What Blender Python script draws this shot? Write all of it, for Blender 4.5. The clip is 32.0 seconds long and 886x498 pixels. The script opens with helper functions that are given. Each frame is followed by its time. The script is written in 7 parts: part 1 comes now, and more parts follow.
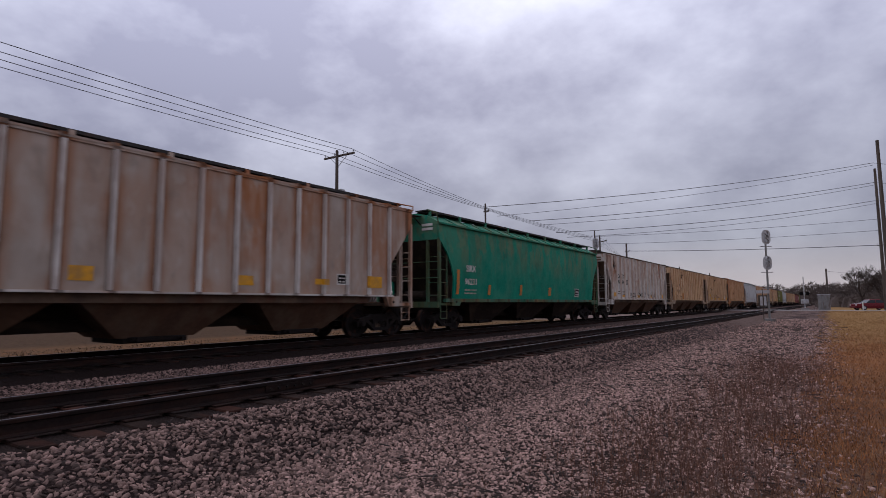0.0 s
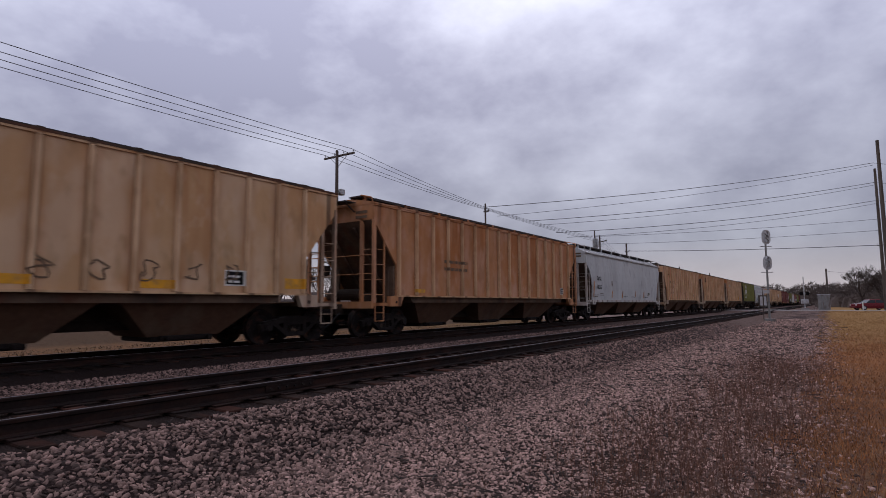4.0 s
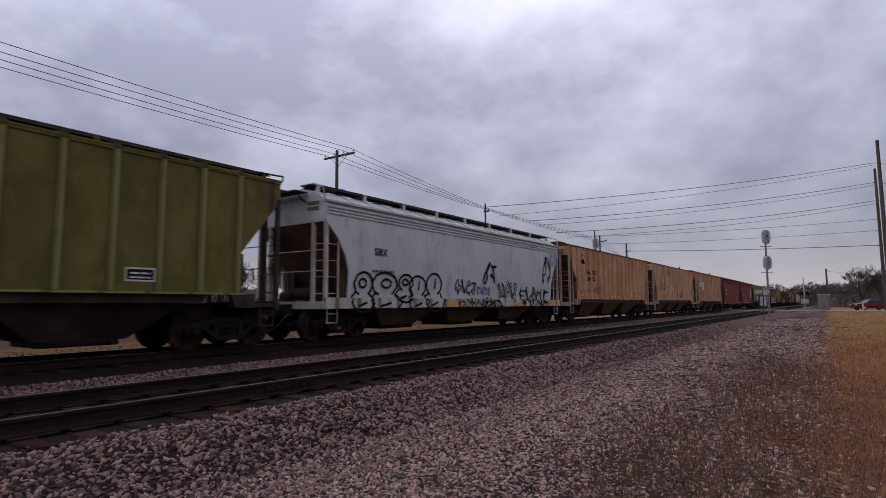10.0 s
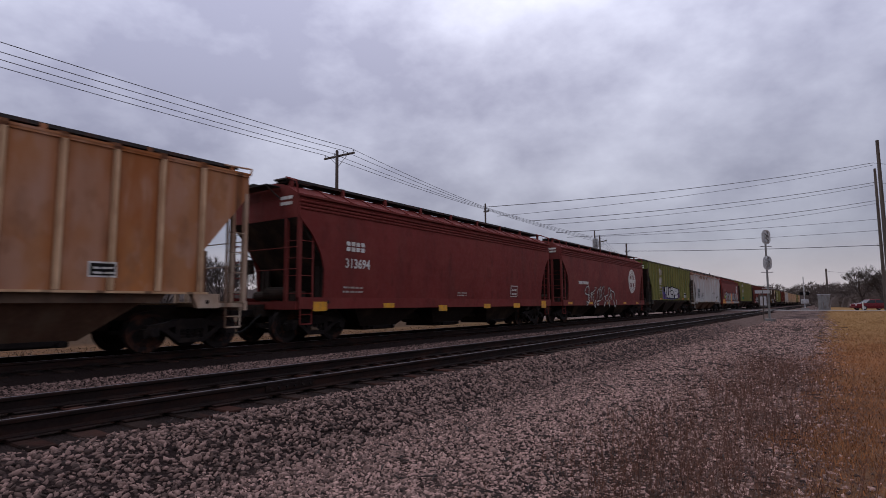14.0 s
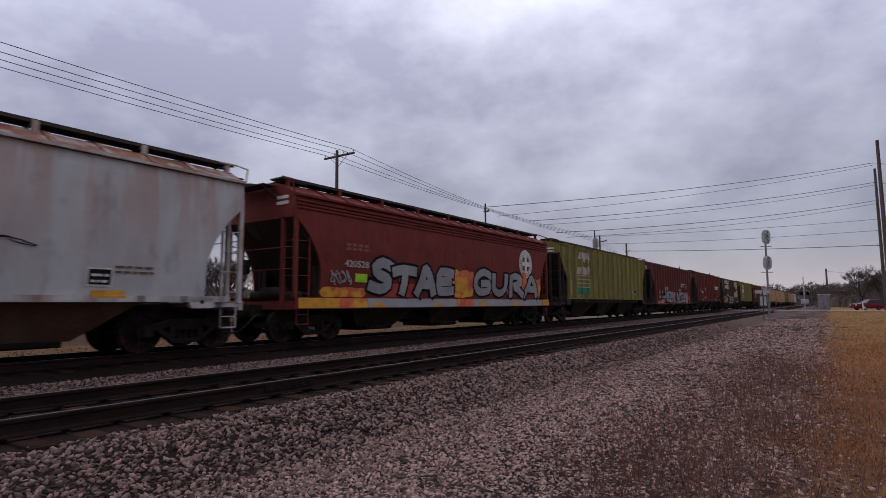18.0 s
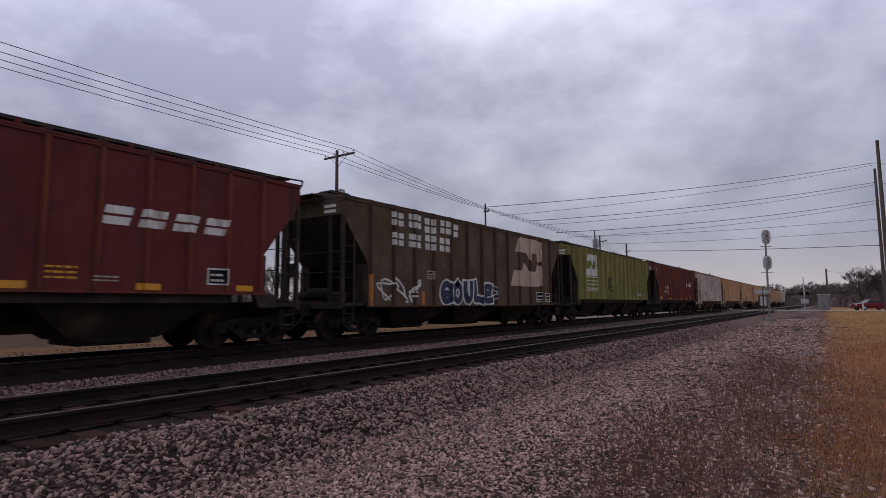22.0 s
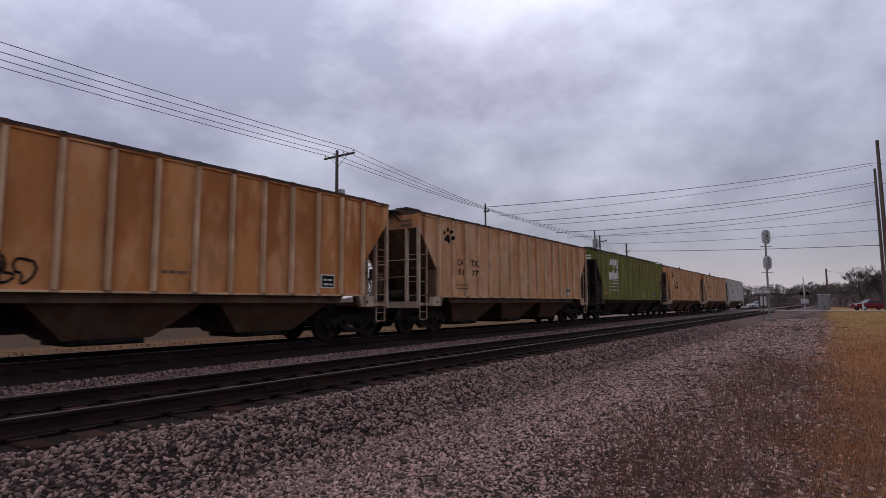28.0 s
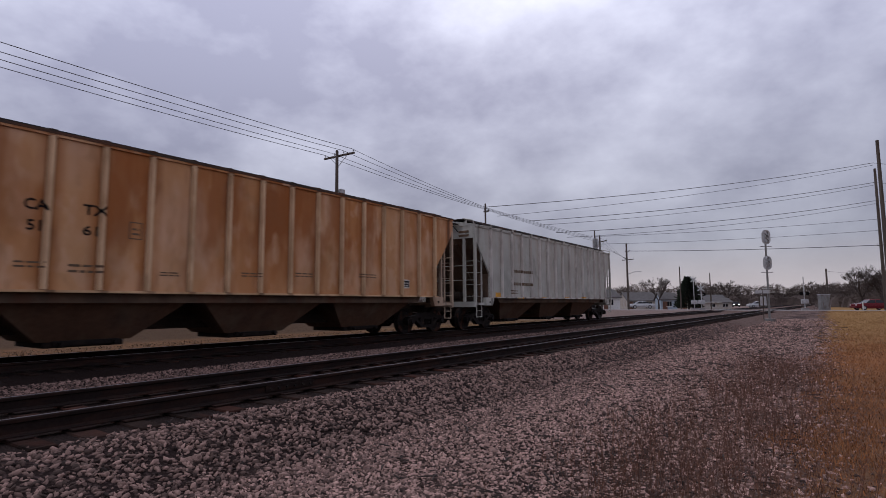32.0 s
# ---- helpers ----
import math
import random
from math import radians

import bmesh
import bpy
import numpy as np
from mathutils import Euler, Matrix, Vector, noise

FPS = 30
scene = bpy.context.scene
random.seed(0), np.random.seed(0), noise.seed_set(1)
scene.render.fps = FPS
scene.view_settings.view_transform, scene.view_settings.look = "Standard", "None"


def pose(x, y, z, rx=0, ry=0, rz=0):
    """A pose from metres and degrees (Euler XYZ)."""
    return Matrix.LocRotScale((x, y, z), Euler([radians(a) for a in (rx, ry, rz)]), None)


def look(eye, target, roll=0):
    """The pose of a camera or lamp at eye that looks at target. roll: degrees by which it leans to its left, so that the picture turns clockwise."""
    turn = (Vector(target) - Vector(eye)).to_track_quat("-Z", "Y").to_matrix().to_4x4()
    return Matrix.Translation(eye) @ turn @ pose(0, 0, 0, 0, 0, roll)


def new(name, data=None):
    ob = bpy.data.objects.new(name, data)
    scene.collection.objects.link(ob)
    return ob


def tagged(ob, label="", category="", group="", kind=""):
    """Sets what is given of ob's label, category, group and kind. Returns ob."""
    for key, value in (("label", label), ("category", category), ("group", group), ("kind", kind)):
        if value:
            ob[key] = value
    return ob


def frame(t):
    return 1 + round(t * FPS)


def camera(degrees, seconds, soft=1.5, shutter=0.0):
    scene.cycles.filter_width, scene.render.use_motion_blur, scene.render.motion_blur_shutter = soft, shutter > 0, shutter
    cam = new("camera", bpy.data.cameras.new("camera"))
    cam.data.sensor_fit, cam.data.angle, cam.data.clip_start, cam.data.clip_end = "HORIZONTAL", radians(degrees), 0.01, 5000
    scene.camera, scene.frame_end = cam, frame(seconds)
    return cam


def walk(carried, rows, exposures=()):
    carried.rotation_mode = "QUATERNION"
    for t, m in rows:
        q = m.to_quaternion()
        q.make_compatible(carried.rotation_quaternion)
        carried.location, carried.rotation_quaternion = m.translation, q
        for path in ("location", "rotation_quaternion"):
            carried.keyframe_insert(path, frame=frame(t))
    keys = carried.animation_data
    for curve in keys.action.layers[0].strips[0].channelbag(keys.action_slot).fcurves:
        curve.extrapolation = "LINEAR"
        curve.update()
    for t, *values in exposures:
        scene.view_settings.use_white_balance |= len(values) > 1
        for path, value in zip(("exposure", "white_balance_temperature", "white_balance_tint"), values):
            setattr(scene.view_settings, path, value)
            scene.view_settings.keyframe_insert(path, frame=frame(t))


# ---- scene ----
# ---- camera: stands still on its tripod ----
RT = 0.55                      # top of the rails above the gravel
NEAR_Y, FAR_Y = 7.10, 13.256   # centre lines of the two tracks, which run along x
EYE = Vector((0, 0, RT + 1.047))
YAW, TILT = radians(35.0), radians(5.72)
AIM = EYE + Vector((math.cos(YAW) * math.cos(TILT), math.sin(YAW) * math.cos(TILT), math.sin(TILT)))
cam = camera(77.73, 32.0, soft=0.75, shutter=0.12)
walk(cam, [(0.0, look(EYE, AIM, -0.28)), (32.0, look(EYE, AIM, -0.28))], exposures=[(0.0, 0.0), (32.0, 0.0)])

# ---- light: a closed overcast sky ----
world = bpy.data.worlds.new("overcast")
scene.world = world
world.use_nodes = True
wt = world.node_tree
wt.nodes.clear()


def wnode(kind, **inputs):
    n = wt.nodes.new(kind)
    for k, v in inputs.items():
        n.inputs[k.replace("_", " ")].default_value = v
    return n


out = wnode("ShaderNodeOutputWorld")
bg = wnode("ShaderNodeBackground", Strength=1.0)
sky = wnode("ShaderNodeTexSky")
sky.sky_type, sky.sun_disc = "NISHITA", False
sky.sun_elevation, sky.sun_rotation = radians(38), radians(60)
tc = wnode("ShaderNodeTexCoord")
mp = wnode("ShaderNodeMapping")
mp.inputs["Scale"].default_value = (1.0, 1.0, 1.7)
mp.inputs["Location"].default_value = (0.35, 0.1, 0.2)
n1 = wnode("ShaderNodeTexNoise", Scale=1.9, Detail=6.0, Roughness=0.5, Distortion=0.2)
n2 = wnode("ShaderNodeTexNoise", Scale=6.5, Detail=5.0, Roughness=0.55)
mixn = wt.nodes.new("ShaderNodeMath")
mixn.operation = "MULTIPLY_ADD"
mixn.inputs[1].default_value = 0.50
ramp = wnode("ShaderNodeValToRGB")
ramp.color_ramp.elements[0].position, ramp.color_ramp.elements[1].position = 0.56, 0.93
ramp.color_ramp.elements[0].color = (0.368, 0.375, 0.512, 1)
ramp.color_ramp.elements[1].color = (0.78, 0.80, 0.97, 1)
skymix = wt.nodes.new("ShaderNodeMix")
skymix.data_type = "RGBA"
skymix.inputs["Factor"].default_value = 0.96
sepw = wnode("ShaderNodeSeparateXYZ")
low = wnode("ShaderNodeMapRange", From_Min=0.0, From_Max=0.105, To_Min=1.0, To_Max=0.0)
high = wnode("ShaderNodeMapRange", From_Min=0.06, From_Max=0.50, To_Min=0.44, To_Max=1.32)
side = wnode("ShaderNodeMapRange", From_Min=-1.0, From_Max=1.0, To_Min=0.90, To_Max=1.06)
towards = wt.nodes.new("ShaderNodeMath")
towards.operation = "MULTIPLY"
lift = wt.nodes.new("ShaderNodeVectorMath")
lift.operation = "SCALE"
glow = wt.nodes.new("ShaderNodeMix")
glow.data_type = "RGBA"
glow.inputs["B"].default_value = (0.58, 0.515, 0.545, 1)
half = wt.nodes.new("ShaderNodeMath")
half.operation = "MULTIPLY"
half.inputs[1].default_value = 0.85
skydim = wt.nodes.new("ShaderNodeVectorMath")
skydim.operation = "SCALE"
skydim.inputs["Scale"].default_value = 0.1
ln = wt.links.new
ln(tc.outputs["Generated"], mp.inputs["Vector"])
ln(mp.outputs["Vector"], n1.inputs["Vector"])
ln(mp.outputs["Vector"], n2.inputs["Vector"])
ln(n2.outputs["Fac"], mixn.inputs[0])
ln(n1.outputs["Fac"], mixn.inputs[2])
ln(mixn.outputs["Value"], ramp.inputs["Fac"])
ln(tc.outputs["Generated"], sepw.inputs["Vector"])
ln(sepw.outputs["Z"], low.inputs["Value"])
ln(low.outputs["Result"], half.inputs[0])
ln(half.outputs["Value"], glow.inputs["Factor"])
ln(sepw.outputs["Z"], high.inputs["Value"])
ln(ramp.outputs["Color"], lift.inputs[0])
ln(sepw.outputs["Y"], side.inputs["Value"])
ln(high.outputs["Result"], towards.inputs[0])
ln(side.outputs["Result"], towards.inputs[1])
ln(towards.outputs["Value"], lift.inputs["Scale"])
ln(lift.outputs["Vector"], glow.inputs["A"])
ln(sky.outputs["Color"], skydim.inputs[0])
ln(skydim.outputs["Vector"], skymix.inputs["A"])
ln(glow.outputs["Result"], skymix.inputs["B"])
ln(skymix.outputs["Result"], bg.inputs["Color"])
ln(bg.outputs["Background"], out.inputs["Surface"])

sun = new("sun", bpy.data.lights.new("sun", "SUN"))
sun.data.energy, sun.data.angle, sun.data.color = 0.5, radians(25), (1.0, 0.97, 0.93)
sun.matrix_world = look((-10, 60, 90), (20, 13, 0))
# ---- materials ----
def shader(name, base, rough=0.8, metal=0.0, vary=0.15, scale=3.0, stains=(), bump=0.0, bump_scale=40.0, each=0.0, island=0.0, spec=0.2, grain=0.3, panels=False):
    """A surface with two scales of variation. stains: (colour, (sx, sy, sz), from, to, amount, zlow, zhigh) and, on a panelled side, "panel", "seam" or "joint"."""
    m = bpy.data.materials.new(name)
    m.use_nodes = True
    nt = m.node_tree
    nodes, link = nt.nodes, nt.links.new
    bsdf = nodes["Principled BSDF"]
    bsdf.inputs["Roughness"].default_value = rough
    bsdf.inputs["Metallic"].default_value = metal
    bsdf.inputs["Specular IOR Level"].default_value = spec
    co = nodes.new("ShaderNodeTexCoord")
    info = nodes.new("ShaderNodeObjectInfo")
    shift = nodes.new("ShaderNodeVectorMath")
    shift.operation = "MULTIPLY_ADD"
    shift.inputs[1].default_value = (37.0, 53.0, 0.0)
    link(info.outputs["Random"], shift.inputs[0])
    link(co.outputs["Object"], shift.inputs[2])

    def noise_at(vec_scale, detail=4.0, sc=1.0):
        mapping = nodes.new("ShaderNodeMapping")
        mapping.inputs["Scale"].default_value = vec_scale
        link(shift.outputs["Vector"], mapping.inputs["Vector"])
        n = nodes.new("ShaderNodeTexNoise")
        n.inputs["Scale"].default_value = sc
        n.inputs["Detail"].default_value = detail
        n.inputs["Roughness"].default_value = 0.62
        link(mapping.outputs["Vector"], n.inputs["Vector"])
        return n.outputs["Fac"]

    def ranged(value, a, b, c, d):
        r = nodes.new("ShaderNodeMapRange")
        for key, v in (("From Min", a), ("From Max", b), ("To Min", c), ("To Max", d)):
            r.inputs[key].default_value = v
        link(value, r.inputs["Value"])
        return r.outputs["Result"]

    def times(a, b):
        t = nodes.new("ShaderNodeMath")
        t.operation = "MULTIPLY"
        link(a, t.inputs[0])
        link(b, t.inputs[1])
        return t.outputs["Value"]

    def mixed(fac, a, b, blend="MIX"):
        x = nodes.new("ShaderNodeMix")
        x.data_type, x.blend_type = "RGBA", blend
        link(fac, x.inputs["Factor"])
        for socket, v in (("A", a), ("B", b)):
            if isinstance(v, tuple):
                x.inputs[socket].default_value = (*v, 1)
            else:
                link(v, x.inputs[socket])
        return x.outputs["Result"]

    dark = tuple(c * (1 - vary) for c in base)
    light = tuple(min(1.0, c * (1 + vary)) for c in base)
    col = mixed(ranged(noise_at((scale,) * 3), 0.3, 0.7, 0, 1), dark, light)
    fine = noise_at((scale * 14,) * 3, 2.0)
    col = mixed(ranged(fine, 0.35, 0.7, 0.0, grain), col, tuple(c * 0.55 for c in base))
    if each or island:
        if island:
            geo = nodes.new("ShaderNodeNewGeometry")
            rnd = geo.outputs["Random Per Island"]
        else:
            rnd = info.outputs["Random"]
        hsv = nodes.new("ShaderNodeHueSaturation")
        link(ranged(rnd, 0, 1, 1 - max(each, island), 1 + max(each, island)), hsv.inputs["Value"])
        link(col, hsv.inputs["Color"])
        col = hsv.outputs["Color"]
    if stains:
        sep = nodes.new("ShaderNodeSeparateXYZ")
        link(co.outputs["Object"], sep.inputs["Vector"])
    masks = {}
    if panels:
        # sheets between the ribs: own tone each, seams where rust begins, painted rib shade
        def calc(kind, a, b):
            t = nodes.new("ShaderNodeMath")
            t.operation = kind
            for k, v in enumerate((a, b)):
                if isinstance(v, float):
                    t.inputs[k].default_value = v
                else:
                    link(v, t.inputs[k])
            return t.outputs["Value"]
        ends = {}
        for key, value in (("half", 8.1), ("pitch", 0.917), ("seed", float(len(bpy.data.materials)))):
            ends[key] = nodes.new("ShaderNodeValue")
            ends[key].name = key
            ends[key].outputs[0].default_value = value
        u = calc("DIVIDE", calc("ADD", sep.outputs["X"], calc("SUBTRACT", ends["half"].outputs[0], 1.22)), ends["pitch"].outputs[0])
        cell = nodes.new("ShaderNodeTexWhiteNoise")
        cell.noise_dimensions = "1D"
        link(calc("ADD", calc("FLOOR", u, 0.0), ends["seed"].outputs[0]), cell.inputs["W"])
        masks["panel"] = ranged(cell.outputs["Value"], 0.15, 0.95, 0.12, 1.0)
        # narrow band along both feet of a rib, where its shade is painted
        masks["joint"] = ranged(calc("PINGPONG", u, 0.5), 0.072, 0.105, 1.0, 0.0)
        masks["seam"] = ranged(calc("PINGPONG", u, 0.5), 0.03, 0.30, 1.0, 0.0)
    for colour, sc, a, b, amount, zlow, zhigh, *where in stains:
        f = ranged(noise_at(sc, 2.5), a, b, 0, amount)
        for key in where:
            f = times(f, masks[key])
        if zlow != zhigh:
            f = times(f, ranged(sep.outputs["Z"], zlow, zhigh, 0, 1))
        col = mixed(f, col, colour)
    link(col, bsdf.inputs["Base Color"])
    link(ranged(fine, 0.3, 0.7, max(0.05, rough - 0.1), min(1.0, rough + 0.12)), bsdf.inputs["Roughness"])
    if bump:
        bp = nodes.new("ShaderNodeBump")
        bp.inputs["Strength"].default_value = bump
        bp.inputs["Distance"].default_value = 0.02
        link(noise_at((bump_scale,) * 3, 4.0), bp.inputs["Height"])
        link(bp.outputs["Normal"], bsdf.inputs["Normal"])
    return m


RUST, RUST_DARK, DUST, SOOT_AND_SHADE = (0.29, 0.100, 0.028), (0.10, 0.035, 0.018), (0.21, 0.135, 0.080), (0.03, 0.022, 0.02)


def paint(name, base, rust=0.5, faded=None, top=0.6, rust_colour=RUST, patch=0.0, wash=1.0, soot=0.20, tint=None):
    """Weathered paint of a freight car: vertical streaks, rust coming down from the roof, and road dust."""
    faded = faded or tuple(min(0.8, c * 1.35 + 0.03 if rust > 0.15 else c * 1.06) for c in base)
    warm = tuple(0.30 * c + 0.70 * r for c, r in zip(base, (0.37, 0.130, 0.034))) if rust_colour is RUST else tint or base
    drip = (0.29, 0.098, 0.030) if rust_colour is RUST else rust_colour
    return shader(name, base, 0.72, 0.0, 0.09, 0.55, (
        (warm, (0.55, 0.55, 0.40), 0.38, 0.62, min(1.0, rust * 0.6 * wash), 0, 0),
        (warm, (0.9, 0.9, 0.35), 0.34, 0.50, min(1.0, (rust * 1.3 if tint is None else 0.95) * wash), 0, 0, "panel"),
        (faded, (0.9, 0.9, 0.55), 0.46, 0.62, 0.70, 0, 0),
        (faded, (2.4, 2.4, 1.5), 0.52, 0.64, 0.55, 0, 0),
        (tuple(c * 0.62 for c in base), (2.0, 2.0, 1.1), 0.56, 0.68, 0.50, 0, 0),
        (rust_colour, (1.6, 1.6, 0.42), 0.42, 0.56, min(1.0, rust * 1.3), 0, 0, "seam"),
        (drip, (2.2, 2.2, 0.30), 0.43, 0.54, min(1.0, top * rust * 1.7), 1.7, 4.0, "panel"),
        (drip, (1.3, 1.3, 0.55), 0.47, 0.58, min(1.0, rust * rust * 1.2), 1.2, 2.6, "panel"),
        (RUST_DARK, (3.0, 3.0, 0.8), 0.54, 0.70, rust * 0.75, 0, 0, "seam"),
        (rust_colour, (1.9, 1.9, 0.9), 0.50, 0.55, patch, 2.2, 3.3, "panel"),
        (RUST_DARK, (2.6, 2.6, 1.3), 0.53, 0.60, patch * 0.8, 2.4, 3.6, "panel"),
        # dark line beside each rib: the rib's shade put into the paint
        (SOOT_AND_SHADE, (0.8, 0.8, 0.5), 0.25, 0.50, 0.62, 0, 0, "joint"),
        (SOOT_AND_SHADE, (1.1, 1.1, 0.34), 0.46, 0.76, soot, 0, 0),
        (DUST, (1.1, 1.1, 1.1), 0.45, 0.8, 0.15 if rust > 0.15 else 0.07, 0, 0)), 0.10, 7.0, spec=0.12, grain=0.08, panels=True)


M_ENDS = shader("dirty_black_fittings", (0.030, 0.026, 0.022), 0.85, 0.0, 0.3, 2.0, ((RUST_DARK, (2, 2, 2), 0.5, 0.7, 0.5, 0, 0),), spec=0.15)
M_IRON = shader("bogie_iron", (0.011, 0.0075, 0.0068), 0.9, 0.0, 0.25, 4.0, ((DUST, (3, 3, 3), 0.55, 0.8, 0.10, 0, 0),), 0.2, 30, spec=0.2)
M_WHEEL = shader("wheel_steel", (0.012, 0.0085, 0.008), 0.85, 0.1, 0.2, 5.0, ((RUST_DARK, (4, 4, 4), 0.5, 0.7, 0.6, 0, 0),))
M_UNDER = shader("underframe_grime", (0.022, 0.015, 0.012), 0.9, 0.0, 0.25, 1.2, (((0.08, 0.053, 0.036), (1, 1, 2), 0.45, 0.7, 0.35, 0, 0),), 0.15, 18, spec=0.15)
M_ROOFDIRT = shader("roof_grime", (0.055, 0.038, 0.028), 0.9, 0.0, 0.3, 1.0, ((RUST_DARK, (1, 1, 1), 0.45, 0.6, 0.6, 0, 0),), spec=0.2)
M_ROOFRUST = shader("rusty_roof", (0.20, 0.085, 0.05), 0.85, 0.0, 0.3, 1.0, (((0.33, 0.29, 0.26), (1.5, 1.5, 1), 0.5, 0.6, 0.8, 0, 0),), spec=0.2)
M_ROOFWALK = shader("galvanised_grating", (0.035, 0.033, 0.032), 0.8, 0.1, 0.2, 4.0, ((RUST_DARK, (2, 2, 2), 0.5, 0.7, 0.6, 0, 0),))
M_YELLOW = shader("reflector_yellow", (0.62, 0.29, 0.02), 0.5, 0.0, 0.15, 5.0, ((DUST, (4, 4, 4), 0.45, 0.7, 0.6, 0, 0),))
M_ORANGE = shader("reflector_orange", (0.45, 0.17, 0.03), 0.5, 0.0, 0.15, 5.0, ((DUST, (4, 4, 4), 0.45, 0.7, 0.6, 0, 0),))
M_INK = shader("stencil_black", (0.013, 0.012, 0.012), 0.85, 0.0, 0.2, 6.0, ((DUST, (6, 6, 2), 0.58, 0.75, 0.15, 0, 0),), spec=0.04)
M_PRINT = shader("faded_print", (0.13, 0.085, 0.055), 0.8, 0.0, 0.2, 6.0)
M_WHITE = shader("stencil_white", (0.60, 0.58, 0.54), 0.7, 0.0, 0.12, 4.0, ((DUST, (3, 3, 0.6), 0.5, 0.72, 0.7, 0, 0),))
M_FADED = shader("faded_white", (0.40, 0.37, 0.33), 0.75, 0.0, 0.15, 4.0, ((DUST, (3, 3, 0.6), 0.45, 0.72, 0.8, 0, 0),))
M_HOSE = shader("black_rubber", (0.018, 0.017, 0.017), 0.6)
M_RAIL = shader("rail_side", (0.013, 0.008, 0.007), 0.9, 0.0, 0.25, 2.0, (((0.035, 0.014, 0.009), (2, 8, 8), 0.45, 0.7, 0.6, 0, 0),), 0.1, 60, spec=0.12)
M_RAILTOP = shader("rail_running_face", (0.15, 0.14, 0.15), 0.42, 1.0, 0.1, 2.0)
M_TIE = shader("creosoted_tie", (0.018, 0.011, 0.009), 0.95, 0.0, 0.3, 2.5, (((0.036, 0.022, 0.017), (2, 12, 4), 0.5, 0.7, 0.6, 0, 0), ((0.075, 0.028, 0.02), (1, 1, 1), 0.5, 0.65, 0.5, 0, 0)), 0.5, 22, each=0.45, spec=0.06)
M_OILY = shader("oil_stained_ballast", (0.022, 0.014, 0.0125), 0.9, 0.0, 0.25, 9.0, (), 0.3, 60, island=0.7, spec=0.25)
M_BALLAST = shader("ballast_stone", (0.155, 0.098, 0.083), 0.9, 0.0, 0.25, 9.0, (), 0.3, 60, island=0.9)
M_GRAVEL = shader("grey_gravel", (0.246, 0.156, 0.132), 0.92, 0.0, 0.22, 9.0, (), 0.3, 60, island=0.95)
M_POLE = shader("weathered_pole", (0.075, 0.058, 0.048), 0.9, 0.0, 0.25, 1.5, (((0.13, 0.11, 0.10), (6, 6, 0.3), 0.45, 0.7, 0.7, 0, 0),), 0.3, 25)
M_WIRE = shader("wire", (0.10, 0.10, 0.11), 0.7)
M_GALV = shader("galvanised_steel", (0.36, 0.36, 0.37), 0.5, 0.6, 0.15, 3.0, ((RUST, (3, 3, 1), 0.6, 0.75, 0.4, 0, 0),))
M_SILVER = shader("aluminium_paint", (0.42, 0.42, 0.43), 0.55, 0.2, 0.15, 3.0, ((DUST, (3, 3, 1), 0.5, 0.75, 0.5, 0, 0),))
M_MAST = shader("weathered_mast", (0.20, 0.195, 0.19), 0.7, 0.1, 0.2, 2.0, ((RUST_DARK, (3, 3, 1), 0.5, 0.7, 0.5, 0, 0),))
M_DARKGLASS = shader("dark_glass", (0.012, 0.013, 0.015), 0.12, 0.0, 0.0, 1.0, spec=0.25)
M_TYRE = shader("tyre_rubber", (0.02, 0.02, 0.02), 0.85)


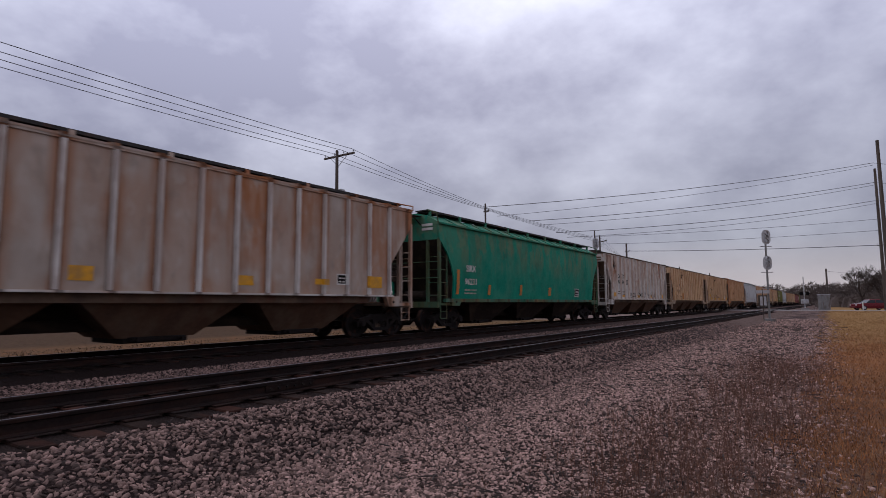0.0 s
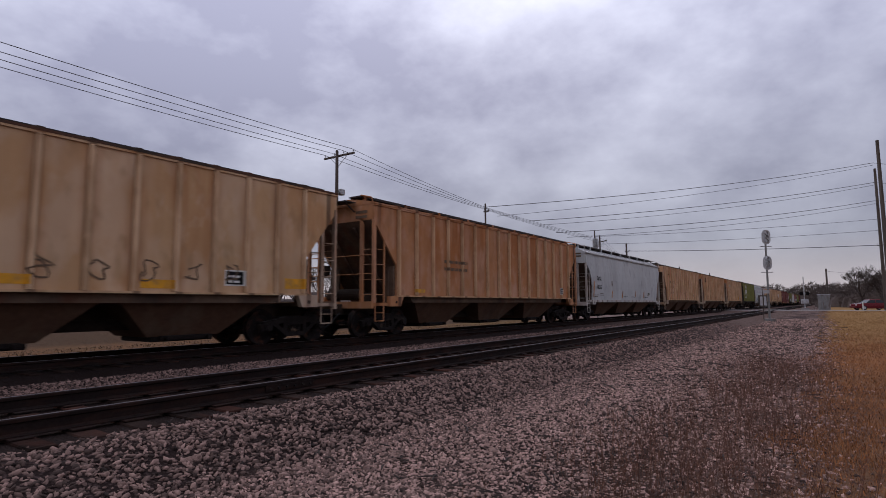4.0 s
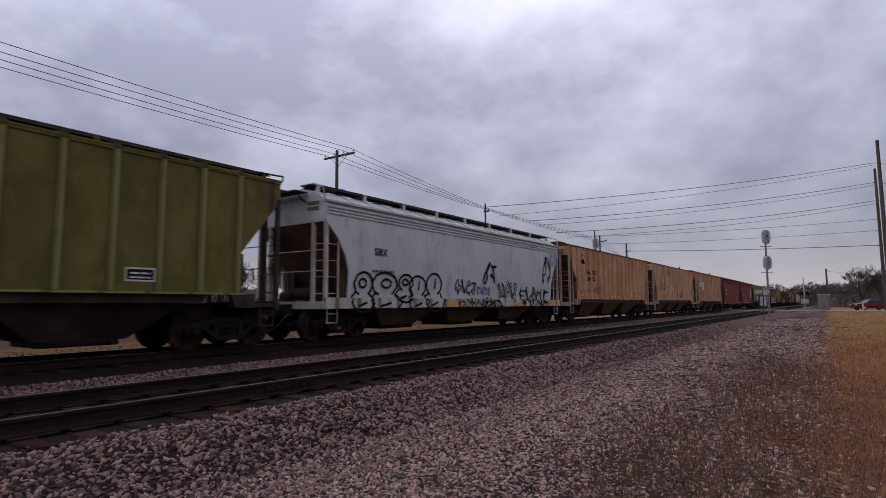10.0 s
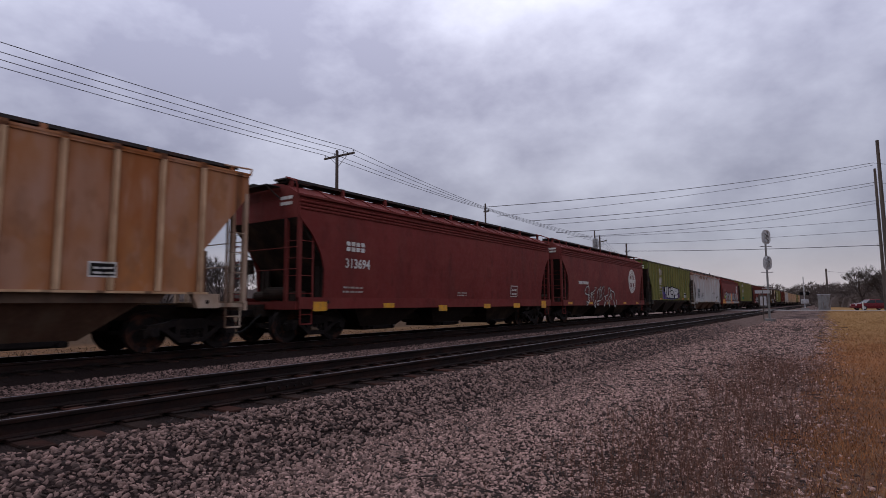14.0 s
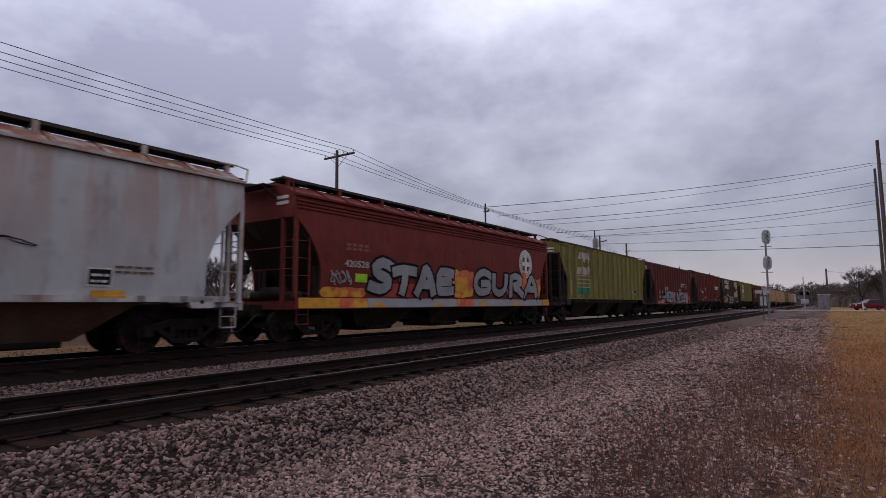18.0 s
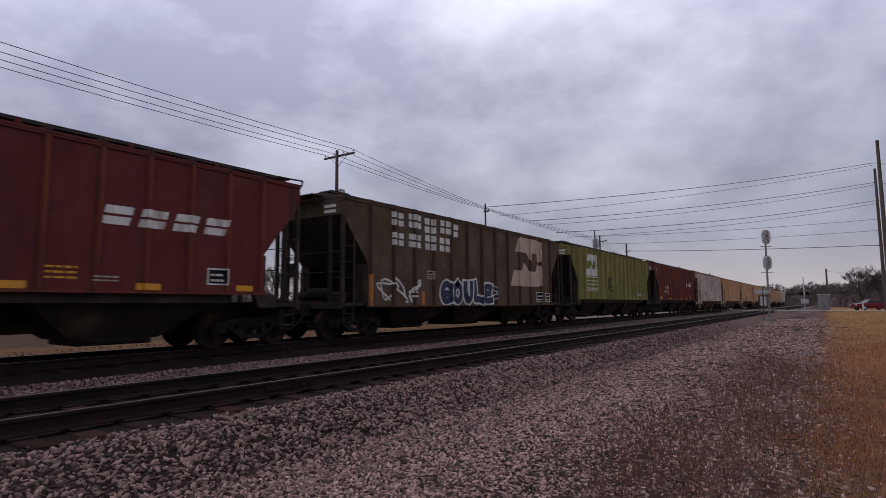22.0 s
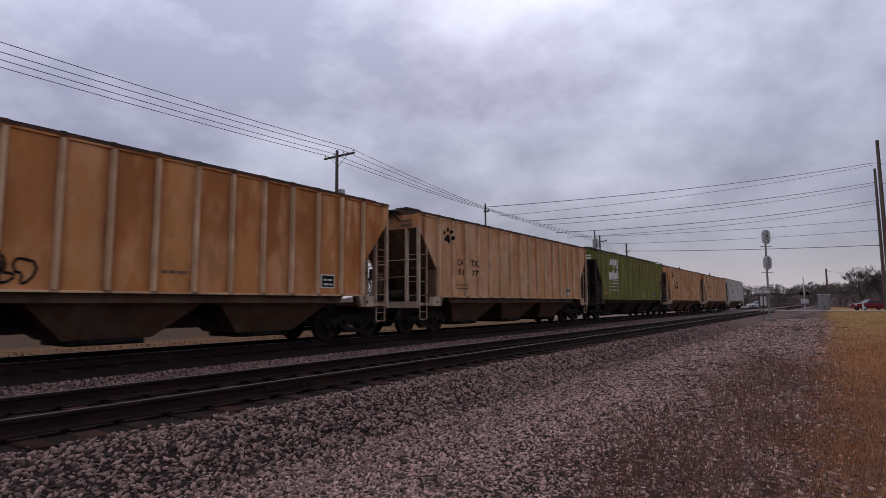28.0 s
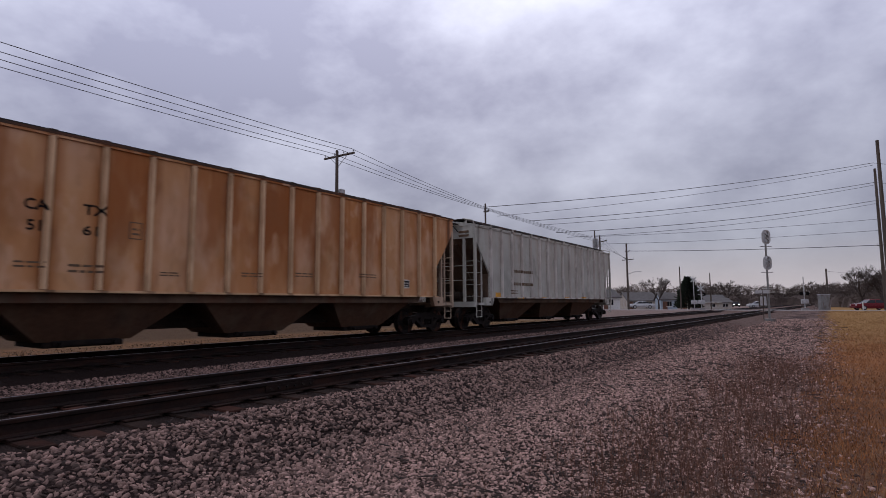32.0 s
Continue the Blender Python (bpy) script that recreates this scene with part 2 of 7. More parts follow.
# ---- mesh helpers ----
class Shape:
    """Points and faces of one mesh in the making."""

    def __init__(self):
        self.v, self.f = [], []

    def add(self, verts, faces):
        n = len(self.v)
        self.v += [tuple(p) for p in verts]
        self.f += [tuple(i + n for i in face) for face in faces]
        return self

    def box(self, x0, x1, y0, y1, z0, z1, bevel=0.0):
        if bevel:
            b = bevel
            ring = lambda z, k: [(x0 + k, y0, z), (x1 - k, y0, z), (x1, y0 + k, z), (x1, y1 - k, z), (x1 - k, y1, z), (x0 + k, y1, z), (x0, y1 - k, z), (x0, y0 + k, z)]
            inset = lambda z: [(x0 + b, y0 + b * 0.6, z), (x1 - b, y0 + b * 0.6, z), (x1 - b * 0.6, y0 + b, z), (x1 - b * 0.6, y1 - b, z), (x1 - b, y1 - b * 0.6, z), (x0 + b, y1 - b * 0.6, z), (x0 + b * 0.6, y1 - b, z), (x0 + b * 0.6, y0 + b, z)]
            return self.rings([inset(z0), ring(z0 + b, b), ring(z1 - b, b), inset(z1)])
        return self.add([(x0, y0, z0), (x1, y0, z0), (x1, y1, z0), (x0, y1, z0), (x0, y0, z1), (x1, y0, z1), (x1, y1, z1), (x0, y1, z1)],
                        [(0, 3, 2, 1), (4, 5, 6, 7), (0, 1, 5, 4), (1, 2, 6, 5), (2, 3, 7, 6), (3, 0, 4, 7)])

    def rings(self, rings, cap=True, closed=True):
        n = len(rings[0])
        verts = [p for r in rings for p in r]
        faces = []
        for k in range(len(rings) - 1):
            for i in range(n if closed else n - 1):
                j = (i + 1) % n
                faces.append((k * n + i, k * n + j, (k + 1) * n + j, (k + 1) * n + i))
        if cap:
            faces.append(tuple(reversed(range(n))))
            faces.append(tuple(range((len(rings) - 1) * n, len(rings) * n)))
        return self.add(verts, faces)

    def tube(self, a, b, r0, r1=None, n=8, cap=True):
        a, b = Vector(a), Vector(b)
        r1 = r0 if r1 is None else r1
        d = (b - a).normalized()
        s = d.orthogonal().normalized()
        t = d.cross(s)
        ring = lambda c, r: [tuple(c + r * (math.cos(2 * math.pi * i / n) * s + math.sin(2 * math.pi * i / n) * t)) for i in range(n)]
        return self.rings([ring(a, r0), ring(b, r1)], cap)

    def pipe(self, points, r, n=6):
        for a, b in zip(points[:-1], points[1:]):
            self.tube(a, b, r, r, n)
        return self

    def prism_y(self, outline, y0, y1):
        """Extrudes an outline of (x, z) points from y0 to y1."""
        return self.rings([[(x, y0, z) for x, z in outline], [(x, y1, z) for x, z in outline]])

    def prism_x(self, outline, x0, x1):
        return self.rings([[(x0, y, z) for y, z in outline], [(x1, y, z) for y, z in outline]])

    def mesh(self, name, material=None):
        me = bpy.data.meshes.new(name)
        me.from_pydata(self.v, [], self.f)
        bm = bmesh.new()
        bm.from_mesh(me)
        bmesh.ops.recalc_face_normals(bm, faces=bm.faces)
        bm.to_mesh(me)
        bm.free()
        if material:
            me.materials.append(material)
        return me


def part(name, shape, material, parent, label="", at=None):
    """Links a shape or a mesh as one part under a thing or a part."""
    me = shape.mesh(name, material) if isinstance(shape, Shape) else shape
    ob = new(name, me)
    ob.parent = parent
    if at is not None:
        ob.matrix_basis = at
    if label:
        ob["label"] = label
    return ob


def thing(name, label, category, m=None, group="", kind=""):
    ob = new(name)
    ob.empty_display_size = 0.3
    if m is not None:
        ob.matrix_basis = m
    return tagged(ob, label, category, group, kind)


def lone(name, shape, material, label, category="", m=None, group="", kind=""):
    ob = new(name, shape.mesh(name, material) if isinstance(shape, Shape) else shape)
    if m is not None:
        ob.matrix_basis = m
    return tagged(ob, label, category, group, kind)


def big_mesh(name, verts, loops, totals, material, smooth=False):
    """A large mesh straight from arrays."""
    me = bpy.data.meshes.new(name)
    me.vertices.add(len(verts))
    me.vertices.foreach_set("co", np.asarray(verts, np.float32).ravel())
    me.loops.add(len(loops))
    me.loops.foreach_set("vertex_index", np.asarray(loops, np.int32))
    totals = np.asarray(totals, np.int32)
    starts = np.concatenate([[0], np.cumsum(totals)[:-1]]).astype(np.int32)
    me.polygons.add(len(totals))
    me.polygons.foreach_set("loop_start", starts)
    me.polygons.foreach_set("loop_total", totals)
    me.update(calc_edges=True)
    me.materials.append(material)
    return me
# ---- ground: one sheet to the horizon, with the two ballast beds ----
ROAD_X = 92.0


def smooth(a, b, x):
    t = min(1.0, max(0.0, (x - a) / (b - a)))
    return t * t * (3 - 2 * t)


PROFILE = [(-3000, 0.2), (-60, 0.1), (-12, 0.06), (-4, 0.04), (0.3, 0.03), (1.5, 0.0), (4.0, 0.0), (4.6, 0.10), (5.45, 0.315), (5.75, 0.335), (8.55, 0.335), (9.3, 0.29), (10.2, 0.25),
           (11.1, 0.29), (11.8, 0.335), (14.7, 0.335), (15.2, 0.28), (16.4, 0.02), (18, -0.05), (26, -0.1), (60, 0.0), (200, 0.3), (3000, 0.5)]


def ground_z(x, y):
    for (ya, za), (yb, zb) in zip(PROFILE[:-1], PROFILE[1:]):
        if y <= yb:
            z = za + (zb - za) * (y - ya) / (yb - ya)
            break
    up = smooth(58, 86, x) * (1 - smooth(100, 130, x))
    if 4.2 < y < 16.4:
        return z + (0.49 - z) * smooth(84, 87.5, x) * (1 - smooth(97, 100, x))
    return z + (0.49 - z) * up * (1 - smooth(60, 140, abs(y)))


def strip(name, ys, xs, material, bumpy=0.0):
    grid = [(x, y, ground_z(x, y) + (bumpy * (noise.noise((x * 0.35, y * 0.35, 3)) + 0.5 * noise.noise((x, y, 7))) if abs(x) < 80 else 0)) for x in xs for y in ys]
    n = len(ys)
    faces = [(i * n + j, (i + 1) * n + j, (i + 1) * n + j + 1, i * n + j + 1) for i in range(len(xs) - 1) for j in range(n - 1)]
    return Shape().add(grid, faces).mesh(name, material)


def span(a, b, step):
    n = max(1, int(round((b - a) / step)))
    return [a + (b - a) * i / n for i in range(n + 1)]


def soil(name):
    """The ground's own material: dry grass, gravel and earth, laid out by the plan."""
    m = bpy.data.materials.new(name)
    m.use_nodes = True
    nt = m.node_tree
    nodes, link = nt.nodes, nt.links.new
    bsdf = nodes["Principled BSDF"]
    bsdf.inputs["Roughness"].default_value = 0.95
    bsdf.inputs["Specular IOR Level"].default_value = 0.05
    co = nodes.new("ShaderNodeTexCoord")
    sep = nodes.new("ShaderNodeSeparateXYZ")
    link(co.outputs["Object"], sep.inputs["Vector"])

    def tex(scale, detail=5.0, stretch=(1, 1, 1)):
        mapping = nodes.new("ShaderNodeMapping")
        mapping.inputs["Scale"].default_value = stretch
        link(co.outputs["Object"], mapping.inputs["Vector"])
        n = nodes.new("ShaderNodeTexNoise")
        n.inputs["Scale"].default_value, n.inputs["Detail"].default_value, n.inputs["Roughness"].default_value = scale, detail, 0.65
        link(mapping.outputs["Vector"], n.inputs["Vector"])
        return n.outputs["Fac"]

    def rng(v, a, b, c=0.0, d=1.0):
        r = nodes.new("ShaderNodeMapRange")
        for key, val in (("From Min", a), ("From Max", b), ("To Min", c), ("To Max", d)):
            r.inputs[key].default_value = val
        link(v, r.inputs["Value"])
        return r.outputs["Result"]

    def mix(f, a, b):
        x = nodes.new("ShaderNodeMix")
        x.data_type = "RGBA"
        link(f, x.inputs["Factor"])
        for s, v in (("A", a), ("B", b)):
            if isinstance(v, tuple):
                x.inputs[s].default_value = (*v, 1)
            else:
                link(v, x.inputs[s])
        return x.outputs["Result"]

    def op(kind, a, b):
        t = nodes.new("ShaderNodeMath")
        t.operation = kind
        for i, v in enumerate((a, b)):
            if isinstance(v, float):
                t.inputs[i].default_value = v
            else:
                link(v, t.inputs[i])
        return t.outputs["Value"]

    vor = nodes.new("ShaderNodeTexVoronoi")
    vor.inputs["Scale"].default_value = 24.0
    link(co.outputs["Object"], vor.inputs["Vector"])
    # stone pattern; the shade in its gaps is painted near-black
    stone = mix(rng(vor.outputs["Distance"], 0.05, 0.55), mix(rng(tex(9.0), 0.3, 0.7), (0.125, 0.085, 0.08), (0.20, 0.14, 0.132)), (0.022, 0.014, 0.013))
    gravel = mix(rng(tex(0.5), 0.42, 0.62), stone, mix(rng(tex(6.0), 0.3, 0.7), (0.23, 0.153, 0.132), (0.15, 0.098, 0.082)))
    grass = mix(rng(tex(2.2), 0.35, 0.65), mix(rng(tex(22.0), 0.3, 0.7), (0.19, 0.080, 0.032), (0.34, 0.150, 0.056)), (0.19, 0.098, 0.056))
    grass = mix(rng(tex(0.25), 0.5, 0.7), grass, (0.20, 0.115, 0.055))
    grass = mix(rng(sep.outputs["X"], 20.0, 45.0, 0.0, 0.8), grass, mix(rng(tex(3.0), 0.3, 0.7), (0.22, 0.125, 0.052), (0.33, 0.20, 0.080)))
    wob = op("ADD", sep.outputs["Y"], op("MULTIPLY", op("SUBTRACT", tex(0.7), 0.5), 1.2))
    fringe = op("ADD", wob, op("MULTIPLY", op("SUBTRACT", tex(4.0), 0.5), 1.4))
    near_grass = rng(fringe, 0.55, 0.05)
    far_grass = rng(wob, 16.2, 17.0)
    lot = rng(sep.outputs["X"], 50.0, 60.0)
    col = mix(near_grass, gravel, grass)
    far = mix(rng(op("ADD", sep.outputs["Y"], op("MULTIPLY", tex(0.3), 2.0)), 26.5, 28.5), grass, mix(rng(tex(5.0), 0.35, 0.65), (0.040, 0.022, 0.014), (0.115, 0.062, 0.036)))
    far = mix(rng(tex(7.0), 0.35, 0.6, 0.2, 0.85), far, (0.075, 0.048, 0.028))
    far = mix(lot, far, mix(rng(tex(1.2), 0.3, 0.7), (0.15, 0.105, 0.092), (0.21, 0.155, 0.135)))
    col = mix(far_grass, col, far)
    col = mix(rng(sep.outputs["Y"], 60.0, 75.0), col, mix(rng(tex(0.1), 0.4, 0.6), (0.11, 0.068, 0.040), (0.075, 0.050, 0.032)))
    bed = op("MULTIPLY", rng(wob, 3.9, 4.4), rng(wob, 16.6, 16.2))
    # ballast pattern, again with gap shade put into the colour
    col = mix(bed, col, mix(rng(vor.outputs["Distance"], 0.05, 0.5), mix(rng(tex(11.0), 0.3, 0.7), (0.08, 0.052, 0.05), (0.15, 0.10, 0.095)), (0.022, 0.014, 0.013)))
    oily = op("MULTIPLY", rng(sep.outputs["X"], 74.0, 62.0, 0.25, 1.0), op("MULTIPLY", op("MAXIMUM", op("MULTIPLY", rng(wob, 5.7, 6.1), rng(wob, 8.7, 8.3)), op("MULTIPLY", rng(wob, 10.6, 11.2), rng(wob, 15.2, 14.8))), 0.75))
    col = mix(oily, col, (0.022, 0.016, 0.014))
    # the beds far off, a paler grey brown
    pale_bed = op("MULTIPLY", bed, rng(sep.outputs["X"], 26.0, 44.0, 0.0, 0.85))
    col = mix(pale_bed, col, mix(rng(tex(3.0), 0.3, 0.7), (0.165, 0.112, 0.095), (0.095, 0.063, 0.053)))
    weedy = op("MULTIPLY", op("MULTIPLY", rng(wob, 2.3, 1.0), rng(sep.outputs["X"], 18.0, 11.0)), rng(tex(1.3), 0.32, 0.58, 0.1, 0.9))
    # near-black ground under the loose stones, painted as the shade between them
    gap_shade = op("MULTIPLY", op("MULTIPLY", rng(sep.outputs["X"], 34.0, 13.0), rng(wob, 0.9, 1.6)), rng(wob, 16.0, 15.0, 0.0, 0.9))
    gap_shade = op("MULTIPLY", gap_shade, rng(sep.outputs["X"], -1.0, 5.0))
    col = mix(gap_shade, col, (0.016, 0.010, 0.009))
    col = mix(weedy, col, mix(rng(tex(14.0), 0.35, 0.65), (0.125, 0.068, 0.048), (0.070, 0.038, 0.028)))
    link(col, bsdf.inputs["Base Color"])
    bp = nodes.new("ShaderNodeBump")
    bp.inputs["Strength"].default_value, bp.inputs["Distance"].default_value = 0.8, 0.03
    bp.invert = True
    link(op("ADD", vor.outputs["Distance"], op("MULTIPLY", tex(60.0), 0.5)), bp.inputs["Height"])
    link(bp.outputs["Normal"], bsdf.inputs["Normal"])
    return m


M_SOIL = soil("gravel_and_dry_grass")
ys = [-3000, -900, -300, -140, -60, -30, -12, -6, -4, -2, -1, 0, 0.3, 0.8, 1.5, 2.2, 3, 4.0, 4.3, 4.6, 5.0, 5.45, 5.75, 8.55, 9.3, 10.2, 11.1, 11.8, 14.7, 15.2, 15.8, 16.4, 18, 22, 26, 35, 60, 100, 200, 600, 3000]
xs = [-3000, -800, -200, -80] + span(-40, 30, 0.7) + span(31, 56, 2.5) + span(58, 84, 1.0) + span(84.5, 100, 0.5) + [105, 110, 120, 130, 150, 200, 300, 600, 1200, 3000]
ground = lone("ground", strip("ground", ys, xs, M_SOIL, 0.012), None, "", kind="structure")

# the road over the tracks, a low slab laid on the ground
M_ASPHALT = shader("worn_pale_asphalt", (0.26, 0.245, 0.24), 0.9, 0.0, 0.2, 0.6, (((0.12, 0.11, 0.11), (0.3, 0.3, 1), 0.5, 0.65, 0.5, 0, 0),), 0.3, 30)
road = Shape()
ry = [-3000, -400, -140, -100, -60, -30, -12, 0, 4.2, 5.7, 6.2, 8.0, 12.3, 14.2, 16.4, 24, 35, 60, 100, 140, 300, 3000]
for y0, y1 in zip(ry[:-1], ry[1:]):
    zz = [max(ground_z(ROAD_X + dx, y) for dx in (-3.6, 0, 3.6)) + 0.02 for y in (y0, y1)]
    road.add([(ROAD_X - 3.6, y0, zz[0]), (ROAD_X + 3.6, y0, zz[0]), (ROAD_X + 3.6, y1, zz[1]), (ROAD_X - 3.6, y1, zz[1]),
              (ROAD_X - 3.8, y0, zz[0] - 0.3), (ROAD_X + 3.8, y0, zz[0] - 0.3), (ROAD_X + 3.8, y1, zz[1] - 0.3), (ROAD_X - 3.8, y1, zz[1] - 0.3)],
             [(0, 1, 2, 3), (0, 3, 7, 4), (1, 5, 6, 2)])
lone("road", road, M_ASPHALT, "", kind="structure")

# ---- rails: one long bar each, polished on top ----
RAIL = [(-0.070, 0), (0.070, 0), (0.070, 0.012), (0.014, 0.034), (0.010, 0.118), (0.034, 0.132), (0.036, 0.160), (0.028, 0.1705), (-0.028, 0.1705), (-0.036, 0.160), (-0.034, 0.132), (-0.010, 0.118), (-0.014, 0.034), (-0.070, 0.012)]


def rail(y):
    ob = lone("rail", Shape().prism_x([(y + a, RT - 0.172 + b) for a, b in RAIL], -400, 900), M_RAIL, "rusty steel rail with a polished running face", "rail", group="rails")
    part("running_face", Shape().prism_x([(y - 0.020, RT - 0.003), (y + 0.020, RT - 0.003), (y + 0.016, RT + 0.001), (y - 0.016, RT + 0.001)], -400, 900), M_RAILTOP, ob, "worn bright steel running face")


for yc in (NEAR_Y, FAR_Y):
    rail(yc - 0.755)
    rail(yc + 0.755)

# ---- sleepers ----
TIE = Shape().box(-0.115, 0.115, -1.3, 1.3, -0.18, 0, 0.015).mesh("tie", M_TIE)
PLATE = Shape().box(-0.1, 0.1, -0.16, 0.16, 0, 0.016, 0.005).mesh("tie_plate", M_RAIL)
for yc, label, x0, x1 in ((NEAR_Y, "dark creosoted wooden sleepers of the empty track", -9, 84), (FAR_Y, "dark creosoted wooden sleepers under the moving train", -6, 84)):
    bed = thing("track_ties", label, "railway ties", Matrix.Translation((0, yc, RT - 0.19)), kind="structure")
    far = Shape()
    x, k = -120.0, 0
    while x < 420:
        dx, dy, rz = random.uniform(-0.03, 0.03), random.uniform(-0.06, 0.06), random.uniform(-1.5, 1.5)
        if x0 < x < x1:
            part("tie", TIE, None, bed, at=pose(x + dx, dy, random.uniform(-0.008, 0.004), 0, 0, rz))
            if yc == NEAR_Y and x < 26:
                for side in (-0.755, 0.755):
                    part("tie_plate", PLATE, None, bed, at=pose(x + dx, side, 0.004))
        elif not 87 < x < 97:
            far.box(x - 0.115, x + 0.115, -1.3, 1.3, -0.18, 0)
        x += 0.515
    part("far_ties", far, M_TIE, bed)["kind"] = "stuff"

# crossing panels between and beside the rails where the road passes
panels = thing("crossing_panels", "worn concrete panels between the rails at the road crossing", "crossing panel", kind="structure")
for yc in (NEAR_Y, FAR_Y):
    for a, b in ((-1.45, -0.84), (-0.66, 0.66), (0.84, 1.45)):
        for k in range(3):
            part("panel", Shape().box(ROAD_X - 3.6 + 2.42 * k, ROAD_X - 3.6 + 2.42 * k + 2.38, yc + a, yc + b, RT - 0.15, RT - 0.012, 0.01), M_ASPHALT, panels)


# ---- loose stones ----
bm = bmesh.new()
bmesh.ops.create_icosphere(bm, subdivisions=1, radius=1.0)
ico_v = np.array([v.co[:] for v in bm.verts])
ico_f = np.array([[v.index for v in f.verts] for f in bm.faces])
bm.free()
rng_s = np.random.default_rng(5)
VARIANTS = []
for _ in range(14):
    d = ico_v * rng_s.uniform(0.5, 1.2, (12, 1)) * np.array([1.25, rng_s.uniform(0.55, 0.9), rng_s.uniform(0.4, 0.7)])
    VARIANTS.append(d)


def stones(name, places, sizes, material, label):
    """One sheet of loose broken stones, each with its own shape, size and lie."""
    n = len(places)
    pick = rng_s.integers(0, len(VARIANTS), n)
    base = np.array(VARIANTS)[pick]
    a = rng_s.uniform(0, 2 * np.pi, n)
    b = rng_s.normal(0, 0.5, n)
    ca, sa, cb, sb = np.cos(a), np.sin(a), np.cos(b), np.sin(b)
    x = base[:, :, 0] * cb[:, None] - base[:, :, 2] * sb[:, None]
    z = base[:, :, 0] * sb[:, None] + base[:, :, 2] * cb[:, None]
    y = base[:, :, 1]
    v = np.stack([x * ca[:, None] - y * sa[:, None], x * sa[:, None] + y * ca[:, None], z], -1) * sizes[:, None, None] + places[:, None, :]
    loops = (ico_f[None] + (np.arange(n) * 12)[:, None, None]).ravel()
    return lone(name, big_mesh(name, v.reshape(-1, 3), loops, np.full(n * 20, 3), material), None, label, "gravel", kind="stuff")


def scattered(x0, x1, y0, y1, per_m2, fall=0.0):
    """Random places on the ground, thinner with distance."""
    n = int((x1 - x0) * (y1 - y0) * per_m2)
    p = np.stack([rng_s.uniform(x0, x1, n), rng_s.uniform(y0, y1, n)], -1)
    if fall:
        dist = np.hypot(p[:, 0], p[:, 1])
        p = p[rng_s.uniform(0, 1, n) < np.clip(fall / dist, 0, 1) ** 2]
    # dense where it is seen from near, sparse elsewhere
    ahead = p[:, 0] * math.cos(YAW) + p[:, 1] * math.sin(YAW)
    side = np.abs(p[:, 0] * math.sin(YAW) - p[:, 1] * math.cos(YAW))
    seen = (ahead > 3.2) & (side < ahead * 0.86 + 0.6)
    p = p[seen | ((np.hypot(p[:, 0], p[:, 1]) < 14) & (rng_s.uniform(0, 1, len(p)) < 0.12))]
    z = np.array([ground_z(*q) for q in p])
    return np.column_stack([p, z])


near_bed = scattered(-8, 40, 3.7, 9.0, 900, 10.0)
on_ties = (near_bed[:, 1] > 5.85) & (near_bed[:, 1] < 8.35)
near_bed[:, 2] += np.where(on_ties, -0.02, 0.0)
keep = ~on_ties | (np.abs(np.abs(near_bed[:, 1] - NEAR_Y) - 0.755) > 0.11)
in_track = near_bed[keep & on_ties]
in_track = in_track[::2]
near_bed = near_bed[keep & ~on_ties]
near_bed = near_bed[rng_s.uniform(0, 1, len(near_bed)) < 0.68]
stones("ballast", in_track, rng_s.uniform(0.022, 0.04, len(in_track)), M_OILY, "dark oil-stained ballast between the rails")
size = rng_s.uniform(0.016, 0.041, len(near_bed)) * (1 + 0.012 * np.hypot(near_bed[:, 0], near_bed[:, 1]))
stones("ballast", near_bed, size, M_BALLAST, "coarse dark grey crushed stone ballast round the sleepers")
far_bed = scattered(-8, 45, 8.9, 11.0, 420, 16.0)
stones("ballast", far_bed, rng_s.uniform(0.022, 0.045, len(far_bed)), M_BALLAST, "coarse crushed stone ballast between the two tracks")
yard = scattered(-9, 60, -0.9, 4.35, 1500, 8.0)
wobble = np.array([noise.noise((q[0] * 0.6, q[1] * 0.6, 9.0)) for q in yard])
yard = yard[yard[:, 1] + 1.1 * wobble > 0.15 + rng_s.normal(0, 0.4, len(yard))]
patchy = np.array([noise.noise((q[0] * 0.7, q[1] * 0.7, 4.0)) for q in yard])
overgrown = np.clip((2.3 + 0.9 * patchy - yard[:, 1]) / 0.7, 0, 1) * np.clip((17.0 + 4 * patchy - yard[:, 0]) / 5.0, 0, 1)
yard = yard[rng_s.uniform(0, 1, len(yard)) < np.clip((yard[:, 1] + 0.9) * 0.8, 0.2, 1) * (0.90 - 0.40 * overgrown)]
stones("gravel", yard, rng_s.uniform(0.007, 0.027, len(yard)) * (1 + 0.045 * np.hypot(yard[:, 0], yard[:, 1])), M_GRAVEL, "pale grey loose gravel of the access way")
# ---- lettering, emblems and tags, cut from thin sheets that follow the ribs ----
GLYPHS = {}


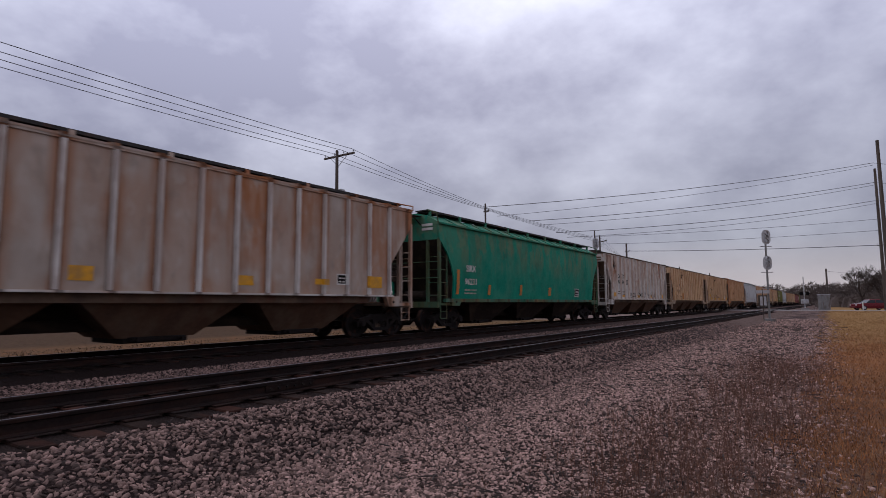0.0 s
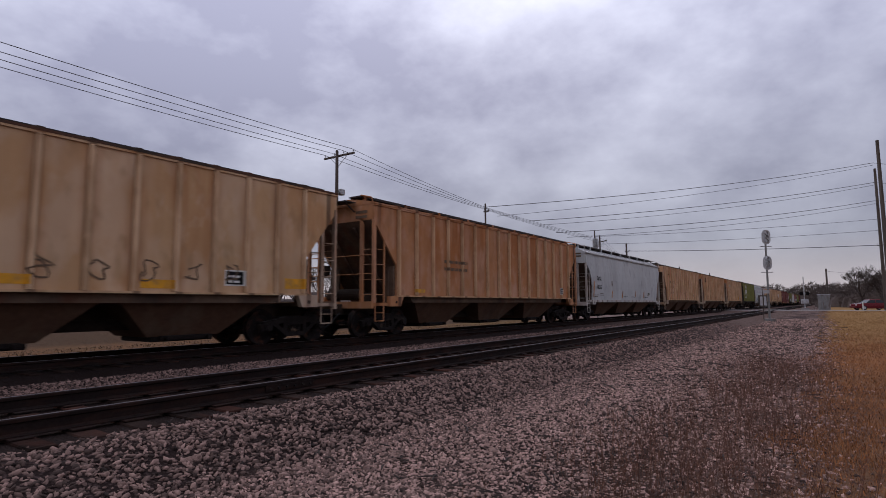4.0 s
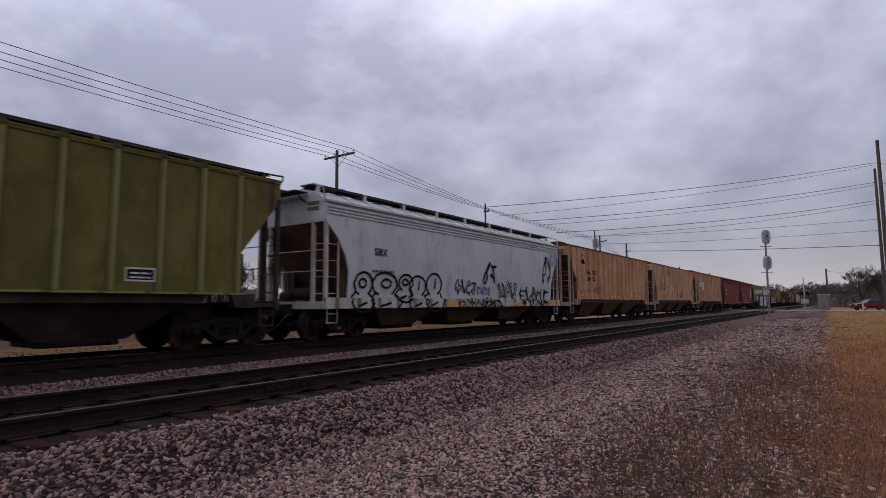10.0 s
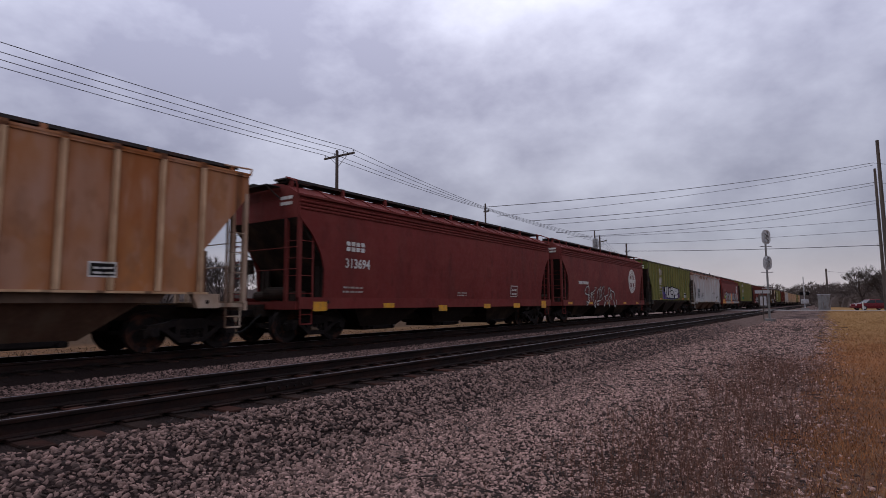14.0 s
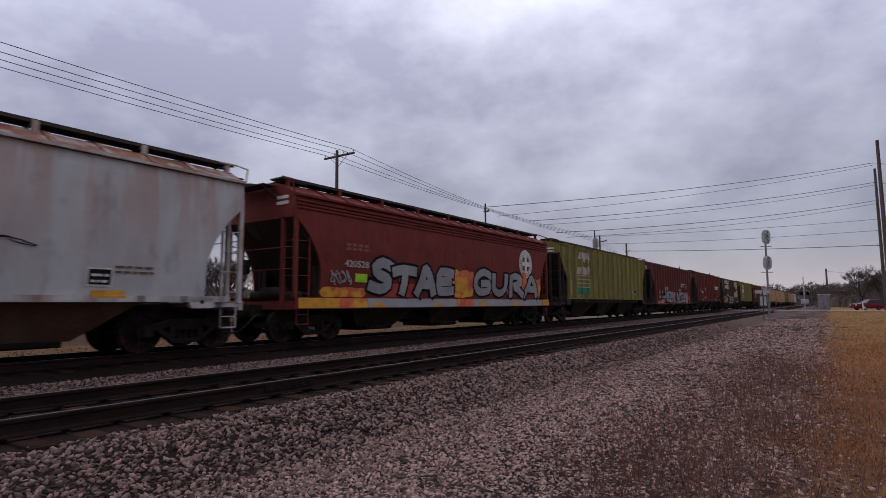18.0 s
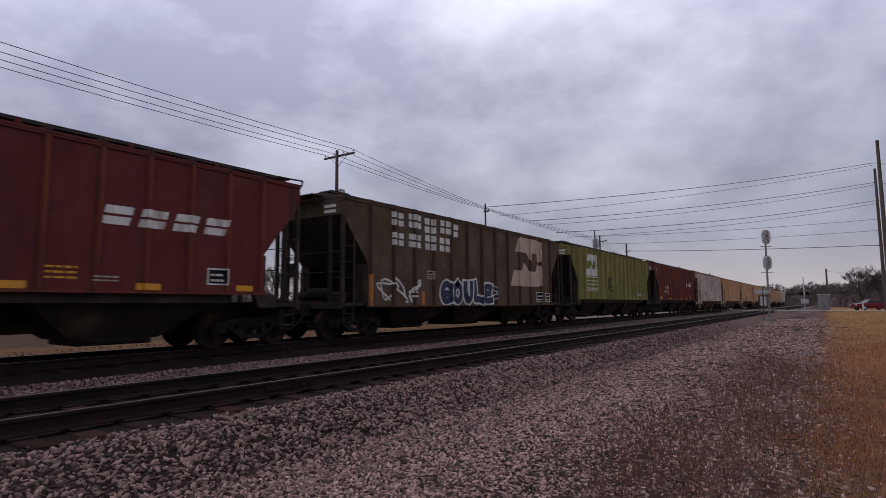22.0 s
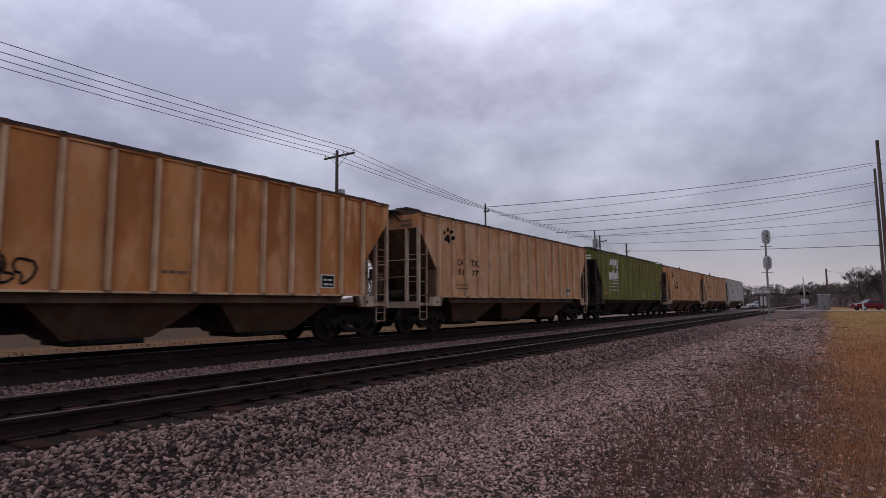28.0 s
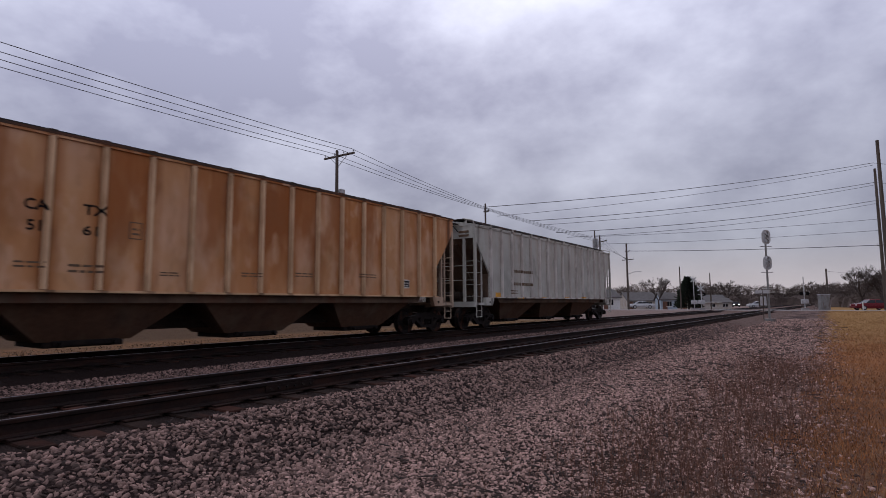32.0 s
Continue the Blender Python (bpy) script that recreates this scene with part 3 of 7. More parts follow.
def glyphs(text, offset=0.0):
    """The outline of a word as a flat mesh, one unit high: points (x, z) and faces, starting at x = 0."""
    key = (text, offset)
    if key not in GLYPHS:
        curve = bpy.data.curves.new("word", "FONT")
        curve.body, curve.offset, curve.resolution_u = text, offset, 2
        ob = new("word", curve)
        me = bpy.data.meshes.new_from_object(ob.evaluated_get(bpy.context.evaluated_depsgraph_get()))
        bpy.data.objects.remove(ob)
        bpy.data.curves.remove(curve)
        xs_ = [v.co.x for v in me.vertices]
        zs_ = [v.co.y for v in me.vertices]
        w, h = max(xs_) - min(xs_), max(zs_) - min(zs_)
        GLYPHS[key] = ([((x - min(xs_)) / h, (z - min(zs_)) / h) for x, z in zip(xs_, zs_)], [tuple(p.vertices) for p in me.polygons], w / h)
        bpy.data.meshes.remove(me)
    return GLYPHS[key]


for word in ("CA", "TX", "50", "51", "42", "59"):
    glyphs(word, 0.022)


def fold(verts, faces, car, lift):
    """Lays a flat shape on the side of a car: over each rib, or over the bulge of a smooth side."""
    half, ribs = car["half"], car["ribs"]
    bm = bmesh.new()
    vs = [bm.verts.new((p[0], p[2] if len(p) > 2 else 0.0, p[1])) for p in verts]
    for f in faces:
        try:
            bm.faces.new([vs[i] for i in f])
        except ValueError:
            pass
    bmesh.ops.triangulate(bm, faces=[f for f in bm.faces if len(f.verts) > 4])
    if ribs:
        lo, hi = min(p[0] for p in verts), max(p[0] for p in verts)
        edges = [-half + 1.22 + (2 * half - 2.44) * k / (ribs - 1) for k in range(ribs)]
        for e in edges:
            for p in (e - 0.062, e - 0.034, e + 0.034, e + 0.062):
                if lo < p < hi:
                    bmesh.ops.bisect_plane(bm, geom=bm.verts[:] + bm.edges[:] + bm.faces[:], plane_co=(p, 0, 0), plane_no=(1, 0, 0))
    else:
        for p in (1.247, 1.253, 1.7, 2.2, 2.75, 3.3):
            if min(q[1] for q in verts) < p < max(q[1] for q in verts):
                bmesh.ops.bisect_plane(bm, geom=bm.verts[:] + bm.edges[:] + bm.faces[:], plane_co=(0, 0, p), plane_no=(0, 0, 1))
    bm.verts.index_update()
    pts = []
    for vert in bm.verts:
        x, z = vert.co.x, vert.co.z
        if ribs:
            off = min(abs(x - e) for e in edges)
            y = -SIDE - 0.090 * min(1.0, max(0.0, (0.062 - off) / 0.028)) - lift
        elif z < 1.25:
            y = -1.60 - lift
        else:
            y = -(1.578 - 0.034 * abs((z - 2.75) / 1.3) ** 2 - 0.044 * max(0.0, (2.2 - z) / 0.95) ** 2) - 0.012 - lift
        pts.append((x, y - vert.co.y, z))
    s = Shape().add(pts, [tuple(vert.index for vert in f.verts) for f in bm.faces])
    bm.free()
    return s


def shape_mark(i, name, verts, faces, material, lift=0.006, label=""):
    car = CARS[i]
    s = fold(verts, faces, car, lift)
    me = bpy.data.meshes.new(name)
    me.from_pydata(s.v, [], s.f)
    me.materials.append(material)
    return part(name, me, None, car, label)


def word(i, text, x, z, h, material, w=None, offset=0.022, lift=0.006, slant=0.0, name="lettering"):
    v, f, ratio = glyphs(text, offset)
    sx = h if w is None else w / ratio
    return shape_mark(i, name, [(x + a * sx + slant * b * h, z + b * h) for a, b in v], f, material, lift)


def rect(i, x, z, w, h, material, name="patch", lift=0.006, slant=0.0):
    return shape_mark(i, name, [(x, z), (x + w, z), (x + w + slant, z + h), (x + slant, z + h)], [(0, 1, 2, 3)], material, lift)


def bars(i, x, z, w, h, n, material, seed=0, lift=0.006):
    """Lines of small print that cannot be read."""
    rnd = random.Random(seed + i * 17)
    material = M_PRINT if material is M_INK else material
    v, f = [], []
    step = h / n
    for k in range(n):
        a = x
        while a < x + w - 0.02:
            b = min(x + w, a + rnd.uniform(0.06, 0.22))
            m = len(v)
            v += [(a, z + k * step), (b, z + k * step), (b, z + k * step + step * 0.42), (a, z + k * step + step * 0.42)]
            f.append((m, m + 1, m + 2, m + 3))
            a = b + 0.035
    return shape_mark(i, "small_print", v, f, material, lift)


def plate(i, x, z, w, h, ink=None, light=None):
    """Maintenance stencil: a black box with a pale edge and pale lines."""
    rect(i, x - 0.035, z - 0.035, w + 0.07, h + 0.07, light or M_WHITE, "stencil_edge", 0.006)
    rect(i, x, z, w, h, ink or M_INK, "stencil_box", 0.010)
    bars(i, x + w * 0.12, z + h * 0.14, w * 0.76, h * 0.80, 2, light or M_WHITE, 3, 0.014)


def ellipse_points(cx, cz, rx, rz, n=20, tilt=0.0):
    c, s = math.cos(tilt), math.sin(tilt)
    return [(cx + c * rx * math.cos(a) - s * rz * math.sin(a), cz + s * rx * math.cos(a) + c * rz * math.sin(a)) for a in [2 * math.pi * k / n for k in range(n)]]


def paw(i, x, z, w, h, tilt=0.0):
    """A black paw print: one pad and four toes."""
    turn = lambda pts: [(x + w / 2 + (px * math.cos(tilt) - pz * math.sin(tilt)) * w, z + h / 2 + (px * math.sin(tilt) + pz * math.cos(tilt)) * h) for px, pz in pts]
    v, f = [], []
    for pts in ([(-0.30, -0.38), (-0.22, -0.46), (-0.05, -0.40), (0.08, -0.40), (0.24, -0.46), (0.32, -0.36), (0.22, -0.10), (0.08, 0.06), (-0.06, 0.06), (-0.20, -0.10)],
                ellipse_points(-0.40, 0.02, 0.10, 0.13), ellipse_points(-0.15, 0.33, 0.11, 0.15), ellipse_points(0.16, 0.33, 0.11, 0.15), ellipse_points(0.40, 0.02, 0.10, 0.13)):
        m = len(v)
        v += turn(pts)
        f.append(tuple(range(m, len(v))))
    shape_mark(i, "paw_emblem", v, f, M_INK, 0.007, "black painted paw print")


def emblem(i, x, z, w, h, material, lines=4, foot=0.9):
    """A large two-lobed painted emblem over horizontal lines."""
    lobe = lambda top, inner: [inner, (0.82, top - 0.48), (0.91, top - 0.45), (0.97, top - 0.37), (1.0, top - 0.24), (0.97, top - 0.11), (0.91, top - 0.03), (0.82, top)]
    v, f = [], []
    for piece in ([(0.14, 0.69), (0.48, 0.69), (0.60, 1.0), (0.25, 1.0)], [(0.48, 0.69), (0.60, 0.51), (0.66, 0.70)], [(0.48, 0.69), (0.66, 0.70), (0.82, 1.0), (0.60, 1.0)],
                  [(0.66, 0.70), (0.80, 0.71), (0.82, 1.0)], lobe(1.0, (0.80, 0.71)), [(0.0, 0.0), (0.82, 0.0), (0.76, 0.32), (0.10, 0.31)], [(0.34, 0.312), (0.56, 0.316), (0.40, 0.49)], lobe(0.48, (0.76, 0.32))):
        m = len(v)
        v += [(x + p * w, z + q * h) for p, q in piece]
        f.append(tuple(range(m, len(v))))
    shape_mark(i, "emblem", v, f, material, 0.007, "large white painted emblem")
    for k in range(lines):
        rect(i, x - 0.02, z - foot * (k + 0.35) / lines - 0.02, w, 0.05, material, "painted_line")


def round_emblem(i, x, z, r, material, dark):
    """A round white badge with a cross in it."""
    cx, cz = x, z
    shape_mark(i, "round_emblem", ellipse_points(cx, cz, r, r, 32), [tuple(range(32))], material, 0.007, "round white emblem with a cross")
    ring = ellipse_points(cx, cz, r * 0.70, r * 0.70, 32) + ellipse_points(cx, cz, r * 0.66, r * 0.66, 32)
    shape_mark(i, "emblem_ring", ring, [(k, (k + 1) % 32, 32 + (k + 1) % 32, 32 + k) for k in range(32)], dark, 0.011)
    v, f = [], []
    for a, b in ((1, 1), (-1, 1), (-1, -1), (1, -1)):
        m = len(v)
        v += [(cx + a * r * 0.16, cz + b * r * 0.16), (cx + a * r * 0.55, cz + b * r * 0.16), (cx + a * r * 0.44, cz + b * r * 0.44), (cx + a * r * 0.16, cz + b * r * 0.55)]
        f.append((m, m + 1, m + 2, m + 3))
    shape_mark(i, "emblem_cross", v, f, dark, 0.011)
    # unreadable ring of print
    v, f = [], []
    for k in range(30):
        a = 2 * math.pi * k / 30
        m = len(v)
        for da, rr in ((-0.05, 0.79), (0.03, 0.79), (0.05, 0.90), (-0.03, 0.90)):
            v.append((cx + r * rr * math.cos(a + da), cz + r * rr * math.sin(a + da)))
        f.append((m, m + 1, m + 2, m + 3))
    shape_mark(i, "small_print", v, f, dark, 0.011)


def scribble(i, x, z, w, h, letters, material, thick=0.03, seed=0, lift=0.012, name="graffiti_tag"):
    """A tag that cannot be read: looping strokes of spray paint."""
    rnd = random.Random(seed + 91 * i + int(x * 100))
    for k in range(letters):
        v, f = [], []
        x0, ww = x + w * k / letters, w / letters * 1.12
        n = 16
        p = [rnd.uniform(0, 6.28) for _ in range(4)]
        q = rnd.choice((1, 1, 2))
        pts = []
        for j in range(n + 1):
            a = j / n
            pts.append((x0 + ww * (0.5 + 0.34 * math.sin(q * 6.28 * a + p[0]) + 0.16 * math.sin(3 * 6.28 * a + p[1])), z + h * (0.5 + 0.36 * math.cos(6.28 * a + p[2]) + 0.13 * math.sin(2.5 * 6.28 * a + p[3]))))
        for j, p in enumerate(pts):
            q0, q1 = pts[max(j - 1, 0)], pts[min(j + 1, n)]
            d = Vector((q1[0] - q0[0], q1[1] - q0[1]))
            d = d.normalized() if d.length > 1e-4 else Vector((1, 0))
            nx, nz = -d.y * thick / 2, d.x * thick / 2
            v += [(p[0] + nx, p[1] + nz, 0.0003 * j), (p[0] - nx, p[1] - nz, 0.0003 * j)]
            if j:
                f.append((2 * j - 2, 2 * j, 2 * j + 1, 2 * j - 1))
        shape_mark(i, name, v, f, material, lift)


def blot(i, x, z, w, h, material, seed=0, lift=0.008, name="graffiti_fill"):
    """A spray-painted cloud with a lobed edge."""
    rnd = random.Random(seed + 7 * i)
    n = max(10, int(w / 0.09))
    peaks, p = max(1.0, w / 0.75), rnd.uniform(0, 6.28)
    v, f = [], []
    for k in range(n + 1):
        u = k / n
        side = min(1.0, (min(u, 1 - u) / 0.07) ** 0.5) if 0 < k < n else 0.12
        flame = 0.80 + 0.20 * abs(math.sin(math.pi * peaks * u + p)) ** 0.6 * (1 if rnd.random() > 0.1 else 0.7)
        top = z + h * (0.5 + 0.5 * side * flame)
        bottom = z + h * (0.5 - 0.5 * side * (0.95 + 0.05 * math.sin(9 * u + p)))
        v += [(x + w * u, bottom), (x + w * u, top)]
        if k:
            f.append((2 * k - 2, 2 * k, 2 * k + 1, 2 * k - 1))
    shape_mark(i, name, v, f, material, lift)


# the paths along which each sprayed letter is drawn, in a box one unit wide and high
LETTERS = {
    "S": [[(0.92, 0.82), (0.5, 0.95), (0.14, 0.76), (0.35, 0.54), (0.75, 0.42), (0.86, 0.2), (0.5, 0.05), (0.05, 0.14)]],
    "T": [[(0.0, 0.80), (0.4, 0.90), (1.0, 0.86)], [(0.52, 0.85), (0.50, 0.4), (0.42, 0.04)]],
    "A": [[(0.04, 0.05), (0.34, 0.6), (0.46, 0.93), (0.62, 0.9), (0.82, 0.5), (0.96, 0.05)], [(0.25, 0.36), (0.78, 0.34)]],
    "E": [[(0.95, 0.86), (0.25, 0.90), (0.12, 0.5), (0.22, 0.09), (0.98, 0.12)], [(0.16, 0.49), (0.80, 0.51)]],
    "G": [[(0.92, 0.8), (0.55, 0.95), (0.18, 0.76), (0.10, 0.35), (0.4, 0.07), (0.88, 0.14), (0.88, 0.44), (0.5, 0.44)]],
    "U": [[(0.10, 0.93), (0.12, 0.3), (0.45, 0.06), (0.82, 0.3), (0.88, 0.95)]],
    "R": [[(0.13, 0.04), (0.16, 0.92), (0.72, 0.92), (0.84, 0.66), (0.28, 0.48), (0.62, 0.30), (0.95, 0.05)]],
    "P": [[(0.22, 0.02), (0.20, 0.5), (0.10, 0.90), (0.70, 0.92), (0.92, 0.70), (0.70, 0.46), (0.25, 0.45)]],
    "L": [[(0.12, 0.95), (0.18, 0.5), (0.12, 0.12), (0.55, 0.16), (0.95, 0.08)]],
    "F": [[(0.98, 0.86), (0.25, 0.90), (0.14, 0.5), (0.10, 0.04)], [(0.16, 0.48), (0.82, 0.5)]],
    "2": [[(0.08, 0.72), (0.45, 0.94), (0.86, 0.74), (0.55, 0.40), (0.10, 0.10), (0.95, 0.10)]],
    "O": [[(0.5, 0.95), (0.12, 0.7), (0.12, 0.3), (0.5, 0.05), (0.88, 0.3), (0.88, 0.7), (0.5, 0.95)]],
    "a": [[(0.15, 0.78), (0.55, 0.94), (0.84, 0.74), (0.80, 0.2), (0.98, 0.06)], [(0.80, 0.5), (0.3, 0.48), (0.14, 0.22), (0.45, 0.06), (0.80, 0.22)]],
    "r": [[(0.20, 0.92), (0.24, 0.5), (0.16, 0.04)], [(0.24, 0.5), (0.55, 0.85), (0.98, 0.62)]],
}


def curved(points, steps=2):
    """The points with a smooth bend put through them."""
    out_ = []
    for k in range(len(points) - 1):
        p0, p1, p2, p3 = points[max(k - 1, 0)], points[k], points[k + 1], points[min(k + 2, len(points) - 1)]
        for j in range(steps):
            t = j / steps
            out_.append(tuple(0.5 * (2 * b + (c - a) * t + (2 * a - 5 * b + 4 * c - d) * t * t + (3 * b - a - 3 * c + d) * t ** 3) for a, b, c, d in zip(p0, p1, p2, p3)))
    return out_ + [points[-1]]


def ribbons(paths, thick, up=0.0):
    """Bands of paint along the paths, cut square; each lies a hair over the one before."""
    v, f = [], []
    for path in paths:
        up += 0.0008
        m = len(v)
        path = list(path)
        for first_, second in ((0, 1), (-1, -2)):
            d = Vector(path[first_]) - Vector(path[second])
            path[first_] = tuple(Vector(path[first_]) + d.normalized() * thick * 0.45)
        for j, p in enumerate(path):
            q0, q1 = path[max(j - 1, 0)], path[min(j + 1, len(path) - 1)]
            d = Vector((q1[0] - q0[0], q1[1] - q0[1]))
            d = d.normalized() if d.length > 1e-4 else Vector((1, 0))
            v += [(p[0] - d.y * thick / 2, p[1] + d.x * thick / 2, up), (p[0] + d.y * thick / 2, p[1] - d.x * thick / 2, up)]
            if j:
                f.append((m + 2 * j - 2, m + 2 * j, m + 2 * j + 1, m + 2 * j - 1))
    return v, f


def graffiti(i, text, x, z, w, h, fill, line, edge=0.06, stroke=0.34, lap=1.12):
    """A big sprayed word: fat letters of one colour with a thick outline, each a little higher or lower and over the one before."""
    rnd = random.Random(len(text) + i)
    step = w / len(text)
    thick = min(step, h * 0.75) * stroke
    for k, ch in enumerate(text):
        hh = h * rnd.uniform(0.92, 1.04) - thick
        ww = step * lap - thick
        x0, z0 = x + k * step + (step - ww) / 2, z + thick / 2 + rnd.uniform(0.0, 0.05) * h
        lean = rnd.uniform(-0.10, 0.10)
        paths = [curved([(x0 + a * ww + lean * b * hh, z0 + b * hh) for a, b in path]) for path in LETTERS[ch]]
        shape_mark(i, "graffiti_outline", *ribbons(paths, thick + 2 * edge), line, 0.010 + 0.010 * (k % 3))
        shape_mark(i, "graffiti_letter", *ribbons(paths, thick), fill, 0.014 + 0.010 * (k % 3))


def throw_up(i, x, z, w, h, material, thick=0.07, seed=0, tall=0.55):
    """One outlined bubble letter: a round head on a rounder foot, with a slit in the head."""
    rnd = random.Random(seed)
    loop = lambda cx, cz, rx, rz, a0, a1, n=14: [(x + w * (cx + rx * math.cos(a0 + (a1 - a0) * k / n) * (1 + 0.06 * math.sin(3 * k + seed))), z + h * (cz + rz * math.sin(a0 + (a1 - a0) * k / n))) for k in range(n + 1)]
    paths = [loop(0.5 + rnd.uniform(-0.06, 0.06), 0.70, 0.40, 0.29, -0.9, 4.2), loop(0.5, 0.27, 0.48, 0.26, 2.3, 7.1)]
    paths.append([(x + w * 0.52, z + h * 0.62), (x + w * (0.54 + rnd.uniform(-0.04, 0.04)), z + h * 0.84)] if rnd.random() < 0.6 else loop(0.5, 0.72, 0.16, 0.11, 0.3, 6.0, 8))
    paths.append([(x + w * 0.30, z + h * 0.16), (x + w * 0.62, z + h * 0.24)])
    shape_mark(i, "graffiti_tag", *ribbons(paths, thick), material, 0.010)


def letter_blocks(i, x, z, w, h, n, material, slant=0.0, gaps=(), lift=0.007):
    """Large painted lettering kept as plain bars, two a letter."""
    step = w / n
    for k in range(n):
        if k in gaps:
            continue
        a, b = x + k * step + step * 0.08, step * 0.74
        for up in (0.0, 0.57):
            rect(i, a + slant * up, z + h * up, b, h * 0.43, material, "letter_block", lift, slant * 0.43)
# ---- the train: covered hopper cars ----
M_BAY = shader("hopper_bay_dirt", (0.110, 0.058, 0.036), 0.9, 0.0, 0.25, 0.8, ((SOOT_AND_SHADE, (0.8, 0.8, 0.8), 0.5, 0.7, 0.5, 0, 0), ((0.14, 0.10, 0.07), (1.5, 1.5, 0.5), 0.5, 0.7, 0.5, 0, 0)), 0.15, 12, spec=0.15)
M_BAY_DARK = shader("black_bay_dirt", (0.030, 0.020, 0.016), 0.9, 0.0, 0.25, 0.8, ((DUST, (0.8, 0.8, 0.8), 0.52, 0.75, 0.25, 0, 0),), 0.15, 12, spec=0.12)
M_SLOPE_TAN = shader("dirty_tan_slope", (0.115, 0.075, 0.052), 0.85, 0.0, 0.25, 0.8, ((SOOT_AND_SHADE, (0.9, 0.9, 0.9), 0.45, 0.65, 0.7, 0, 0), (RUST_DARK, (1.6, 1.6, 0.6), 0.5, 0.7, 0.6, 0, 0)), spec=0.12)
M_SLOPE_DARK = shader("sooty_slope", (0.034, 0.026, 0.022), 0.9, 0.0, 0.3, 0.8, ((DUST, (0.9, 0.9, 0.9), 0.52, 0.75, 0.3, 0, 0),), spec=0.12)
WHEEL_R = 0.457
BASE = 0.89          # half the wheel base of a bogie
SIDE = 1.53          # half width of the side sheets


def wheelset_mesh():
    s = Shape()
    for side in (-1, 1):
        prof = [(0.09, 0.0), (0.09, 0.10), (0.05, 0.13), (0.03, 0.33), (0.06, 0.37), (0.065, 0.455), (-0.05, 0.459), (-0.055, 0.49), (-0.085, 0.485), (-0.08, 0.37), (-0.01, 0.33), (-0.03, 0.12), (-0.07, 0.0)]
        n = 28
        rings = [[(r * math.cos(2 * math.pi * i / n), side * (0.755 + o), r * math.sin(2 * math.pi * i / n)) for i in range(n)] for o, r in prof]
        s.rings(rings, cap=False)
        for k in range(6):
            a = 2 * math.pi * k / 6
            s.tube((0.2 * math.cos(a), side * 0.79, 0.2 * math.sin(a)), (0.2 * math.cos(a), side * 0.825, 0.2 * math.sin(a)), 0.022, n=6)
    s.tube((0, -1.0, 0), (0, 1.0, 0), 0.075, n=12)
    for side in (-1, 1):
        s.tube((0, side * 0.98, 0), (0, side * 1.10, 0), 0.10, 0.09, n=10)
    return s.mesh("wheelset", M_WHEEL)


def frame_mesh():
    """Cast side frame of a three-piece bogie: bowed top chord, two columns, spring nest, bottom chord."""
    s = Shape()
    y0, y1 = -0.10, 0.10
    s.prism_y([(-1.08, 0.50), (-1.02, 0.60), (-0.62, 0.66), (-0.3, 0.74), (0.3, 0.74), (0.62, 0.66), (1.02, 0.60), (1.08, 0.50), (0.95, 0.47), (0.6, 0.53), (0.3, 0.60), (-0.3, 0.60), (-0.6, 0.53), (-0.95, 0.47)], y0, y1)
    s.prism_y([(-0.30, 0.20), (0.30, 0.20), (0.72, 0.50), (0.62, 0.56), (0.26, 0.30), (-0.26, 0.30), (-0.62, 0.56), (-0.72, 0.50)], y0, y1)
    for k in (-1, 1):
        s.box(k * 0.33 - 0.06, k * 0.33 + 0.06, y0 + 0.01, y1 - 0.01, 0.28, 0.64)
        s.box(k * BASE - 0.13, k * BASE + 0.13, y0 - 0.02, y1 - 0.01, 0.36, 0.56, 0.02)
        s.tube((k * BASE, -0.17, 0.457), (k * BASE, 0.1, 0.457), 0.10, n=12)
        s.prism_y([(k * 1.02, 0.55), (k * 1.12, 0.52), (k * 1.08, 0.33), (k * 1.02, 0.33)], y0 + 0.02, y1 - 0.02)
    for dx in (-0.17, 0, 0.17):
        for k in range(6):
            z = 0.30 + 0.035 * k
            s.tube((dx, 0, z), (dx, 0, z + 0.022), 0.075, n=8)
    s.box(-0.27, 0.27, y0 + 0.02, y1 - 0.02, 0.51, 0.60)
    return s.mesh("side_frame", M_IRON)


WHEELS, FRAME = wheelset_mesh(), frame_mesh()
BOLSTER = Shape().box(-0.2, 0.2, -1.0, 1.0, 0.52, 0.72, 0.03).tube((0, 0, 0.7), (0, 0, 0.9), 0.2, n=12).box(-1.5, 1.5, -0.5, -0.42, 0.42, 0.5).box(-1.5, 1.5, 0.42, 0.5, 0.42, 0.5).mesh("bolster", M_IRON)
COUPLER = Shape().box(-0.1, 0.5, -0.07, 0.07, 0.76, 0.92, 0.02).box(0.45, 0.72, -0.14, 0.14, 0.72, 0.98, 0.04).box(0.68, 0.80, -0.16, -0.02, 0.74, 0.96, 0.03).tube((0.6, 0.06, 0.68), (0.6, 0.06, 1.02), 0.05).mesh("coupler", M_IRON)
HOSE = Shape().pipe([(0.15, 0.32, 0.78), (0.35, 0.34, 0.66), (0.5, 0.3, 0.48), (0.66, 0.22, 0.34), (0.8, 0.12, 0.30)], 0.028, 8).mesh("air_hose", M_HOSE)
GATE = Shape().box(-0.75, 0.75, -0.72, 0.72, 0.22, 0.34, 0.02).box(-0.62, 0.62, -0.86, -0.72, 0.26, 0.36, 0.01).tube((0.5, -0.86, 0.3), (0.5, -0.98, 0.3), 0.05).tube((-0.5, -0.86, 0.3), (-0.5, -0.98, 0.3), 0.05).mesh("outlet_gate", M_IRON)
WHEELSETS = []
RIBS = {}


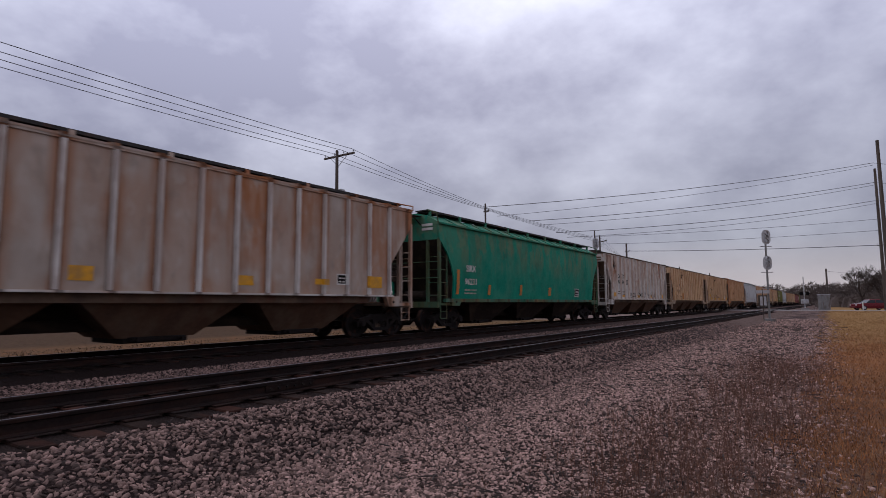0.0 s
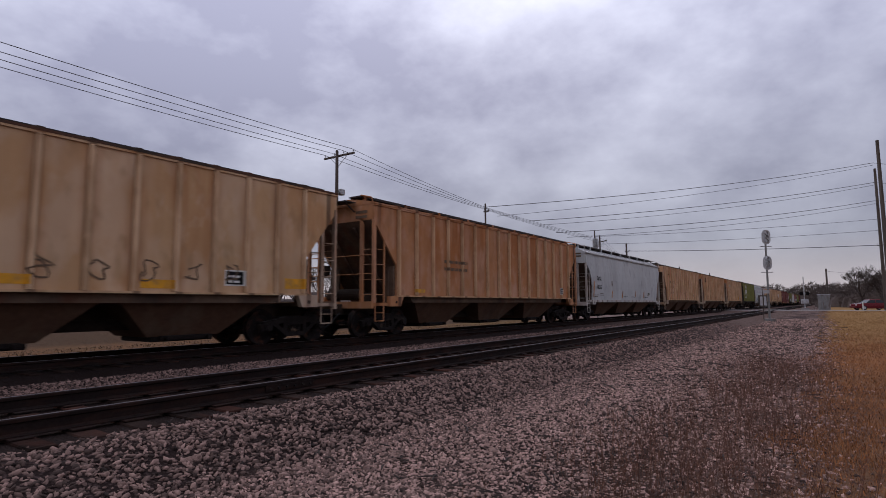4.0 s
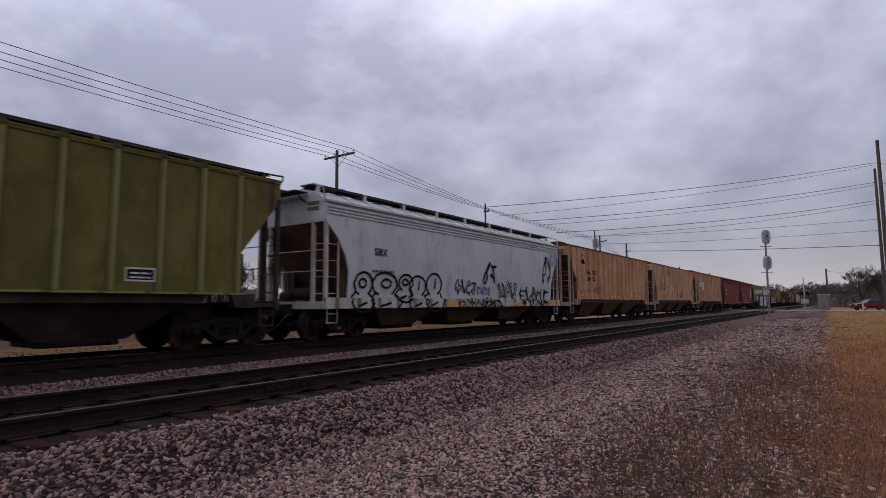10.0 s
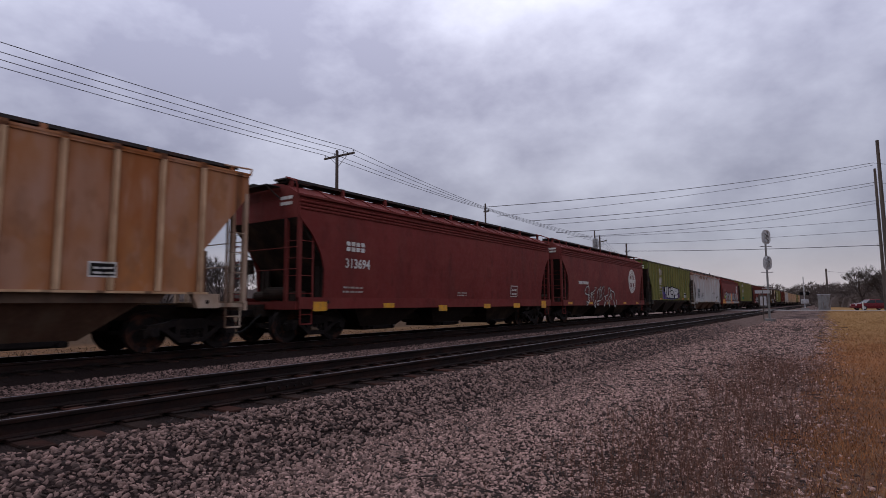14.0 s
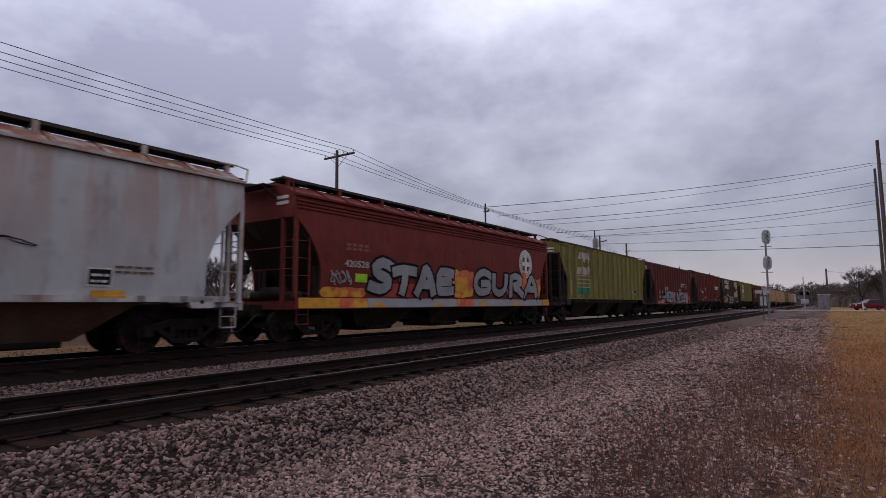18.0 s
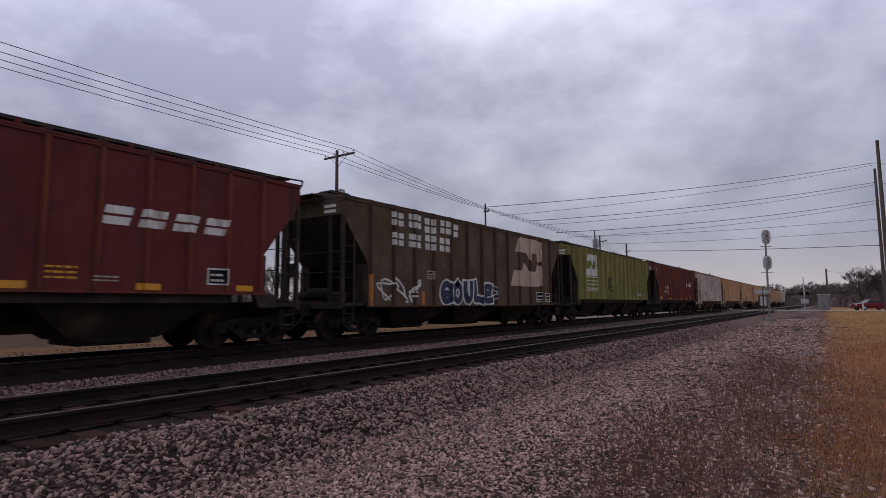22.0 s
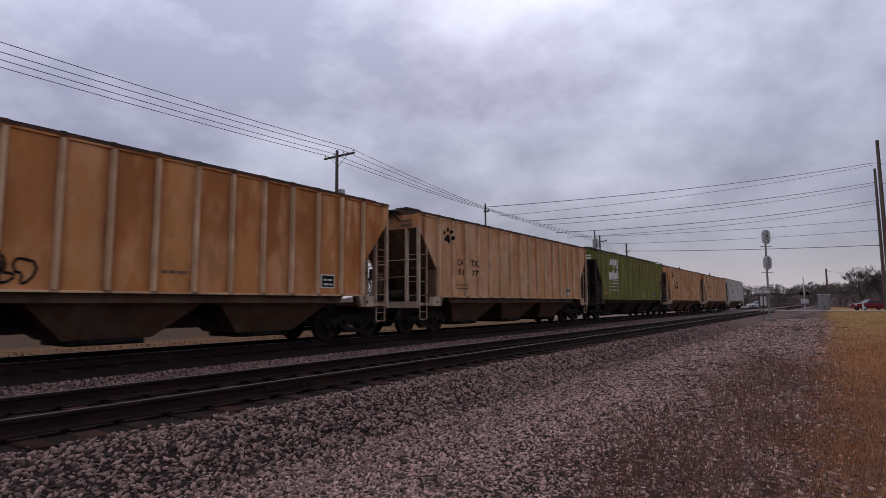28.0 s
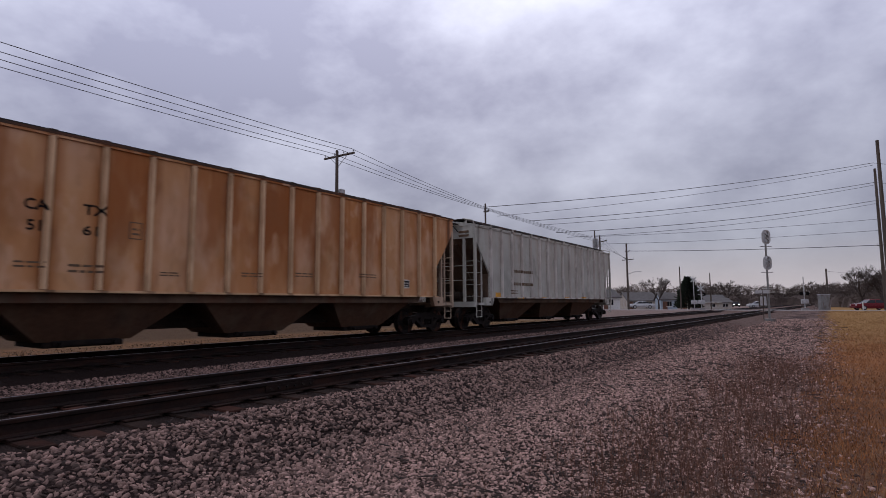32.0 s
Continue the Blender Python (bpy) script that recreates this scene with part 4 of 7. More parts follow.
def bogie(car, x):
    truck = part("bogie", BOLSTER, None, car, "dark cast-iron freight bogie", pose(x, 0, 0))
    for side in (-1, 1):
        part("side_frame", FRAME, None, truck, at=pose(0, side * 1.02, 0, 0, 0, 0 if side < 0 else 180))
    for k in (-1, 1):
        w = part("wheelset", WHEELS, None, truck)
        w.matrix_parent_inverse = Matrix.Translation((k * BASE, 0, WHEEL_R))
        WHEELSETS.append(w)


def rib_mesh(zs, top, material, width=0.062):
    s = Shape()
    prof = [(-width, 0.0), (-width * 0.55, -0.090), (width * 0.55, -0.090), (width, 0.0)]
    s.rings([[(x, -SIDE + y, z) for x, y in prof] for z in (zs + 0.02, top - 0.09)])
    return s.mesh("rib", material)


def hopper_car(kind, half, coat, label, ribs=16, walkway=False, under=None, sill=None, coat_ends=None, deep=False, bead=False, fittings=None, slope=None, rib_coat=None, roof_coat=None):
    """One covered hopper. half: half the length of its roof; coat: its paint. Front end at -x; the side at -y faces the tracks' gravel side."""
    car = thing("hopper_car", label, "freight car", group="cars of the grain train")
    coat_ends, fittings, under = coat_ends or coat, fittings or coat, under or M_BAY
    flat = kind == "ribbed"
    zs = sill or (1.33 if flat else 1.25)
    if flat:
        rows = [(zs, 1.12, SIDE), (2.33, 1.12, SIDE), (3.75, 0.0, SIDE), (4.3, 0.0, SIDE)]
        low, eave = 3.75, 4.3
    else:
        rows = [(zs, 0.95, 1.50), (1.6, 0.95, 1.53), (2.05, 0.93, 1.56), (2.5, 0.77, 1.575), (3.0, 0.45, 1.575), (3.45, 0.0, 1.56), (3.75, 0.0, 1.54), (4.06, 0.0, 1.50)]
        low, eave = 3.45, 4.06
    # inner core: hopper bays with the end slope sheets
    reach = (low - 1.1) * 0.79
    body = Shape()
    body.box(-half, half, -1.46, 1.46, low, eave - 0.01)
    part("slope_sheet", Shape().prism_y([(half, low - 0.003), (half - reach, 1.1), (-half + reach, 1.1), (-half, low - 0.003)], -1.455, 1.455), slope or M_SLOPE_DARK, car, "dark sloping end sheets")
    for side in (-1, 1):
        rings = []
        for z, inset, y in rows:
            rings.append([(-half + inset, side * y, z), (half - inset, side * y, z), (half - inset, side * (y - 0.06), z), (-half + inset, side * (y - 0.06), z)])
        body.rings(rings)
    part("body", body, coat, car)
    if flat:
        roof = [(-1.57, 4.26), (-1.57, 4.31), (-1.0, 4.42), (-0.45, 4.5), (0.45, 4.5), (1.0, 4.42), (1.57, 4.31), (1.57, 4.26)]
    else:
        roof = [(-1.56, 4.02), (-1.57, 4.07), (-1.40, 4.15), (-0.95, 4.40), (-0.5, 4.5), (0.5, 4.5), (0.95, 4.40), (1.40, 4.15), (1.57, 4.07), (1.56, 4.02)]
    part("roof", Shape().prism_x(roof, -half - 0.01, half + 0.01), roof_coat or (M_ROOFDIRT if flat and not walkway else coat), car)
    seams = Shape()
    for k in range(ribs):
        sx_ = -half + 1.22 + (2 * half - 2.44) * k / (ribs - 1)
        seams.prism_x([(y_, z_ - 0.02) for y_, z_ in roof[1:-1]][::-1] + [(y_ * 1.004, z_ + 0.035) for y_, z_ in roof[1:-1]], sx_ - 0.06, sx_ + 0.06)
    part("roof_seams", seams, roof_coat or (M_ROOFDIRT if flat and not walkway else coat), car, "raised seams across the roof")
    for k in range(2):
        part("hatch_cover", Shape().box(-half + 0.9 + k * (half - 0.6), -half + 0.9 + k * (half - 0.6) + half - 1.2, -0.36, 0.36, 4.5, 4.58, 0.03), coat, car)
    # ribs of the side sheets
    if flat:
        key = (round(zs, 2), coat.name)
        if key not in RIBS:
            RIBS[key] = rib_mesh(zs, 4.3, rib_coat or coat)
        for side in (0, 180):
            for k in range(ribs):
                part("rib", RIBS[key], None, car, at=pose(-half + 1.22 + (2 * half - 2.44) * k / (ribs - 1), 0, 0) @ pose(0, 0, 0, 0, 0, side))
        for side in (-1, 1):
            part("side_sill", Shape().box(-half + 1.05, half - 1.05, min(side * 1.5, side * 1.61), max(side * 1.5, side * 1.61), zs - 0.035, zs + 0.012), rib_coat or coat, car)
            part("eave_rail", Shape().box(-half, half, min(side * 1.53, side * 1.562), max(side * 1.53, side * 1.562), 4.21, 4.30), coat, car)
    else:
        bottom = 0.93 if deep else 1.12
        for side in (-1, 1):
            part("side_sill", Shape().box(-half + (0.0 if deep else 0.35), half - (0.0 if deep else 0.35), min(side * 1.46, side * 1.60), max(side * 1.46, side * 1.60), bottom, zs), fittings, car)
            part("eave_rail", Shape().box(-half, half, min(side * 1.48, side * 1.60), max(side * 1.48, side * 1.60), 4.03, 4.09), coat, car)
            if bead:
                for z in (3.70, 3.80, 3.90):
                    part("bead", Shape().tube((-half + 0.02, side * 1.55, z), (half - 0.02, side * 1.55, z), 0.035, n=6), coat, car)
    # hopper bays below the sill, each with its outlet
    pitch = (2 * half - 4.3) / 3
    for k in (-1, 0, 1):
        cx = k * pitch
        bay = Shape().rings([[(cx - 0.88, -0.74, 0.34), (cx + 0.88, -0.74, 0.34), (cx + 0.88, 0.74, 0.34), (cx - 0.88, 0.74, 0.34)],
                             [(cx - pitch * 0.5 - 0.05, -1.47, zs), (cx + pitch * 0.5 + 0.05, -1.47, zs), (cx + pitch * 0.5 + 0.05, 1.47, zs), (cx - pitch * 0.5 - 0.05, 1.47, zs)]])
        hop = part("hopper", bay, under, car, "dark brown hopper bay below the sill")
        part("outlet_gate", GATE, None, hop, at=pose(cx, 0, 0))
    part("centre_sill", Shape().box(-half - 0.35, half + 0.35, -0.22, 0.22, 0.72, 1.06), M_UNDER, car)
    part("centre_ridge", Shape().box(-half + 2.6, half - 2.6, -0.34, 0.34, 0.50, 0.74), M_UNDER, car)
    # both ends: platform, posts, ladders, steps, coupler
    for end in (-1, 1):
        flip = Matrix.Identity(4) if end < 0 else pose(0, 0, 0, 0, 0, 180)
        e = -half
        part("end_platform", Shape().box(e - 0.02, e + 1.0, -1.5, 1.5, 1.00, 1.10).box(e - 0.06, e + 0.05, -1.52, 1.52, 0.92, 1.14), fittings, car, at=flip)
        for side in (-1, 1):
            part("bolster_plate", Shape().prism_y([(e + 0.75, 0.98), (e + 1.28, 0.98), (e + 1.42, zs - 0.02), (e + 0.75, zs - 0.02)], min(side * 1.44, side * 1.60), max(side * 1.44, side * 1.60)), fittings, car, at=flip)
            if side < 0:
                part("jacking_hole", Shape().tube((e + 1.05, -1.603, 1.12), (e + 1.05, -1.56, 1.12), 0.05, n=12), M_UNDER, car, at=flip if end < 0 else Matrix.Diagonal((-1, 1, 1, 1)))
            lad = part("ladder", Shape().box(e + 0.0, e + 0.10, side * 1.50 - 0.05, side * 1.50 + 0.05, 1.1, low + 0.05).box(e + 0.51, e + 0.55, side * 1.50 - 0.025, side * 1.50 + 0.025, 1.1, low - 0.55), fittings, car, at=flip)
            key = ("rung", side, fittings.name)
            if key not in RIBS:
                RIBS[key] = Shape().pipe([(0.0, side * 1.02, 0), (0.0, side * 1.50, 0), (0.03, side * 1.525, 0), (0.52, side * 1.525, 0)], 0.011, 5).mesh("rung", fittings)
            for r in range(4):
                part("rung", RIBS[key], None, lad, at=pose(e + 0.01, 0, 1.36 + 0.48 * r))
            part("post", Shape().box(e + 0.0, e + 0.09, side * 0.98 - 0.055, side * 0.98 + 0.055, 1.1, low + 0.05), fittings, car, at=flip)
            part("step", Shape().pipe([(e + 0.12, side * 1.5, 1.0), (e + 0.12, side * 1.5, 0.52), (e + 0.52, side * 1.5, 0.52), (e + 0.52, side * 1.5, 1.0)], 0.02, 6).pipe([(e + 0.12, side * 1.5, 0.78), (e + 0.52, side * 1.5, 0.78)], 0.014, 6), fittings, car, at=flip)
        part("handrail", Shape().pipe([(e - 0.02, -1.5, 2.02), (e - 0.02, 1.5, 2.02)], 0.014, 5).pipe([(e - 0.02, -1.5, 2.62), (e - 0.02, 1.5, 2.62)], 0.014, 5), fittings, car, at=flip)
        for side in (-1, 1):
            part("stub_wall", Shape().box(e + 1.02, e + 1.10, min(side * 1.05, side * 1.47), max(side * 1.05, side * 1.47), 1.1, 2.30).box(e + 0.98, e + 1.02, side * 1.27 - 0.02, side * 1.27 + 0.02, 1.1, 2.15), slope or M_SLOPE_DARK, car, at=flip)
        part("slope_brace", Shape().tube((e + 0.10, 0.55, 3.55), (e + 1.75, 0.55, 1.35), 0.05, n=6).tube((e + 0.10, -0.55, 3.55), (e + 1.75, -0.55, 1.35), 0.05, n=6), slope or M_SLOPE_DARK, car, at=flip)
        part("crossover_board", Shape().prism_x([(-0.76, 4.34), (0.76, 4.34), (0.76, 4.37), (-0.76, 4.37)], e - 0.52, e - 0.04).box(e + 0.05, e + 0.85, -0.98, -0.44, 4.5, 4.54).pipe([(e - 0.5, -0.7, 4.33), (e - 0.02, -0.7, 4.05)], 0.025).pipe([(e - 0.5, 0.7, 4.33), (e - 0.02, 0.7, 4.05)], 0.025), M_ROOFWALK, car, "dark steel grating board over the coupler", flip)
        for row in range(2):
            part("end_print", Shape().box(e - 0.022, e - 0.016, -1.25, -0.75, 3.98 - 0.16 * row, 4.07 - 0.16 * row), M_WHITE if coat.name.split("_")[0] in ("emerald", "olive", "oxide", "moss", "brown", "dark", "leaf", "yellow") else M_PRINT, car, at=flip)
        part("coupler", COUPLER, None, car, at=flip @ pose(-half - 0.1, 0, 0, 0, 0, 180))
        part("air_hose", HOSE, None, car, at=flip @ pose(-half - 0.1, 0, 0, 0, 0, 180))
    # brake gear on the front platform
    part("air_reservoir", Shape().tube((-half + 0.55, -0.5, 1.38), (-half + 0.55, 0.45, 1.38), 0.19, n=14), M_UNDER, car)
    part("brake_cylinder", Shape().tube((-half + 0.75, 0.75, 1.32), (-half + 0.75, 1.25, 1.32), 0.14, n=12), M_UNDER, car)
    part("brake_valve", Shape().box(-half + 0.3, -half + 0.62, -1.15, -0.8, 1.1, 1.42, 0.03), M_UNDER, car)
    part("brake_wheel", Shape().pipe([(-half - 0.06, 0.62 + 0.27 * math.cos(a), 2.2 + 0.27 * math.sin(a)) for a in [2 * math.pi * i / 14 for i in range(15)]], 0.016, 5).pipe([(-half - 0.06, 0.35, 2.2), (-half - 0.06, 0.89, 2.2)], 0.014, 5).box(-half - 0.06, -half + 0.08, 0.5, 0.74, 1.95, 2.35), M_UNDER, car)
    # running boards
    if walkway or not flat:
        z = 4.53 if flat else 4.56
        part("running_board", Shape().box(-half - 0.05, half + 0.05, -0.98, -0.46, z, z + 0.045).box(-half - 0.05, half + 0.05, -1.0, -0.975, z - 0.02, z + 0.055), M_ROOFWALK, car, "dark steel grating running board")
        part("running_board", Shape().box(-half - 0.05, half + 0.05, 0.46, 0.98, z, z + 0.045), M_ROOFWALK, car, "dark steel grating running board")
        n = 9
        for k in range(n):
            x = -half + 0.15 + (2 * half - 0.3) * k / (n - 1)
            part("board_bracket", Shape().box(x - 0.055, x + 0.055, -1.03, -0.94, 4.30, z + 0.03).prism_x([(-0.94, z - 0.03), (-0.94, z), (-0.46, z), (-0.46, z - 0.03)], x - 0.03, x + 0.03), coat, car)
        for end in (-1, 1):
            e = end * half
            part("corner_handrail", Shape().pipe([(e - end * 0.35, -1.02, z + 0.03), (e + end * 0.10, -1.06, z + 0.03), (e + end * 0.10, -1.50, 4.45 if flat else 4.42), (e + end * 0.04, -1.53, 4.28 if flat else 4.06)], 0.024, 6), fittings, car)
    else:
        part("running_board", Shape().box(-half, half, -0.98, -0.46, 4.47, 4.50), M_ROOFWALK, car)
        part("running_board", Shape().box(-half, half, 0.46, 0.98, 4.47, 4.50), M_ROOFWALK, car)
    for end in (-1, 1):
        bogie(car, end * (half - 1.10))
    car["half"], car["ribs"] = half, ribs if flat else 0
    return car


def tan(name, rust, colour=(0.43, 0.255, 0.115)):
    colour = (colour[0] * 1.12, colour[1] * 1.02, colour[2] * 1.0)
    return paint(name, colour, rust, top=0.6 if rust < 0.7 else 1.0, faded=(colour[0] * 1.05 + 0.02, colour[1] * 1.10 + 0.03, colour[2] * 1.25 + 0.04))


def green(name, rust, colour=(0.135, 0.140, 0.036), mixed=False):
    colour = (colour[0] * 1.10, colour[1] * 1.08, colour[2] * 0.72) if "dark" not in name else colour
    return paint(name, colour, rust, faded=tuple(c * 1.3 + 0.01 for c in colour), rust_colour=(0.075, 0.048, 0.022), soot=0.35, tint=(colour[0] * 0.38, colour[1] * 0.80, colour[2] * 0.65) if mixed else (colour[0] * 0.80, colour[1] * 0.86, colour[2] * 0.85))


def red(name, rust, colour=(0.146, 0.022, 0.016)):
    colour = (colour[0] * 0.98, colour[1] * 1.12, colour[2] * 1.30)
    return paint(name, colour, rust, faded=tuple(c * 1.12 + 0.002 for c in colour), rust_colour=(0.08, 0.03, 0.022), soot=0.3)


def grey(name, rust, colour=(0.40, 0.385, 0.36), patch=0.0):
    return paint(name, colour, rust, faded=tuple(c * 1.12 + 0.02 for c in colour), patch=patch, wash=0.85)


CARS = {}
# kind, paint, label, options
SPECS = [
    ("ribbed", grey("rusty_grey_paint", 0.75, (0.36, 0.305, 0.26)), "grey ribbed hopper car with rust streaks under its black roof walk", dict(walkway=True)),
    ("smooth", paint("emerald_paint", (0.002, 0.180, 0.115), 0.20, faded=(0.008, 0.22, 0.14), patch=0.35, wash=0.0), "emerald green round-sided hopper car with rust patches", dict(fittings=paint("dark_emerald_fittings", (0.006, 0.085, 0.05), 0.3))),
    ("ribbed", grey("white_rusty_paint", 0.30, (0.48, 0.45, 0.42), 0.95), "dirty white ribbed hopper car with brown rust patches", dict()),
    ("ribbed", tan("pale_tan_paint", 0.28, (0.47, 0.335, 0.19)), "pale tan ribbed hopper car with a black paw mark", dict()),
    ("ribbed", tan("pale_tan_paint_b", 0.35, (0.46, 0.315, 0.17)), "pale tan ribbed hopper car with faint scribbles", dict()),
    ("ribbed", tan("rust_orange_paint", 0.85, (0.38, 0.20, 0.10)), "rust orange ribbed hopper car with a dark roof walk", dict(walkway=True)),
    ("smooth", paint("light_grey_paint", (0.42, 0.425, 0.425), 0.08), "clean light grey smooth-sided hopper car", dict()),
    ("ribbed", tan("tan_paint_c", 0.42, (0.45, 0.275, 0.155)), "tan ribbed hopper car with light rust", dict()),
    ("ribbed", tan("tan_paint_d", 0.68, (0.40, 0.215, 0.100)), "orange tan ribbed hopper car with rust streaks", dict()),
    ("ribbed", tan("tan_paint_e", 0.80, (0.37, 0.165, 0.060)), "orange brown ribbed hopper car with yellow patches", dict()),
    ("ribbed", green("olive_green_paint", 0.30, (0.100, 0.086, 0.029)), "olive green ribbed hopper car with a white emblem", dict(walkway=True)),
    ("smooth", paint("pale_grey_paint", (0.45, 0.455, 0.455), 0.06), "pale grey smooth hopper car with black graffiti outlines", dict(deep=True, bead=True)),
    ("ribbed", tan("tan_paint_f", 0.65, (0.42, 0.235, 0.120)), "tan ribbed hopper car with broad rust streaks", dict()),
    ("ribbed", tan("tan_paint_g", 0.50, (0.43, 0.265, 0.150)), "tan ribbed hopper car with a black paw mark and scribbles", dict()),
    ("ribbed", tan("rusty_tan_paint", 0.85, (0.32, 0.170, 0.090)), "rusty tan ribbed hopper car with white painted patches", dict(walkway=True)),
    ("smooth", red("oxide_red_paint", 0.12), "oxide red smooth hopper car with three beads under the roof", dict(deep=True, bead=True)),
    ("smooth", red("oxide_red_paint_b", 0.14, (0.150, 0.027, 0.020)), "oxide red smooth hopper car with white graffiti", dict(deep=True, bead=True)),
    ("ribbed", green("moss_green_paint", 0.35, (0.112, 0.106, 0.034), True), "moss green ribbed hopper car with a white graffiti word", dict(walkway=True)),
    ("smooth", paint("old_grey_paint", (0.40, 0.40, 0.395), 0.36, faded=(0.43, 0.43, 0.42), wash=0.3, top=1.6), "old grey smooth hopper car with brown streaks below a rusty roof", dict(roof_coat=M_ROOFRUST)),
    ("smooth", red("oxide_red_paint_c", 0.10), "oxide red smooth hopper car with large silver graffiti letters", dict(deep=True, bead=True)),
    ("ribbed", green("yellow_green_paint", 0.40, (0.158, 0.130, 0.046)), "yellow green ribbed hopper car with a faded white emblem", dict(walkway=True)),
    ("ribbed", red("brown_red_paint", 0.12, (0.098, 0.017, 0.013)), "brown red ribbed hopper car with grey and pink graffiti", dict(sill=1.0)),
    ("ribbed", red("brown_red_paint_b", 0.12, (0.104, 0.019, 0.015)), "brown red ribbed hopper car with white lettering", dict(walkway=True)),
    ("ribbed", green("dark_olive_paint", 0.45, (0.082, 0.052, 0.034)), "dark olive ribbed hopper car with big white lettering and graffiti", dict(sill=1.0, ribs=13)),
    ("ribbed", green("olive_green_paint_b", 0.35, (0.150, 0.136, 0.048)), "olive green ribbed hopper car with a white emblem and a scribble", dict(walkway=True)),
    ("ribbed", red("brown_red_paint_c", 0.12, (0.104, 0.021, 0.016)), "brown red ribbed hopper car with a dark roof walk", dict(walkway=True)),
    ("ribbed", grey("grey_rust_paint", 0.80, (0.44, 0.37, 0.30)), "grey ribbed hopper car washed with orange rust", dict(walkway=True)),
    ("ribbed", tan("tan_paint_h", 0.80, (0.42, 0.205, 0.080)), "orange tan ribbed hopper car with rust patches", dict()),
    ("ribbed", tan("tan_paint_i", 0.85, (0.47, 0.235, 0.085)), "tan ribbed hopper car with a black graffiti tag", dict()),
    ("ribbed", tan("tan_paint_j", 0.50, (0.45, 0.275, 0.140)), "tan ribbed hopper car with rusty panels", dict()),
    ("ribbed", green("leaf_green_paint", 0.15, (0.100, 0.106, 0.034)), "leaf green ribbed hopper car with a white emblem", dict(walkway=True)),
    ("ribbed", tan("tan_paint_k", 0.60, (0.43, 0.235, 0.100)), "orange tan ribbed hopper car with streaks of rust", dict()),
    ("ribbed", tan("tan_paint_l", 0.95, (0.46, 0.275, 0.14)), "orange ribbed hopper car streaked with dark rust", dict()),
    ("ribbed", grey("plain_grey_paint", 0.10, (0.375, 0.37, 0.335)), "plain grey ribbed hopper car, the last of the train", dict(walkway=True)),
]
# where the rear corner of each roof stands at the start
REAR = [14.87, 33.38, 51.00, 68.64, 86.14, 104.75, 123.30, 140.90, 158.80, 176.60, 195.04, 213.10, 230.80, 248.49, 266.82, 284.74, 302.04, 319.97, 338.32, 356.13, 374.52, 392.21, 410.53,
        428.09, 446.22, 464.50, 481.80, 500.06, 517.78, 535.76, 553.85, 571.30, 589.38, 607.90]
GAP = 1.62
STARTS = []
for i, (kind, coat, label, options) in enumerate(SPECS):
    front = REAR[i - 1] + GAP if i else REAR[0] - 16.6
    half = (REAR[i] - front) / 2
    if "tan_paint" in coat.name or "grey" in coat.name:
        tone = (0.46, 0.300, 0.175) if "tan" in coat.name else (0.45, 0.42, 0.39)
        options["rib_coat"] = paint("rib_" + coat.name, tone, 0.22)
        if "tan" in coat.name:
            options["fittings"] = paint("fittings_" + coat.name, (0.33, 0.255, 0.190), 0.32)
    elif kind == "ribbed" and "orange" not in coat.name and "white" not in coat.name:
        # green and red ribs are painted paler for the light they catch
        tone = (0.055, 0.034, 0.024) if "dark" in coat.name else (0.185, 0.185, 0.060) if "green" in coat.name else (0.115, 0.025, 0.020)
        options["rib_coat"] = paint("rib_" + coat.name, tone, 0.12)
    elif kind == "ribbed":
        options["rib_coat"] = paint("rib_" + coat.name, (0.52, 0.46, 0.41) if "white" in coat.name else (0.44, 0.27, 0.15), 0.3)
    pale = "tan" in coat.name or "grey" in coat.name or "white" in coat.name or "orange" in coat.name
    if not pale and kind == "ribbed":
        options["fittings"] = M_ENDS
    if kind == "smooth" and "grey" in coat.name:
        options["fittings"] = paint("fittings_" + coat.name, (0.36, 0.352, 0.335), 0.25)
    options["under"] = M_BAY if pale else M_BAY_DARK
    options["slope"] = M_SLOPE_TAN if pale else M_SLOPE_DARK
    sheet = coat.node_tree.nodes
    pitch = (2 * half - 2.44) / (options.get("ribs", 16) - 1)
    sheet["half"].outputs[0].default_value, sheet["pitch"].outputs[0].default_value = (half, pitch) if kind == "ribbed" else (5e5, 1e6)
    CARS[i] = hopper_car(kind, half, coat, label, **options)
    STARTS.append((REAR[i] + front) / 2)
# ---- what is painted on each car ----
M_DEEPRED = shader("deep_red_ink", (0.11, 0.025, 0.02), 0.7)
M_VIOLET = shader("violet_spray", (0.12, 0.09, 0.30), 0.6)
M_VIOLET_DARK = shader("magenta_blue_spray", (0.11, 0.05, 0.13), 0.6, 0.0, 0.3, 1.5, (((0.05, 0.06, 0.22), (1.5, 1.5, 1.5), 0.45, 0.6, 0.9, 0, 0), ((0.10, 0.09, 0.03), (2, 2, 2), 0.5, 0.6, 0.8, 0, 0)))
M_GORANGE = shader("orange_spray", (0.55, 0.13, 0.05), 0.6, 0.0, 0.15, 2.0, (((0.62, 0.33, 0.03), (1.2, 1.2, 1.2), 0.5, 0.58, 0.9, 0, 0), ((0.45, 0.07, 0.05), (1.7, 1.7, 1.7), 0.52, 0.6, 0.9, 0, 0)))
M_GRED = shader("red_spray", (0.33, 0.05, 0.04), 0.6)
M_LIME = shader("lime_spray", (0.32, 0.55, 0.03), 0.6)
